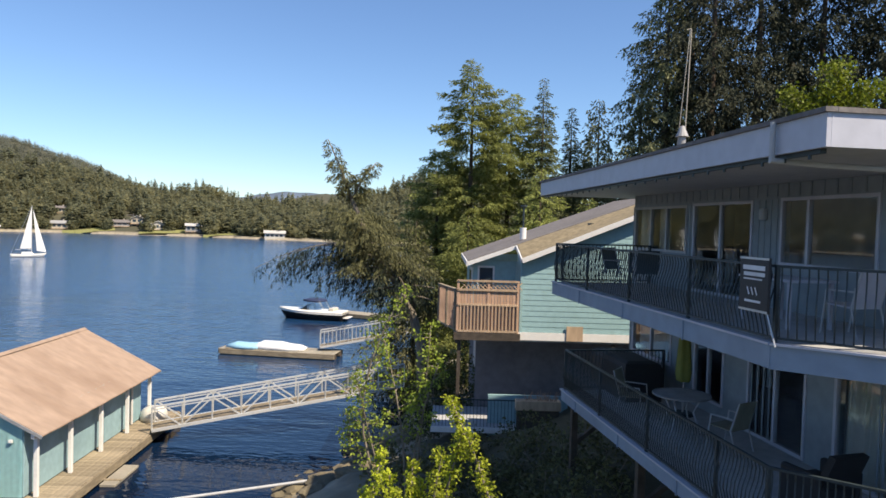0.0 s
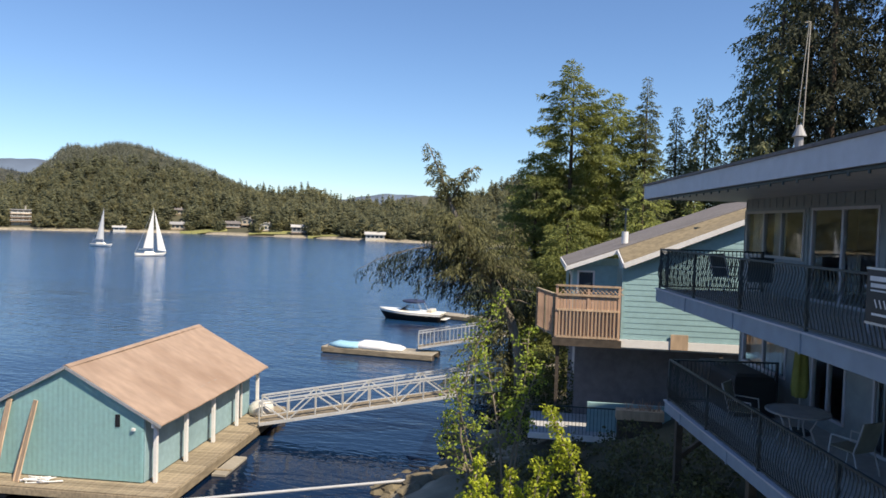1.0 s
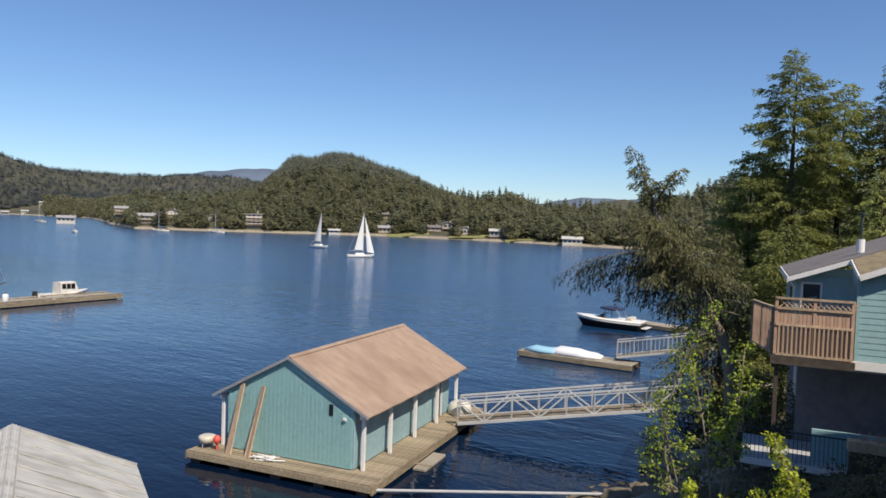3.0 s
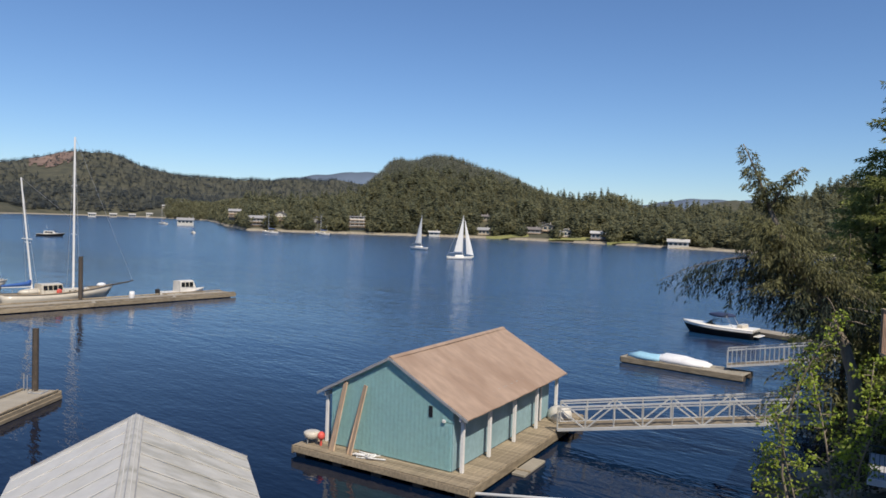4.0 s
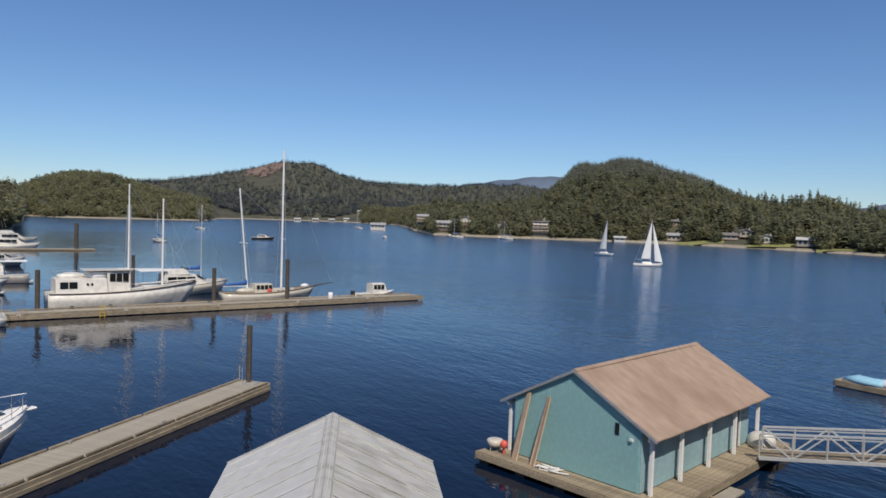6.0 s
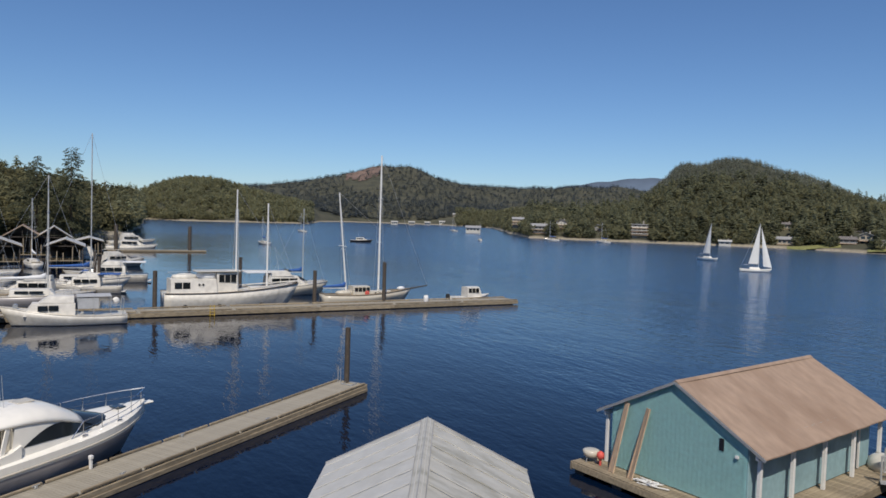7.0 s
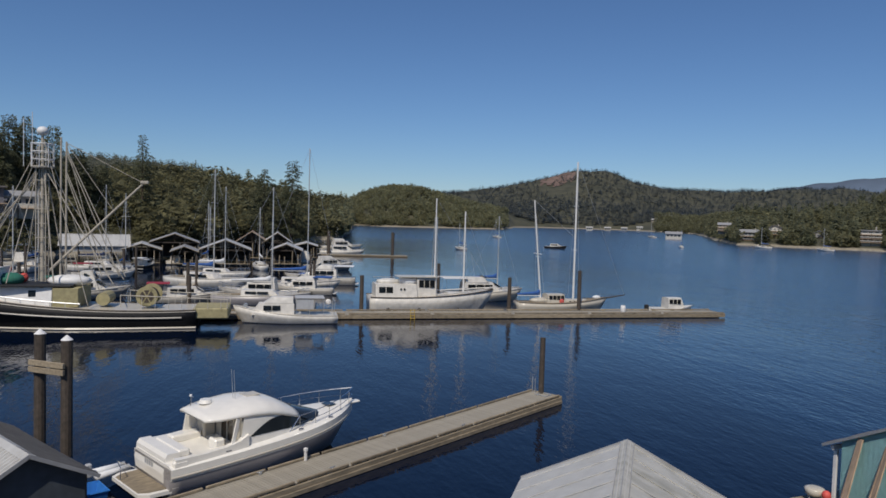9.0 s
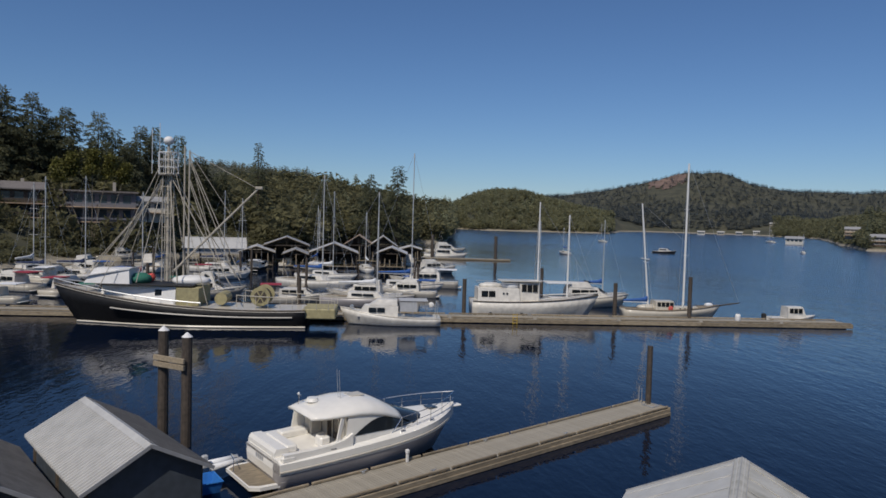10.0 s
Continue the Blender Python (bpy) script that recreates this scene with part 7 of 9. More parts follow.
for z in (15.2, 15.9, 16.6):
    part("nest_hoop", polyline([(0.95 * math.cos(a), MY + 0.95 * math.sin(a), z) for a in np.linspace(0, 2 * math.pi, 13)], 0.04, seg=5), M["white_paint"], nest)
for k in range(8):
    a = k * math.pi / 4
    part("nest_post", rod((0.95 * math.cos(a), MY + 0.95 * math.sin(a), 14.5), (0.95 * math.cos(a), MY + 0.95 * math.sin(a), 16.6), 0.035, seg=5), M["white_paint"], nest)
part("radar_dome", ball((0, MY, 17.75), 0.5, seg=12, squash=(1, 1, 0.85)), M["white_paint"], se, smooth=True)
part("antenna", rod((0.5, MY + 1.0, 14.5), (0.5, MY + 1.0, 19.5), 0.03, seg=4), M["white_paint"], se)
part("antenna", rod((-0.5, MY + 1.4, 14.5), (-0.5, MY + 1.4, 18.8), 0.03, seg=4), M["white_paint"], se)
for dy in (1.5, 1.95):
    part("second_mast", rod((0.1, MY - dy, 4.1), (0.1, MY - dy, 17.3 if dy < 1.7 else 16.9), 0.1, 0.08, seg=8), M["mast_paint"], se)
for dx, dy in ((-0.45, 0.4), (0.45, 0.4), (0.45, -0.4), (-0.45, -0.4)):
    part("tower_leg", rod((dx, MY + dy, 4.1), (dx, MY + dy, 14.5), 0.055, seg=6), M["mast_paint"], se)
for k in range(7):
    part("tower_rung", polyline([(-0.45, MY - 0.4, 5.5 + 1.3 * k), (-0.45, MY + 0.4, 5.5 + 1.3 * k), (0.45, MY + 0.4, 5.5 + 1.3 * k), (0.45, MY - 0.4, 5.5 + 1.3 * k), (-0.45, MY - 0.4, 5.5 + 1.3 * k)], 0.035, seg=5), M["mast_paint"], se)
part("boom", rod((0, MY - 0.5, 5.0), (0, MY - 8.6, 13.4), 0.12, 0.09, seg=8), M["mast_paint"], se)
part("boom_tip", box(-0.15, 0.15, MY - 9.0, MY - 8.3, 13.3, 13.6, bevel=0.05), M["mast_paint"], se)
for yy, zz in ((MY - 8.5, 13.4), (MY - 6.0, 10.7), (MY - 4.0, 8.5)):
    part("topping_line", rod((0, MY - 1.95, 16.8), (0, yy, zz), 0.03, seg=4), M["mast_paint"], se)
for k, (zt, ye) in enumerate(((16.2, 7.1), (15.9, 6.5), (14.2, 5.6), (13.9, 5.0))):
    part("stay", rod((0.1, MY - 1.95, zt), (0.3 * (k % 2) - 0.15, MY - ye, 4.6), 0.045, seg=5), M["mast_paint"], se)
for k in range(5):
    part("fore_stay", rod((0.0, MY + 0.5, 14.3 - k * 0.25), (0.5 * (k % 3 - 1), MY + 5.6 + k * 0.55, 4.6), 0.04, seg=5), M["mast_paint"], se)
for k in range(3):
    part("float_ball", ball((1.6 - 0.3 * k, 15.6 + 0.4 * k, 4.3), 0.42, seg=10), M["orange"], se, "orange round float", smooth=True)
part("green_cover", ball((0, 16.2, 4.3), 1.2, squash=(1.0, 1.0, 0.5)), M["canvas_green"], se, smooth=True)
part("skiff", ball((0, 11.3, 4.2), 1.4, squash=(0.8, 1.4, 0.4)), M["white_paint"], se, smooth=True)

motor_cruiser(pose(-91.5, 21.5, 0), 11.5, "white motor yacht with a long canopy behind the float", "marina boats", top=M["canvas_white"])
# boats deeper in the marina
sailboat(pose(-110.5, -15.0, 0, 0, 0, -35), 13.5, "white racing sloop with a blue boom cover", "marina sailboats", mast=16.9)
sailboat(pose(-88.0, -7.0, 0, 0, 0, -8), 11.5, "grey-white sloop behind the workboat", "marina sailboats", hull=M["hull_grey"], mast=14.0, cover=M["canvas_white"])
sailboat(pose(-101.6, 27.55, 0, 0, 0, -14), 8.2, "white sloop with a blue mainsail cover", "marina sailboats", mast=11.5, cover=M["canvas_blue"])
sailboat(pose(-104.0, -2.5, 0, 0, 0, -5), 12.0, "white sloop with a tall pale mast", "marina sailboats", mast=20.3, cover=M["canvas_blue"])
sailboat(pose(-101.0, -38.0, 0, 0, 0, -20), 11.0, "white sloop with a pale mast", "marina sailboats", mast=13.4, cover=M["canvas_red"])
sailboat(pose(-109.0, -55.0, 0, 0, 0, -10), 11.0, "white sloop moored by the shore", "marina sailboats", mast=15.5, cover=M["canvas_navy"])
sailboat(pose(-113.0, -51.0, 0, 0, 0, -10), 11.0, "white sloop moored by the shore", "marina sailboats", mast=15.9, cover=M["canvas_navy"])
sailboat(pose(-134.0, -35.0, 0, 0, 0, -10), 11.0, "white sloop moored among the sheds", "marina sailboats", mast=15.0, cover=M["canvas_navy"])
sailboat(pose(-122.0, -14.0, 0, 0, 0, -20), 11.0, "white sloop beside a motor cruiser", "marina sailboats", mast=15.0, cover=M["canvas_white"])
motor_cruiser(pose(-112.0, 12.5, 0, 0, 0, 172), 11.0, "white flybridge cruiser with a long canopy", "marina motorboats", top=M["canvas_white"])
motor_cruiser(pose(-92.0, 3.0, 0, 0, 0, 170), 10.0, "white motor cruiser rafted behind the float", "marina motorboats", fly=True)
motor_cruiser(pose(-88.0, -14.5, 0, 0, 0, 8), 9.0, "white motor cruiser with a red cover", "marina motorboats", fly=False, top=M["canvas_red"])
motor_cruiser(pose(-92.0, -27.0, 0, 0, 0, 10), 10.0, "white motor cruiser with a green canopy", "marina motorboats", fly=True, top=M["canvas_green"])
motor_cruiser(pose(-96.0, -44.0, 0, 0, 0, 160), 9.5, "white motor cruiser near the shore", "marina motorboats", top=M["canvas_red"])
motor_cruiser(pose(-86.0, -49.0, 0, 0, 0, 170), 10.5, "dark-hulled motor cruiser by the float", "marina motorboats", hull=M["hull_black"], top=M["canvas_white"])
motor_cruiser(pose(-222.0, 14.0, 0, 0, 0, 10), 13.0, "white cruiser on the outer float", "marina motorboats")
motor_cruiser(pose(-196.0, 12.0, 0, 0, 0, -8), 12.0, "white motorboat on the outer float", "marina motorboats", fly=False)
motor_cruiser(pose(-150.0, -20.0, 0, 0, 0, 80), 8.0, "white motorboat inside an old shed row", "marina motorboats", fly=False)
motor_cruiser(pose(-152.0, -33.0, 0, 0, 0, 85), 8.0, "white motorboat inside an old shed row", "marina motorboats", fly=False)
motor_cruiser(pose(-158.0, -60.0, 0, 0, 0, 30), 10.0, "white cruiser beside the long shed", "marina motorboats")
motor_cruiser(pose(-120.0, -44.0, 0, 0, 0, 150), 9.0, "white cruiser among the inner floats", "marina motorboats", top=M["canvas_blue"])
motor_cruiser(pose(-118.0, -30.0, 0, 0, 0, 20), 9.0, "white cruiser with a red cover", "marina motorboats", fly=False, top=M["canvas_red"])
for x, y, turn, L, hm, tp in ((-86, -34, 100, 8, "gelcoat", "canvas_green"), (-90, -40, 80, 9, "gelcoat", "canvas_red"), (-84, -40, 175, 8.5, "gelcoat", "canvas_white"), (-100, -24, 95, 9, "gelcoat", None), (-105, -48, 85, 9, "gelcoat", "canvas_white"),
                              (-126, -52, 90, 10, "gelcoat", None), (-112, -40, 75, 8, "hull_black", "canvas_blue"), (-140, -46, 70, 9, "gelcoat", None), (-140, 6, 20, 10, "gelcoat", None), (-98, 8, 170, 9, "gelcoat", "canvas_blue"),
                              (-136, -24, 80, 8, "hull_black", "canvas_white"), (-160, 6, 80, 9, "gelcoat", None), (-165, -52, 88, 10, "gelcoat", "canvas_white"), (-88, -58, 10, 9, "gelcoat", "canvas_red")):
    motor_cruiser(pose(x, y, 0, 0, 0, turn), L, "white cabin cruiser in a marina slip" if hm == "gelcoat" else "dark cabin cruiser in a marina slip", "marina motorboats", hull=M[hm] if hm != "gelcoat" else None, fly=(L > 8.6), top=M[tp] if tp else None)
for x, y, turn, L, H in ((-142, -14, 80, 10, 13), (-128, -40, 85, 10, 14), (-116, -58, 80, 10.5, 15), (-138, -2, 100, 9, 12), (-120, -24, 90, 10, 13.5), (-158, -14, 90, 9, 12)):
    sailboat(pose(x, y, 0, 0, 0, turn), L, "white sloop in a marina slip", "marina sailboats", mast=H, cover=M["canvas_blue"] if L == 10 else M["canvas_white"])
cv = thing("covered_boat", pose(-117.0, 3.0, 0, 0, 0, 10), "blue covered boat in a slip", "boat")
add_hull(cv, 7.5, 2.5, 0.6, 1.0, M["gel_worn"], M["gel_worn"])
part("cover", ball((0, 3.3, 0.8), 1.1, squash=(1.05, 2.8, 0.75)), M["canvas_blue"], cv, smooth=True)
for y, x in ((-30, -96), (-12, -100), (4, -104), (-40, -120), (-25, -128), (-58, -100)):
    fl2 = thing("inner_float", pose(x, y, 0, 0, 0, 90), "narrow inner marina float", "dock", "inner floats")
    part("deck", box(-1.0, 1.0, -7, 7, 0.35, 0.5), M["wood_dock"], fl2)
    part("edge", box(1.01, 1.1, -7, 7, 0.1, 0.52), M["wood_grey"], fl2)
    part("edge", box(-1.1, -1.01, -7, 7, 0.1, 0.52), M["wood_grey"], fl2)
    piling(x - 5, y + 1.4, 4.6, 0.2)
    piling(x + 5, y + 1.4, 4.4, 0.2)

# boats on the small floats to the north
cvb = thing("covered_runabout", pose(-16.2, 51.75, 0.45, 0, 0, 91), "runabout under a white cover on the float", "boat")
rr = [[(0.95 * wv * math.cos(a), y, 0.02 + h * math.sin(a) ** 0.7) for a in np.linspace(0.001, math.pi - 0.001, 11)] for y, wv, h in ((0, 0.5, 0.22), (0.5, 0.8, 0.36), (1.2, 0.95, 0.4), (1.9, 0.95, 0.54), (3.3, 0.9, 0.58), (3.6, 0.8, 0.42), (4.2, 0.5, 0.36), (4.4, 0.2, 0.2))]
part("cover", loft(rr), M["canvas_white"], cvb, smooth=True)
part("hull", box(-0.7, 0.7, 0.3, 4.0, 0.0, 0.12, bevel=0.03), M["gel_shade"], cvb)
cvp = thing("covered_kayaks", pose(-20.7, 51.5, 0.45, 0, 0, 90), "pale blue covers over small boats on the float", "boat cover")
rr = [[(0.8 * wv * math.cos(a), y, 0.02 + h * math.sin(a) ** 0.7) for a in np.linspace(0.001, math.pi - 0.001, 9)] for y, wv, h in ((-1.6, 0.4, 0.2), (-0.8, 0.9, 0.42), (0, 1, 0.38), (0.8, 0.9, 0.45), (1.6, 0.4, 0.2))]
part("cover", loft(rr), M["canvas_sky"], cvp, smooth=True)
part("pallet", box(-0.7, 0.7, -1.5, 1.5, -0.0, 0.05), M["wood_grey"], cvp)
sp = thing("speedboat", pose(-18.2, 71.5, 0, 0, 0, 87), "white speedboat with a black hull side and navy canopy", "motorboat")
sh = add_hull(sp, 7.2, 2.5, 0.85, 1.05, M["hull_black"], M["gelcoat"], trim=M["gelcoat"], stern=0.92, sag=0.02)
side = sh
part("sheer_moulding", loft([[(-b * 1.02, y, z - 0.2), (-b * 1.02, y, z + 0.03), (-b * 0.8, y, z + 0.14), (b * 0.8, y, z + 0.14), (b * 1.02, y, z + 0.03), (b * 1.02, y, z - 0.2)] for b, y, z in side]), M["gelcoat"], sp)
part("windscreen", prism([(3.9, 1.5), (4.7, 0.95), (4.74, 0.98), (3.93, 1.55)], -0.85, 0.85, "x"), M["glass"], sp)
part("canopy", ball((0, 3.3, 2.0), 1.0, squash=(1.1, 1.35, 0.22)), M["canvas_navy"], sp, smooth=True)
for s in (-0.95, 0.95):
    part("canopy_bow", polyline([(s, 1.9, 0.9), (s * 0.95, 2.6, 2.02)], 0.03, seg=5), M["chrome"], sp)
    part("canopy_bow", polyline([(s, 3.6, 0.95), (s * 0.95, 3.9, 2.02)], 0.03, seg=5), M["chrome"], sp)
part("seat", box(-0.8, 0.8, 1.0, 1.6, 0.8, 1.3, bevel=0.08), M["gel_shade"], sp)
part("swim_step", box(-0.9, 0.9, -0.55, 0.02, 0.3, 0.38, bevel=0.03), M["gelcoat"], sp)


# sailing yachts out in the bay
def sailing_yacht(m, L, H, label, jib=True):
    b = thing("sailing_yacht", m, label, "sailboat", "sailing yachts")
    add_hull(b, L, L * 0.3, L * 0.1, L * 0.13, M["gelcoat"], M["gel_shade"], stripe=M["antifoul"], stern=0.6)
    c = cabin(b, "coachroof", L * 0.3, L * 0.65, L * 0.18, L * 0.12, L * 0.09, L * 0.155, M["gelcoat"], 0.05, 0.4)
    part("mast", rod((0, L * 0.58, L * 0.12), (0, L * 0.58, H), 0.07, 0.05, seg=6), M["alu"], b)
    part("boom", rod((0, L * 0.57, L * 0.24), (0.5, L * 0.12, L * 0.24), 0.05, seg=6), M["alu"], b)

    def cloth(pts, belly_x):
        (a, bq, cq) = (Vector(p) for p in pts)
        bm = bmesh.new()
        n = 10
        grid = []
        for i in range(n + 1):
            u = i / n
            rowv = []
            for j in range(n + 1):
                v = j / n * (1 - u)
                p = a.lerp(cq, u) if u == 1 else a + (cq - a) * u + (bq - a) * v
                p = p + Vector((belly_x * math.sin(math.pi * min(1, v / max(1 - u, 1e-3))) * (1 - u) * 0.9, 0, 0))
                rowv.append(bm.verts.new(p))
            grid.append(rowv)
        for i in range(n):
            for j in range(n):
                bm.faces.new((grid[i][j], grid[i][j + 1], grid[i + 1][j + 1], grid[i + 1][j]))
        bmesh.ops.remove_doubles(bm, verts=bm.verts, dist=1e-3)
        return bm

    part("mainsail", cloth([(0, L * 0.57, L * 0.27), (0.5, L * 0.26, L * 0.27), (0, L * 0.575, H - 0.3)], 0.35), M["sail"], b, smooth=True)
    if jib:
        part("jib", cloth([(0, L * 0.99, L * 0.16), (0.35, L * 0.72, L * 0.2), (0, L * 0.615, H * 0.93)], 0.25), M["sail"], b, smooth=True)
    part("backstay", rod((0, 0.1, L * 0.1), (0, L * 0.58, H), 0.03, seg=4), M["galv"], b)
    return b


sailing_yacht(pose(-160.5, 184.6, 0, 0, 0, -98), 8.6, 12.0, "white yacht under a full white mainsail", jib=False)
sailing_yacht(pose(-117.6, 149.8, 0, 0, 0, -48), 7.4, 12.0, "white yacht under main and jib", jib=True)
for x, y, L in ((-400, 130, 9), (-236, 64, 7.5), (-508, 295, 10), (-300, 188, 7), (-316, 250, 9), (-295, 269, 9)):
    sailboat(pose(x, y, 0, 0, 0, random.uniform(60, 130)), L, "small white sloop moored far out", "moored sloops")
motor_cruiser(pose(-268, 106, 0, 0, 0, -40), 9.0, "dark motorboat moored far out", hull=M["hull_black"], fly=False)

# ---- trees and shrubs near the houses ----
prng = np.random.default_rng(21)


def unit(v):
    return v / np.maximum(np.linalg.norm(v, axis=-1, keepdims=True), 1e-6)


def bough_sprays(p0, d, L, sag, up, spray, dens=5.0, tl=0.9, hang=0.35, thin=0.17):
    """Needle sprays along the side twigs of one bough: many narrow diamonds."""
    d = np.array([d[0], d[1], 0.0])
    n = max(3, int(L * dens)) * 2
    s = prng.uniform(0.1, 1.0, n) ** 0.8
    z = (up * s - sag * s ** 1.7 + 0.25 * sag * np.maximum(0, s - 0.75)) * L
    base = p0 + d * (s * L)[:, None]
    base[:, 2] += z
    base += prng.normal(0, 0.025 * L, (n, 3)) * np.array([1, 1, 0.6])
    sg = np.where(np.arange(n) % 2, 1.0, -1.0)
    ang = math.atan2(d[1], d[0]) + sg * prng.uniform(0.35, 1.15, n)
    ln = np.minimum(tl, 0.42 * L) * (1.15 - 0.8 * s) * prng.uniform(0.6, 1.2, n) + spray * 0.5
    td = unit(np.stack([np.cos(ang), np.sin(ang), -hang * prng.uniform(0.3, 1.6, n)], -1))
    k = np.maximum(1, (ln / (spray * 0.5)).astype(int))
    idx = np.repeat(np.arange(n), k)
    u = (np.arange(len(idx)) - np.repeat(np.cumsum(k) - k, k) + prng.uniform(0, 1, len(idx))) / k[idx]
    p = base[idx] + td[idx] * (ln[idx] * u)[:, None]
    p[:, 2] -= hang * 0.5 * ln[idx] * u * u
    out = unit(td[idx] + prng.normal(0, 0.38, (len(idx), 3)) + np.array([0, 0, -0.25 * hang]))
    side_v = unit(np.cross(out, prng.normal(0, 0.75, (len(idx), 3)) + np.array([0, 0, 0.55])))
    size = spray * prng.uniform(0.6, 1.3, len(idx))
    w = (size * thin * prng.uniform(0.7, 1.3, len(idx)))[:, None]
    mid_ = p + out * (size * 0.4)[:, None]
    return np.stack([p, mid_ + side_v * w, p + out * size[:, None], mid_ - side_v * w], 1)


def fir(name, m, H, R, mat, label, boughs=260, start=0.1, sag=0.3, spray=0.24, power=0.75, lean=(0, 0), up=0.15, tl=0.9, dens=7.0, rough=0.35, group="near firs", bark=None, hang=0.35, thin=0.14):
    """A conifer: tapered trunk, boughs in loose whorls, and a ragged crown of narrow sprays."""
    t = thing(name, m, label, "tree", group)

    def axis(f):
        return np.array([lean[0] * f ** 1.3, lean[1] * f ** 1.3, H * f])

    rings = []
    for k in range(10):
        f = 0.985 * k / 9
        c = axis(f)
        r = max(0.015, 0.017 * H * (1 - k / 9) ** 0.9)
        rings.append([(c[0] + r * math.cos(a), c[1] + r * math.sin(a), c[2] - (0.8 if k == 0 else 0)) for a in np.linspace(0, 2 * math.pi, 9)[:-1]])
    part("trunk", loft(rings), bark or M["bark"], t, smooth=True)
    quads = []
    ph = prng.uniform(0, 6.28, 3)
    for b in range(boughs):
        f = start + (0.99 - start) * ((b + prng.uniform(0, 1)) / boughs) ** 0.85
        a = b * 2.399963 + prng.normal(0, 0.35)
        lump = 1 + rough * (0.5 * math.sin(9 * f + ph[0] + 1.5 * math.sin(a + ph[1])) + 0.5 * math.sin(23 * f + 2 * a + ph[2]))
        L = R * max(0.035, (1 - f) / (1 - start)) ** power * prng.uniform(0.55, 1.1) * lump
        if prng.random() < 0.12:
            L *= 0.45
        L = max(0.25, L)
        quads.append(bough_sprays(axis(f), (math.cos(a), math.sin(a)), L, sag * prng.uniform(0.6, 1.4), up + 0.5 * max(0, f - 0.7), spray, dens, tl, hang, thin))
    q = np.concatenate(quads)
    raw("crown", q.reshape(-1, 3), np.arange(len(q) * 4).reshape(-1, 4), mat, t)
    return t


def leaf_quads(centres, radius, per, size, hang=0.3, squash=0.8):
    """Small leaves in loose clumps round the centres."""
    c = np.repeat(np.asarray(centres, float), per, 0)
    n = len(c)
    off = unit(prng.normal(0, 1, (n, 3))) * (radius * prng.uniform(0.15, 1, n) ** 0.6)[:, None]
    off[:, 2] *= squash
    p = c + off
    out = unit(prng.normal(0, 1, (n, 3)) + np.array([0, 0, -hang]))
    sv = unit(np.cross(out, prng.normal(0, 1, (n, 3))))
    s = size * prng.uniform(0.6, 1.3, n)
    mid_ = p + out * (s * 0.5)[:, None]
    return np.stack([p, mid_ + sv * (s * 0.33)[:, None], p + out * s[:, None], mid_ - sv * (s * 0.33)[:, None]], 1)


def broadleaf(name, m, stems, mat, label, leaf=0.13, per=34, clump=0.42, twigs=5, category="tree", bark=None, group="", spread=0.9, single=False):
    """A loose broadleaf: bent stems, side branches and clumps of separate leaves. stems: (foot, tip, first leafy fraction)."""
    t = thing(name, m, label, category, group)
    centres = []
    for foot, tip, lo in stems:
        foot, tip = np.array(foot, float), np.array(tip, float)
        L = np.linalg.norm(tip - foot)
        bend = prng.normal(0, 0.06 * L, 3) * np.array([1, 1, 0.2])
        line = [foot + (tip - foot) * u + bend * math.sin(math.pi * u) for u in np.linspace(0, 1, 8)]
        rings = [[tuple(c + (0.0055 * L * (1 - i / 8) + 0.008) * np.array([math.cos(g), math.sin(g), 0])) for g in np.linspace(0, 2 * math.pi, 8)[:-1]] for i, c in enumerate(line)]
        part("trunk", loft(rings), bark or M["bark_pale"], t, smooth=True)
        bm = bmesh.new()
        n = max(4, int(L * twigs))
        for k in range(n):
            u = lo + (1 - lo) * (k + prng.random()) / n
            p = foot + (tip - foot) * u + bend * math.sin(math.pi * u)
            a = prng.uniform(0, 2 * math.pi)
            bl = spread * (1.05 - u * 0.75) * prng.uniform(0.4, 1.1)
            e = p + np.array([math.cos(a) * bl, math.sin(a) * bl, bl * prng.uniform(0.0, 0.55)])
            if single:
                part("branch", rod(p, e, 0.014, 0.006, None, 4), bark or M["bark_pale"], t)
            else:
                rod(p, e, 0.014, 0.006, bm, 4)
            centres += [e, p + (e - p) * 0.62] if bl > 0.4 else [e]
        if not single:
            part("branch", bm, bark or M["bark_pale"], t)
        centres.append(tip)
    q = leaf_quads(centres, clump, per, leaf)
    raw("leaves", q.reshape(-1, 3), np.arange(len(q) * 4).reshape(-1, 4), mat, t)
    return t


def at(l, d):
    """A place by metres to the right of and along the first line of sight."""
    a = radians(6.48)
    return l * math.cos(a) - d * math.sin(a), l * math.sin(a) + d * math.cos(a)


def on_land(l, d, sink=0.2, turn=0.0):
    x, y = at(l, d)
    return pose(x, y, float(land(x, y)) - sink, 0, 0, turn)


# the old fir that leans over the water, with a broken double top
x, y = at(-1.0, 34.0)
zb = float(land(x, y))
lf = thing("leaning_fir", pose(x, y, 0, 0, 0, 6.48), "old leaning fir with broken double top and drooping boughs", "tree", "near firs")
stem = [(0.3, 0, zb - 0.5), (0.1, 0, 4.2), (-0.4, 0, 5.9), (-1.6, 0.1, 8.0), (-2.7, 0.2, 9.6), (-3.5, 0.2, 11.4)]
prong_l = [(-3.5, 0.2, 11.4), (-4.1, 0.3, 12.9), (-4.75, 0.3, 14.3)]
prong_r = [(-3.5, 0.2, 11.4), (-2.9, 0.0, 12.6), (-2.3, -0.1, 13.2)]


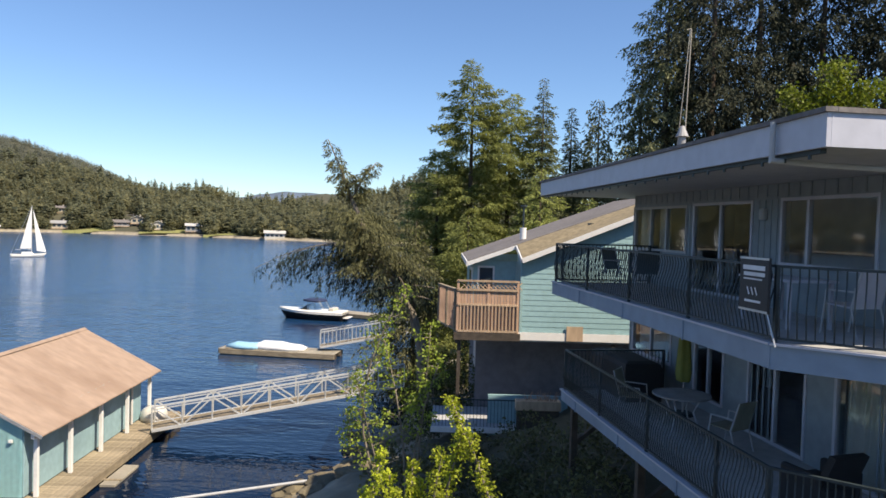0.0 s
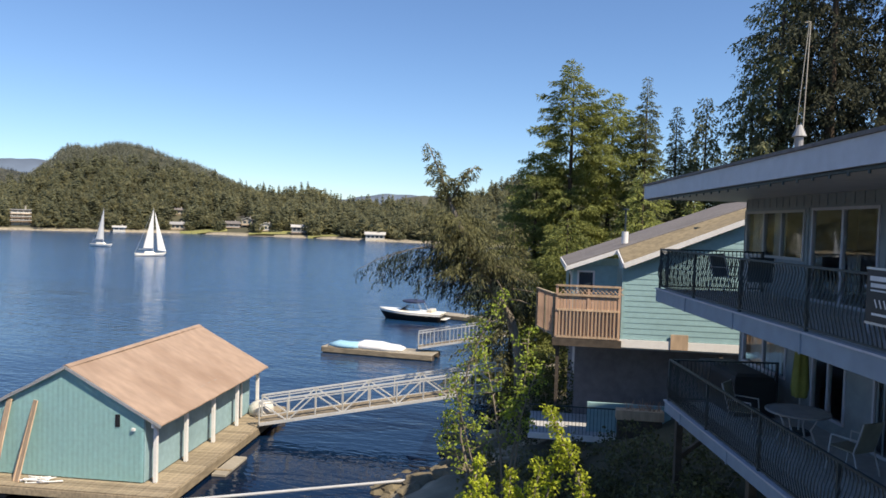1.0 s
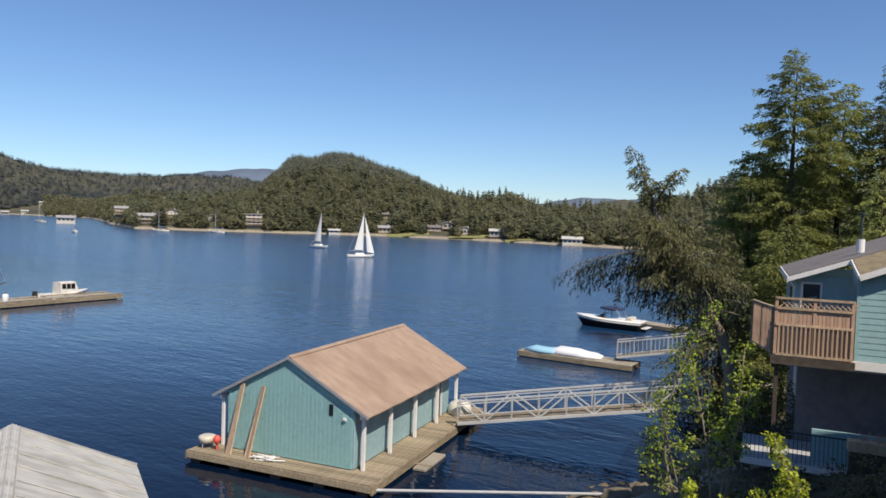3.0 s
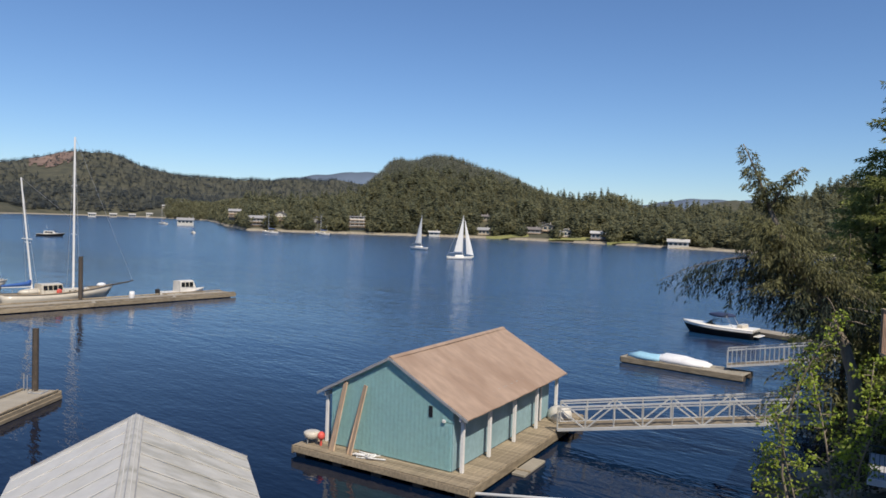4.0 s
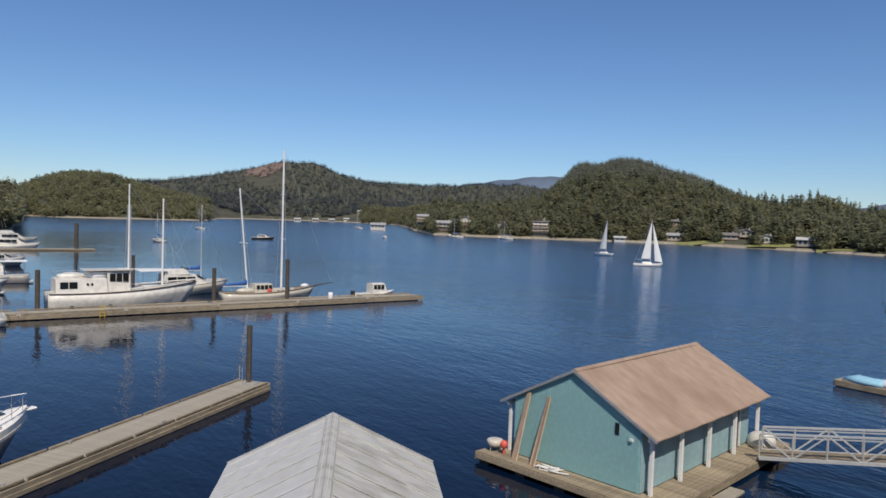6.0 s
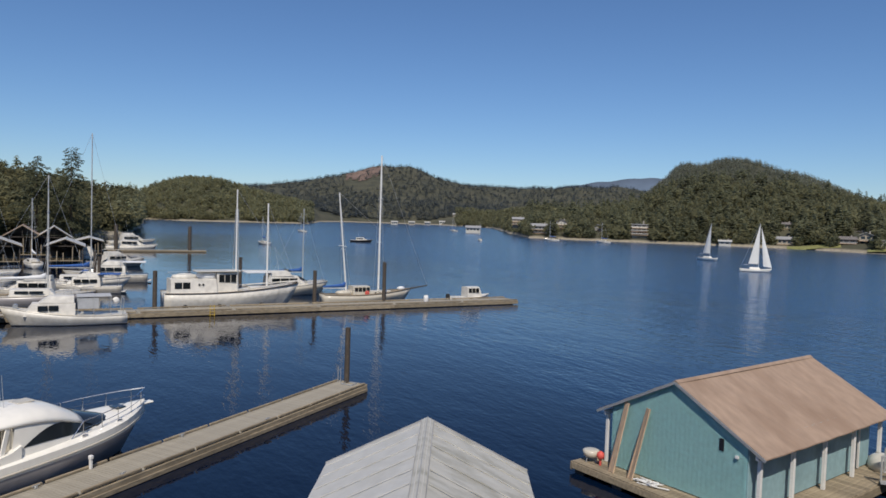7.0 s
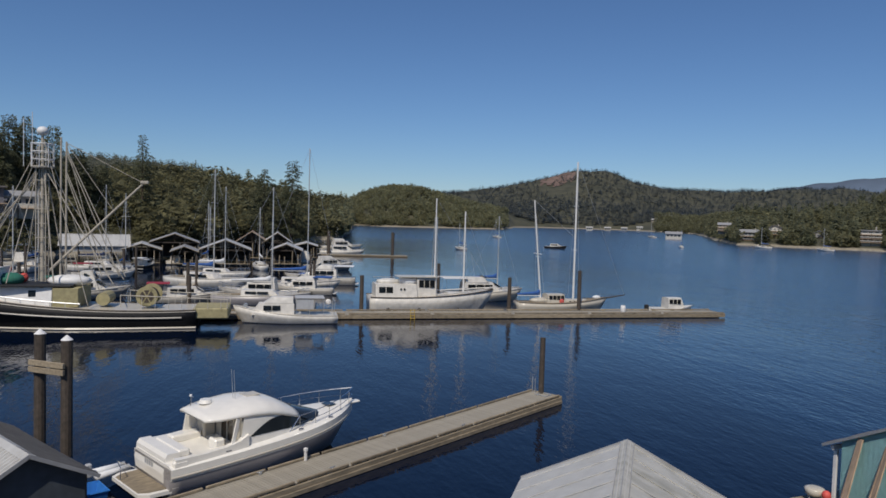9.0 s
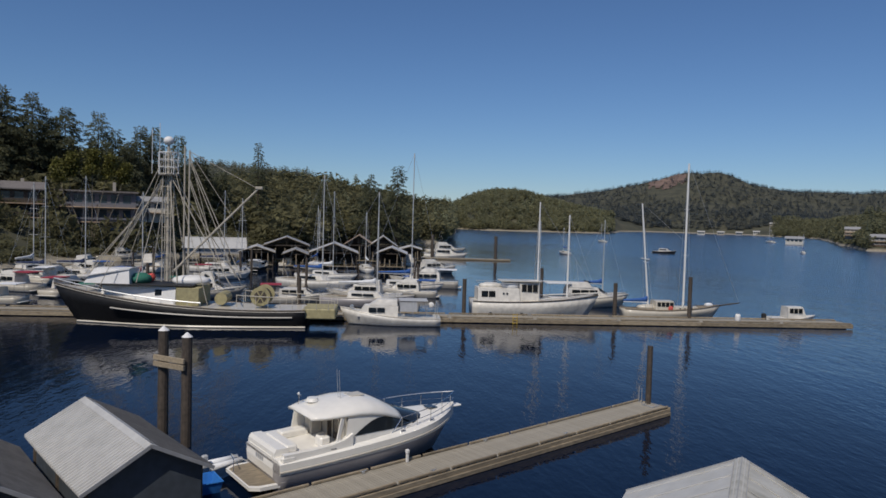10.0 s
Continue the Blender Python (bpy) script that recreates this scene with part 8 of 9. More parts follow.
def bent(line, r0, r1):
    n = len(line)
    return loft([[(p[0] + r * math.cos(g), p[1] + r * math.sin(g), p[2]) for g in np.linspace(0, 2 * math.pi, 9)[:-1]] for p, r in zip(line, np.linspace(r0, r1, n))])


part("trunk", bent(stem, 0.3, 0.1), M["bark_pale"], lf, smooth=True)
part("broken_top", bent(prong_l, 0.09, 0.02), M["bark_pale"], lf, smooth=True)
part("broken_top", bent(prong_r, 0.08, 0.02), M["bark_pale"], lf, smooth=True)
bare = bmesh.new()


def stem_at(z):
    return np.array([np.interp(z, [4.2, 5.9, 8.0, 9.6, 11.4], [0.1, -0.4, -1.6, -2.7, -3.5]), 0.1, z])


def weeping(p0, az, L, rise, sag, curtain, dens=15, spray=0.24):
    """A bough that arches out and lets strands of needles hang from its whole length."""
    d = np.array([math.cos(radians(az)), math.sin(radians(az)), 0.0])

    def on(s):
        return p0 + d * (s * L) + np.array([0, 0, 1.0]) * (rise * math.sin(min(1, s * 1.4) * math.pi / 2) - sag * s ** 2.2)

    pts = [tuple(on(s)) for s in np.linspace(0, 1, 7)]
    for k, (p, q) in enumerate(zip(pts, pts[1:])):
        rod(p, q, 0.05 * (1 - k / 7), 0.05 * (1 - (k + 1) / 7) + 0.006, bare, 5)
    out = []
    for _ in range(max(6, int(L * dens))):
        s = prng.uniform(0.12, 1.0)
        foot = on(s) + prng.normal(0, 1, 3) * np.array([0.16, 0.28, 0.08])
        drop = curtain * prng.uniform(0.3, 1.1) * (1.15 - 0.5 * s)
        n = max(3, int(drop / (spray * 0.3)))
        t = (np.arange(n) + prng.uniform(0, 1, n)) / n
        sway = prng.normal(0, 0.16, 2)
        p = foot + np.stack([d[0] * 0.2 * t + sway[0] * t, d[1] * 0.2 * t + sway[1] * t, -drop * t], -1)
        o = unit(np.stack([prng.normal(d[0] * 0.3, 0.42, n), prng.normal(d[1] * 0.3, 0.42, n), np.full(n, -0.9)], -1))
        sv = unit(np.cross(o, prng.normal(0, 1, (n, 3))))
        ln = spray * prng.uniform(0.6, 1.3, n)
        w = (ln * 0.10)[:, None]
        m_ = p + o * (ln * 0.45)[:, None]
        out.append(np.stack([p, m_ + sv * w, p + o * ln[:, None], m_ - sv * w], 1))
    return np.concatenate(out)


top_q, low_q = [], []
for line, n, r0, r1 in ((prong_l, 34, 0.95, 0.2), (prong_r, 24, 0.8, 0.25)):
    line = np.array(line, float)
    for b in range(n):
        u = (b + prng.random()) / n * (len(line) - 1)
        i_ = min(int(u), len(line) - 2)
        p = line[i_] + (line[i_ + 1] - line[i_]) * (u - i_)
        a = b * 2.4 + prng.normal(0, 0.5)
        L = (r0 + (r1 - r0) * u / 2) * prng.uniform(0.5, 1.2)
        top_q.append(bough_sprays(p, (math.cos(a), math.sin(a)), L, 0.2, 0.25, 0.22, 40, 0.35, 0.8, 0.10))
for b in range(60):          # the dense middle of the crown
    z = 8.2 + 2.9 * (b + prng.random()) / 60
    a = b * 2.4 + prng.normal(0, 0.4)
    L = (3.0 - 0.5 * (z - 8.2)) * prng.uniform(0.5, 1.1) * (1.1 if math.cos(a) > 0 else 0.95)
    top_q.append(bough_sprays(stem_at(z), (math.cos(a), math.sin(a)), L, 0.3 * prng.uniform(0.5, 1.5), 0.15, 0.24, 21, 0.6, 1.1, 0.095))
for az, L, z, rise, sag, curtain in ((180, 5.9, 8.9, 0.6, 1.6, 1.0), (176, 5.0, 8.6, 0.5, 1.5, 1.1), (171, 4.6, 8.3, 0.6, 1.1, 1.25), (188, 4.4, 9.0, 0.5, 1.0, 1.1), (195, 3.4, 8.0, 0.4, 0.9, 1.4), (165, 3.2, 7.7, 0.4, 0.8, 1.3), (180, 2.6, 7.4, 0.4, 0.5, 1.2),
                                     (205, 2.2, 7.0, 0.3, 0.5, 1.1), (155, 2.3, 7.0, 0.3, 0.5, 1.1), (250, 2.0, 7.8, 0.3, 0.5, 1.1), (290, 2.0, 7.6, 0.3, 0.6, 1.0), (110, 2.2, 7.8, 0.3, 0.6, 1.1), (330, 2.2, 7.9, 0.3, 0.6, 1.0),
                                     (20, 2.4, 8.2, 0.3, 0.6, 0.9), (0, 2.6, 7.2, 0.2, 0.5, 0.9), (340, 2.0, 6.7, 0.2, 0.5, 0.8), (270, 1.8, 6.7, 0.2, 0.4, 1.0)):
    low_q.append(weeping(stem_at(z), az, L, rise, sag, curtain))
top_q, low_q = np.concatenate(top_q), np.concatenate(low_q)
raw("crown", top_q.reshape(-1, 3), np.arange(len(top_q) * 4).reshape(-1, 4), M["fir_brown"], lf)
raw("drooping_foliage", low_q.reshape(-1, 3), np.arange(len(low_q) * 4).reshape(-1, 4), M["fir_droop"], lf, "drooping boughs, crown shade put in their colour")
part("bough", bare, M["bark_pale"], lf)


def top_at(l, d, top):
    x, y = at(l, d)
    return top - float(land(x, y)) + 0.2


fir("fir", on_land(2.1, 58), top_at(2.1, 58, 23.7), 7.2, M["fir"], "tall sunlit green fir with spreading boughs", 215, 0.05, 0.26, 0.3, 0.62, (0, 0), 0.3, 0.9, 12, 0.5, thin=0.14)
fir("fir", on_land(5.2, 59.5), top_at(5.2, 59.5, 21.4), 6.8, M["fir"], "tall sunlit green fir beside another", 195, 0.05, 0.26, 0.3, 0.6, (0.3, 0), 0.32, 0.9, 12, 0.5, thin=0.14)
fir("fir", on_land(-0.6, 59), top_at(-0.6, 59, 16.6), 5.4, M["fir"], "lower green fir beside the tall one", 230, 0.05, 0.24, 0.3, 0.58, (0, 0), 0.3, 0.95, 9.0, 0.45, thin=0.15)
fir("fir", on_land(7.9, 58), top_at(7.9, 58, 22.7), 2.7, M["fir_blue"], "slim tall fir behind the teal house", 330, 0.06, 0.3, 0.24, 0.7, (0, 0), 0.2, 0.7, 12, 0.3, thin=0.16)
fir("fir", on_land(10.6, 60), top_at(10.6, 60, 20.7), 2.9, M["fir_blue"], "slim young fir behind the teal house", 300, 0.06, 0.3, 0.24, 0.8, (0, 0), 0.2, 0.7, 12, 0.3, thin=0.16)
fir("fir", on_land(6.8, 50), top_at(6.8, 50, 14.6), 3.4, M["fir"], "young fir behind the teal house", 190, 0.05, 0.3, 0.28, 0.6, (0, 0), 0.2, 1.0, 5)
fir("fir", on_land(9.6, 47), top_at(9.6, 47, 12.4), 3.2, M["fir"], "young sunlit fir behind the teal house", 170, 0.05, 0.3, 0.28, 0.6, (0, 0), 0.2, 1.0, 5)
fir("fir", on_land(-1.6, 41), top_at(-1.6, 41, 10.6), 3.2, M["fir_brown"], "lower brownish fir beside the leaning one", 190, 0.03, 0.35, 0.26, 0.5, (0, 0), 0.15, 1.0, 7, 0.4, hang=0.7)
fir("fir", on_land(1.4, 40), top_at(1.4, 40, 11.0), 3.4, M["fir"], "bushy low fir on the bank", 200, 0.03, 0.3, 0.26, 0.5, (0, 0), 0.2, 1.0, 7)
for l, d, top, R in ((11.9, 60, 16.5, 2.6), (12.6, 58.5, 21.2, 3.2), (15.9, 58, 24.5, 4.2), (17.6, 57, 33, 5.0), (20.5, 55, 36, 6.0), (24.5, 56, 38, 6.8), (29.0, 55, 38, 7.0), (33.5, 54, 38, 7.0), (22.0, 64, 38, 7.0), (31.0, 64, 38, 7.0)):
    fir("dark_fir", on_land(l, d), top_at(l, d, top), R, M["fir_dark"] if l > 18 else M["fir_mid"], "huge fir behind the house, shade put in its dark needles" if l > 18 else "tall fir at the edge of the dark stand", 220, 0.03, 0.34, 0.33, 0.5, (0, 0), 0.1, 1.3, 4.2, 0.5, group="dark firs", hang=0.9, thin=0.2)
for l, d, top in ((16.3, 30, 17.7), (18.9, 30.5, 17.2)):
    x, y = at(l, d)
    z = float(land(x, y))
    H = top - z
    broadleaf("lime_tree", pose(x, y, z - 0.2), [((0, 0, 0), (0.3, 0.2, H), 0.55), ((0, 0, 0), (-1.3, 0.4, H - 1.1), 0.6), ((0, 0, 0), (1.2, -0.2, H - 0.9), 0.6)], M["leaf_lime2"], "lime green broadleaf tree behind the roof", 0.16, 60, 0.6, 4, spread=1.3)
# broadleaf trees on the bank in front
x, y = at(-0.75, 17.6)
z = float(land(x, y))
broadleaf("alder", pose(x, y, z - 0.2, 0, 0, 6.5), [((0, 0.1, 0), (-0.2, 0.2, 8.8 - z), 0.45), ((0, 0, 0), (0.5, 0.1, 7.9 - z), 0.55), ((-0.1, 0, 0), (-1.35, -0.2, 6.7 - z), 0.55), ((0, 0.1, 0), (-0.75, 0.4, 7.7 - z), 0.5), ((0, 0, 0), (-1.6, 0.1, 5.6 - z), 0.6), ((0.1, 0, 0), (0.75, -0.2, 7.1 - z), 0.6)],
          M["leaf_green"], "young alder with fresh green leaves on the bank", 0.09, 20, 0.24, 4.3, spread=0.65, single=True)
x, y = at(0.2, 9.7)
z = float(land(x, y))
broadleaf("yellow_shrub", pose(x, y, z - 0.2, 0, 0, 6.5), [((0, 0, 0), (-0.03, 0, 8.05 - z), 0.45), ((0.04, 0, 0), (0.15, 0.08, 7.55 - z), 0.5), ((-0.04, 0, 0), (-0.13, 0, 7.25 - z), 0.5)],
          M["leaf_lime"], "slender sapling with bright yellow-green leaves", 0.056, 26, 0.12, 11, "shrub", spread=0.24, single=True)
for l, d, top in ((-0.8, 9.9, 7.2), (-0.36, 9.8, 7.1), (-1.02, 10.0, 6.6), (-0.6, 9.7, 6.7)):
    x, y = at(l, d)
    z = float(land(x, y))
    broadleaf("yellow_shrub", pose(x, y, z - 0.2), [((0, 0, 0), (0.02, 0, top - z), 0.6), ((0, 0, 0), (0.12, 0.1, top - z - 0.35), 0.6)], M["leaf_lime"], "small yellow-green shoot on the bank", 0.058, 30, 0.1, 8, "shrub", spread=0.16, group="yellow shoots")
for l, d, h, w in ((0.9, 28, 4.6, 1.4), (-0.4, 28.5, 3.6, 1.3), (-0.9, 20.5, 2.6, 0.9), (2.6, 16.5, 1.3, 1.2), (3.6, 15.5, 1.3, 1.2), (1.9, 15.0, 1.2, 1.1), (-0.4, 31, 2.6, 1.4), (0.4, 33, 3.4, 1.6), (3.0, 12.5, 1.2, 1.2), (-1.4, 19.0, 2.2, 0.8), (1.4, 18.0, 0.9, 1.0), (2.4, 18.6, 0.6, 1.1), (3.3, 18.0, 1.0, 1.1), (1.0, 16.6, 0.8, 0.9), (1.6, 20.2, 0.8, 0.9), (4.2, 17.2, 1.0, 1.1), (3.0, 14.2, 1.1, 1.0), (2.0, 13.2, 1.0, 0.9), (0.8, 15.2, 0.8, 0.8), (4.3, 13.2, 1.2, 1.0), (3.0, 20.0, 1.3, 1.3), (2.2, 19.4, 1.2, 1.2), (3.9, 19.0, 1.3, 1.2), (1.6, 18.9, 1.1, 1.1), (0.9, 19.6, 1.0, 1.0), (2.7, 21.4, 1.1, 1.2), (0.6, 22.4, 0.9, 0.9), (0.3, 21.2, 0.8, 0.8), (0.9, 21.5, 0.9, 0.9), (0.0, 22.4, 0.7, 0.8), (1.3, 22.6, 0.9, 1.0)):
    x, y = at(l, d)
    z = float(land(x, y))
    broadleaf("dark_bush", pose(x, y, z - 0.2), [((0, 0, 0), (0, 0, h), 0.1), ((0.1, 0, 0), (w * 0.5, 0.2, h * 0.75), 0.1), ((-0.1, 0, 0), (-w * 0.5, -0.2, h * 0.75), 0.1)], M["leaf_dark"] if d < 24 else M["leaf_olive2"], "dense dark shrub on the shaded bank", 0.11, 34, 0.34, 4, "shrub", spread=w * 0.55, group="bank shrubs", single=True)

# shore stones and the pale pole
for k in range(48):
    u = prng.random()
    x = -9.2 + 3.6 * prng.random() + (1.2 if u > 0.6 else 0)
    y = 24.2 + 9 * u
    z = float(land(x, y))
    if z < -0.5:
        continue
    s = prng.uniform(0.22, 0.6)
    rk = thing("shore_rock", pose(x, y, max(z, -0.25), 0, 0, prng.uniform(0, 360)), "rough brown boulder on the stony shore", "rock", "shore rocks")
    bm = bmesh.new()
    bmesh.ops.create_icosphere(bm, subdivisions=3, radius=1.0)
    sd = prng.uniform(0, 50)
    for v in bm.verts:
        n_ = noise.noise(v.co * 1.1 + Vector((sd, 0, 0))) * 0.45 + noise.noise(v.co * 2.7 + Vector((0, sd, 0))) * 0.2
        v.co *= (1 + n_)
        v.co.x *= s * 1.25
        v.co.y *= s
        v.co.z *= s * 0.62
    part("stone", bm, M["rock"], rk)
pole = thing("mooring_pole", Matrix(), "long pale pole from the float to the shore", "pole")
part("pole", rod((-15.3, 21.4, 0.22), (-5.6, 26.5, 0.6), 0.06, 0.05, seg=8), M["soffit"], pole)
slab = thing("drift_plank", BOAT_AT @ pose(0.42, 4.6, 0.0), "pale plank raft floating beside the dock", "plank")
part("plank", box(-0.3, 0.3, -1.1, 1.1, 0, 0.12, bevel=0.02), M["wood_dock"], slab)
part("cleat_board", box(-0.33, 0.33, -0.7, -0.58, 0.12, 0.16), M["wood_grey"], slab)

# ---- houses across the water ----
def cottage(x, y, w, d, h, roof, wall, label, storeys=1, deck=True, flat=False, z=None, gable=False):
    """A small far house facing the middle: walls, pitched roof, windows and a deck on posts."""
    w, d, h = w * 0.72, d * 0.8, h * 0.8
    turn = math.degrees(math.atan2(-x, y))
    g = max(0.6, float(land(x, y))) if z is None else z
    c = thing("far_house", pose(x, y, g, 0, 0, turn), label, "house", "far houses")
    part("body", box(-w / 2, w / 2, 0, d, -2.5, h), wall, c)
    if flat:
        part("roof", box(-w / 2 - 0.6, w / 2 + 0.6, -1.2, d + 0.4, h + 0.003, h + 0.35), roof, c)
    elif gable:
        part("roof", prism([(-w / 2 - 0.6, h - 0.15), (0, h + w * 0.22), (w / 2 + 0.6, h - 0.15), (w / 2 + 0.6, h + 0.1), (0, h + w * 0.22 + 0.3), (-w / 2 - 0.6, h + 0.1)], -0.9, d + 0.6, "y"), roof, c)
        part("gable_wall", prism([(-w / 2 + 0.1, h - 0.05), (w / 2 - 0.1, h - 0.05), (0, h + w * 0.2)], -0.02, 0.15, "y"), wall, c)
    else:
        part("roof", prism([(-0.9, h - 0.15), (d / 2, h + d * 0.2), (d + 0.9, h - 0.15), (d + 0.9, h + 0.1), (d / 2, h + d * 0.2 + 0.3), (-0.9, h + 0.1)], -w / 2 - 0.6, w / 2 + 0.6, "x"), roof, c)
    sh_ = h / storeys
    for s in range(storeys):
        n = max(2, int(w / 2.4))
        for k in range(n):
            a = -w / 2 + 0.5 + (w - 1.0) * k / n
            wi = part("window", box(a + 0.2, a + (w - 1) / n - 0.45, -0.05, -0.002, s * sh_ + 0.7, s * sh_ + sh_ - 0.5), wall, c)
            part("pane", box(a + 0.32, a + (w - 1) / n - 0.57, -0.08, -0.052, s * sh_ + 0.82, s * sh_ + sh_ - 0.62), M["glass_blue"], wi)
        if deck:
            part("deck", box(-w / 2 - 0.5, w / 2 + 0.5, -2.6, -0.1, s * sh_ - 0.2, s * sh_), M["wood_new"], c)
            part("deck_rail", box(-w / 2 - 0.5, w / 2 + 0.5, -2.6, -2.5, s * sh_ + 0.55, s * sh_ + 0.95), wall, c)
            for k in (-1, 0, 1):
                part("deck_post", box(k * w / 2 - 0.12, k * w / 2 + 0.12, -2.58, -2.34, -3.0, s * sh_ + 0.55), M["wood_dark"], c)
    part("chimney", box(w * 0.2, w * 0.2 + 0.7, d * 0.5, d * 0.5 + 0.7, h, h + d * 0.2 + 1.0), M["concrete"], c)
    return c


W1, W2, W3 = M["wall_pale"], M["wall_tan"], M["wall_grey"]
cottage(-324, 319, 13, 8, 8.0, M["roof_grey"], W1, "three-storey pale house above the far shore", 3, flat=True, z=4.5)
cottage(-259, 368, 12, 8, 3.6, M["roof_grey"], W2, "low pale shore house with a wide roof", z=2.2)
cottage(-229, 378, 13, 8, 5.6, M["shingle"], W3, "pale two-storey house above a stone wall", 2, z=2.0)
cottage(-222, 384, 9, 8, 7.5, M["roof_grey"], W2, "pale gabled two-storey house above a stone wall", 2, z=3.0, gable=True)
cottage(-206, 378, 10, 7, 4.0, M["roof_corr"], W1, "white gabled cottage on the far lawn", z=3.0, gable=True)
cottage(-128, 352, 14, 7, 3.2, M["roof_corr"], W1, "long pale boathouse at the water's edge", deck=False, z=0.9)
cottage(-376, 299, 10, 8, 5.0, M["shingle"], W1, "white gabled house among far trees", 2, z=7.0, gable=True)
cottage(-428, 300, 11, 8, 5.0, M["roof_grey"], W2, "pale house among far trees", 2, z=8.0)
cottage(-378, 283, 18, 9, 6.0, M["roof_grey"], W3, "grey two-storey house above the point", 2, z=3.0)
cottage(-360, 317, 12, 8, 5.0, M["roof_grey"], W3, "grey gabled house among trees", 2, z=4.0, gable=True)
cottage(-277, 394, 10, 7, 3.6, M["shingle"], W2, "pale house up in the far trees", z=11.0)
cottage(-239, 406, 9, 7, 4.0, M["shingle"], W1, "white gabled house up in the far trees", z=6.5, gable=True)
cottage(-278, 341, 9, 4, 2.6, M["roof_corr"], W1, "small white boathouse on the far beach", deck=False, z=0.6)
cottage(-182, 372, 11, 7, 4.0, M["roof_corr"], W3, "grey cottage at the far lawn's edge", z=2.6)
cottage(-478, 292, 16, 9, 3.4, M["roof_grey"], W1, "long white marina building on the point", z=1.4, deck=False)
cottage(-455, 322, 10, 7, 3.5, M["roof_corr"], W2, "pale boat shed by the point", z=1.4, deck=False)
cottage(-172.6, -66.5, 23, 10, 8.6, M["shingle"], M["under_paint"], "long grey two-storey house with decks above the marina", 2, flat=True, z=8.0)
cottage(-160.6, -80.8, 19, 9, 7.6, M["shingle"], M["wood_dark"], "dark shingled house with a railed deck above the marina", 2, z=8.8)
cottage(-182, -58, 11, 6, 3.4, M["roof_grey"], W1, "small pale house beside the long grey one", z=10.5)
for k in range(7):
    cottage(-900 - 30 * k, 420 + 42 * k, 12, 7, 4, M["roof_white"], (W1, W2, W3)[k % 3], "tiny pale house along the far bay", deck=False)
# lawns between the shore and the woods
lawn_mat = material("mown_lawn", (0.215, 0.215, 0.075), 0.95, 0.0, 0.2, 0.4, 0.4, 0.05, 0.2, 3)
for x0, y0, w, d, tl in ((-240, 366, 26, 12, 36), (-195, 373, 34, 12, 29), (-160, 368, 26, 9, 25)):
    bm = bmesh.new()
    gv = [[None] * 9 for _ in range(9)]
    for i in range(9):
        for j in range(9):
            u, v = (i / 8 - 0.5) * w, (j / 8 - 0.5) * d
            c_, s_ = math.cos(radians(tl)), math.sin(radians(tl))
            px_, py_ = x0 + c_ * u - s_ * v, y0 + s_ * u + c_ * v
            gv[i][j] = bm.verts.new((px_, py_, float(land(px_, py_)) + 0.35))
    for i in range(8):
        for j in range(8):
            bm.faces.new((gv[i][j], gv[i + 1][j], gv[i + 1][j + 1], gv[i][j + 1]))
    lw = part("lawn", bm, lawn_mat)
    tagged(lw, "sunny mown lawn on the far shore", "lawn", kind="structure")

# trees that stand out behind the marina
for x, y, top, R, mt, lab in ((-172, -87.6, 39.5, 6.5, "fir_marina", "dark fir above the marina houses"), (-171, -93, 39, 6.5, "fir_marina", "dark fir above the marina houses"), (-176, -82.8, 38.6, 6, "fir_marina", "dark fir above the marina houses"), (-174, -90, 35, 6, "fir_marina", "dark fir above the marina houses"), (-183, -81.5, 34, 6, "fir_marina", "dark fir above the marina houses"),
                              (-180, -77, 36, 6.5, "fir_marina", "dark fir above the marina houses"), (-187, -72, 36, 6, "fir_marina", "dark fir above the marina houses"), (-193, -70, 32.5, 6.5, "fir_marina", "dark fir above the marina houses"),
                              (-190, -65, 29, 6, "fir_marina", "dark fir above the marina houses"), (-200, -66, 34.5, 6.5, "fir_marina", "dark fir above the marina houses"), (-206, -64, 35, 6, "fir_marina", "dark fir above the marina houses"),
                              (-212, -59.5, 33.5, 5.5, "fir_marina", "dark fir above the marina houses"), (-216, -54, 28, 5.5, "fir_marina", "dark fir above the marina"), (-229, -39.4, 34, 4.2, "fir_marina", "tall lone fir on the marina hill"),
                              (-245, 5, 29.5, 7.0, "fir_marina", "broad fir behind the old sheds"), (-241, -4, 26, 7, "fir_marina", "broad fir behind the old sheds"), (-238, -20, 22, 6, "fir_marina", "fir behind the old sheds"), (-224, -50, 24, 5, "fir_marina", "fir behind the old sheds")):
    z = float(land(x, y))
    fir("shore_fir", pose(x, y, z - 0.3), top - z, R * 1.15, M[mt], lab, 180, 0.06, 0.28, 0.52, 0.5, (0, 0), 0.1, 1.6, 3.1, 0.5, group="marina firs", thin=0.22)
x, y = -161.0, -63.0
z = float(land(x, y))
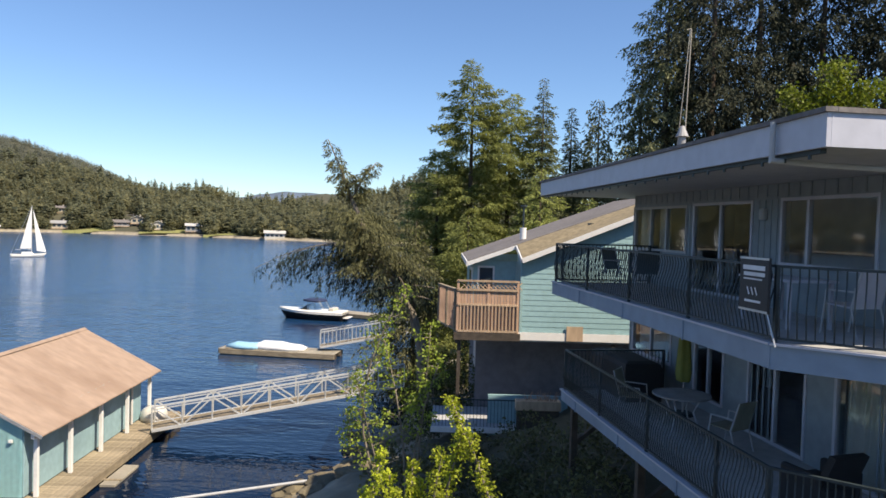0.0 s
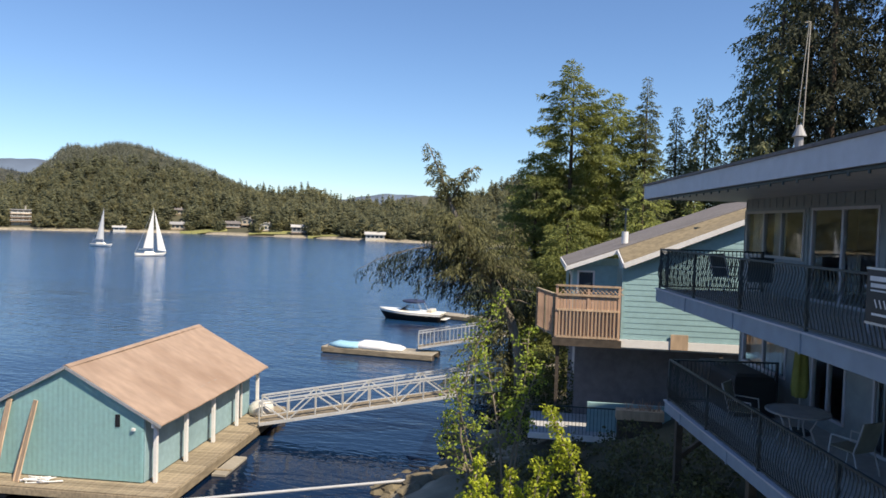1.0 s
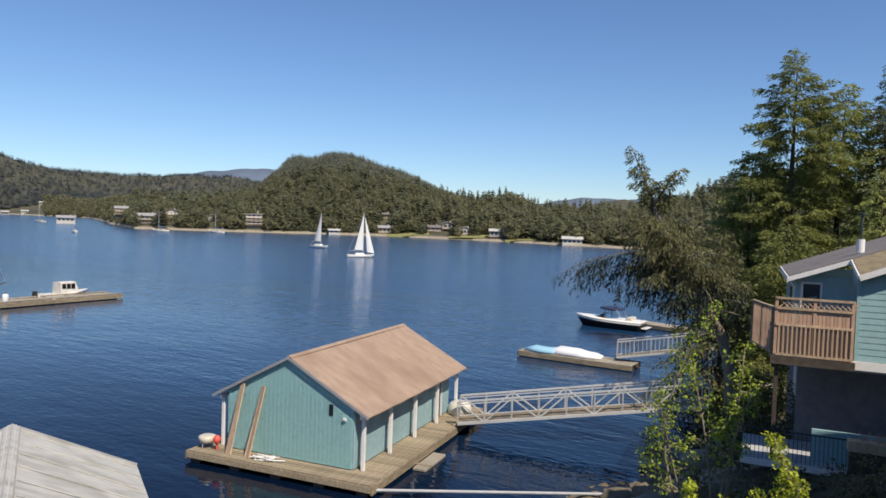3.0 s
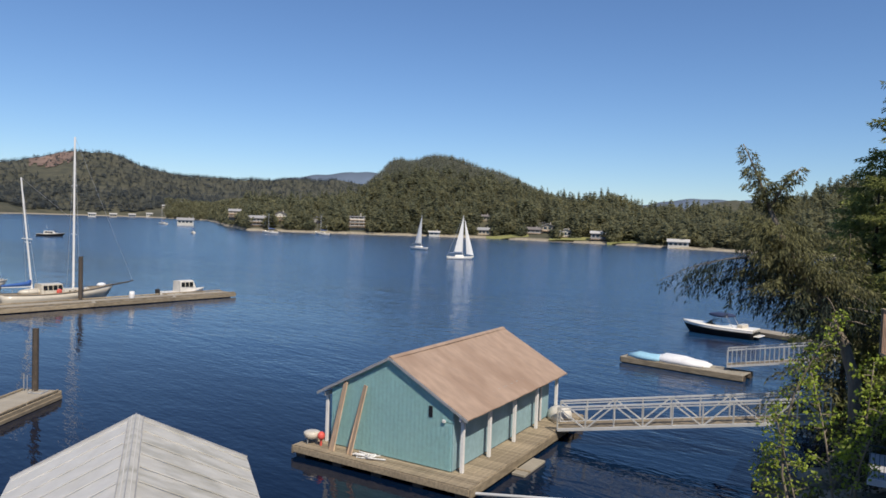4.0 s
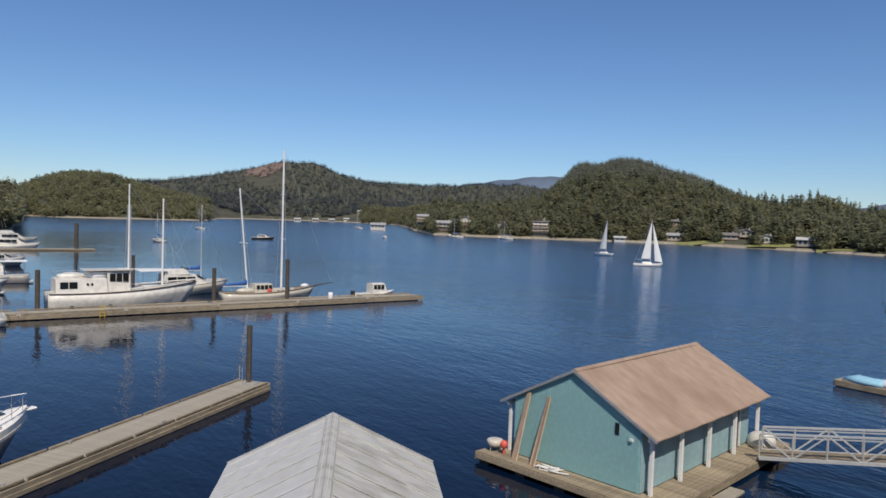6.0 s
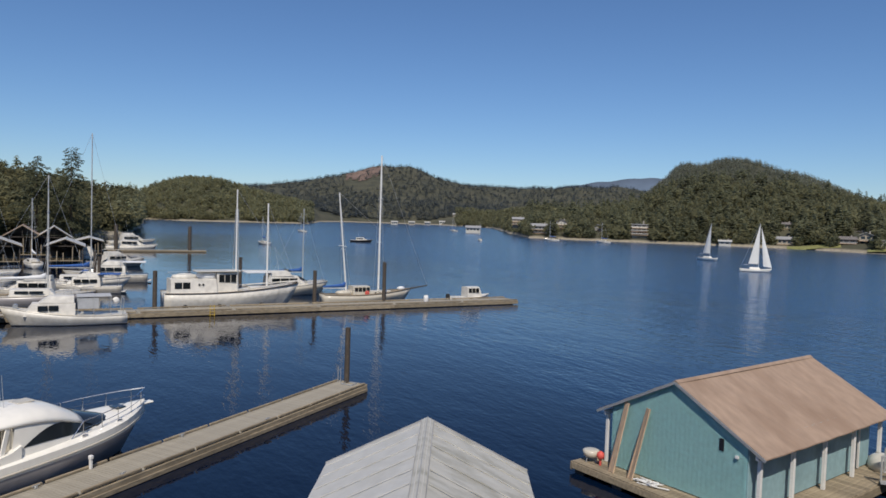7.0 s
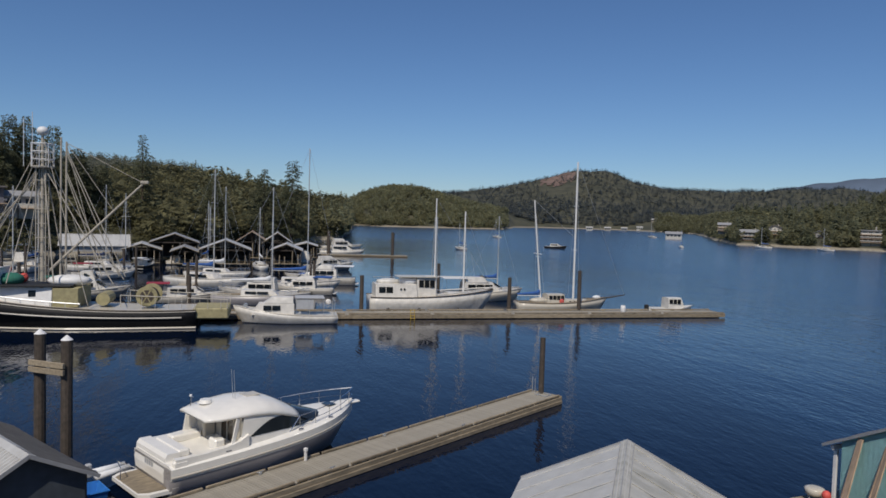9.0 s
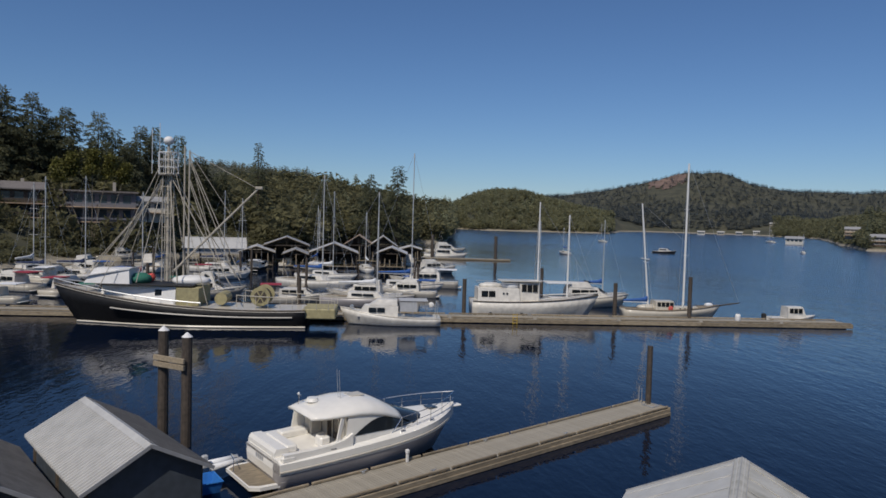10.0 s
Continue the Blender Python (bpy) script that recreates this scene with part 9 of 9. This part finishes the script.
broadleaf("olive_tree", pose(x, y, z), [((0, 0, 0), (0, 0, 23.4 - z), 0.75), ((0, 0, 0), (1.5, -3.5, 22.4 - z), 0.78), ((0, 0, 0), (-1.5, 3.5, 22.6 - z), 0.78), ((0, 0, 0), (2.2, -6.2, 20.6 - z), 0.8), ((0, 0, 0), (-2.2, 6.2, 20.8 - z), 0.8)], M["leaf_olive"], "wide flat-topped olive-green tree above the marina house", 0.42, 60, 1.35, 1.0, spread=2.6)

# the logged patch on the distant hill
dirt = material("logged_ground", (0.17, 0.115, 0.09), 0.95, 0.0, 0.3, 0.02, 0.4, 0.006, 0.2, 1)
bm = bmesh.new()
gv = {}
for i in range(25):
    for j in range(13):
        h_, r_ = radians(66.1 + 3.0 * i / 24), 1700 + 280 * j / 12
        px_, py_ = -math.sin(h_) * r_, math.cos(h_) * r_
        gv[i, j] = bm.verts.new((px_, py_, float(land(px_, py_)) + 1.5))
for i in range(24):
    for j in range(12):
        if math.hypot((i - 11.5) / 12, (j - 5.5) / 6) + 0.35 * math.sin(i * 1.3 + j) * math.sin(j * 0.9) < 0.95:
            bm.faces.new((gv[i, j], gv[i + 1, j], gv[i + 1, j + 1], gv[i, j + 1]))
lp = part("clearing", bm, dirt)
tagged(lp, "reddish logged clearing on the distant hillside", "clearing", kind="structure")

# the ridge far beyond the woods; its blue is haze put into the colour
ridge_mat = material("hazed_far_ridge", (0.11, 0.15, 0.21), 1.0, 0.0, 0.1, 0.01, 0.15, 0.004, 0.0)
rh = np.radians(np.arange(-20, 66, 0.25))
rz = np.interp(np.degrees(rh), [-20, 8, 12, 15, 18, 20, 23, 30, 39, 43, 46, 50, 56, 66], [90, 140, 172, 188, 192, 180, 150, 140, 240, 292, 305, 250, 190, 120])
rz = rz + 5 * np.sin(rh * 60) + 3 * np.sin(rh * 170 + 1)
rv = np.stack([np.stack([-np.sin(rh) * d_, np.cos(rh) * d_, np.maximum(-3, rz * k)], -1) for d_, k in ((4300, -1.0), (4440, 0.55), (4560, 1.0), (4690, -1.0))], 1).reshape(-1, 3)
rn = len(rh)
rf = np.array([(i * 4 + j, i * 4 + j + 1, (i + 1) * 4 + j + 1, (i + 1) * 4 + j) for i in range(rn - 1) for j in range(3)])
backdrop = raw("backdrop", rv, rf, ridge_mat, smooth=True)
tagged(backdrop, "distant ridge beyond the woods, haze blue put in its colour", "ridge", kind="structure")
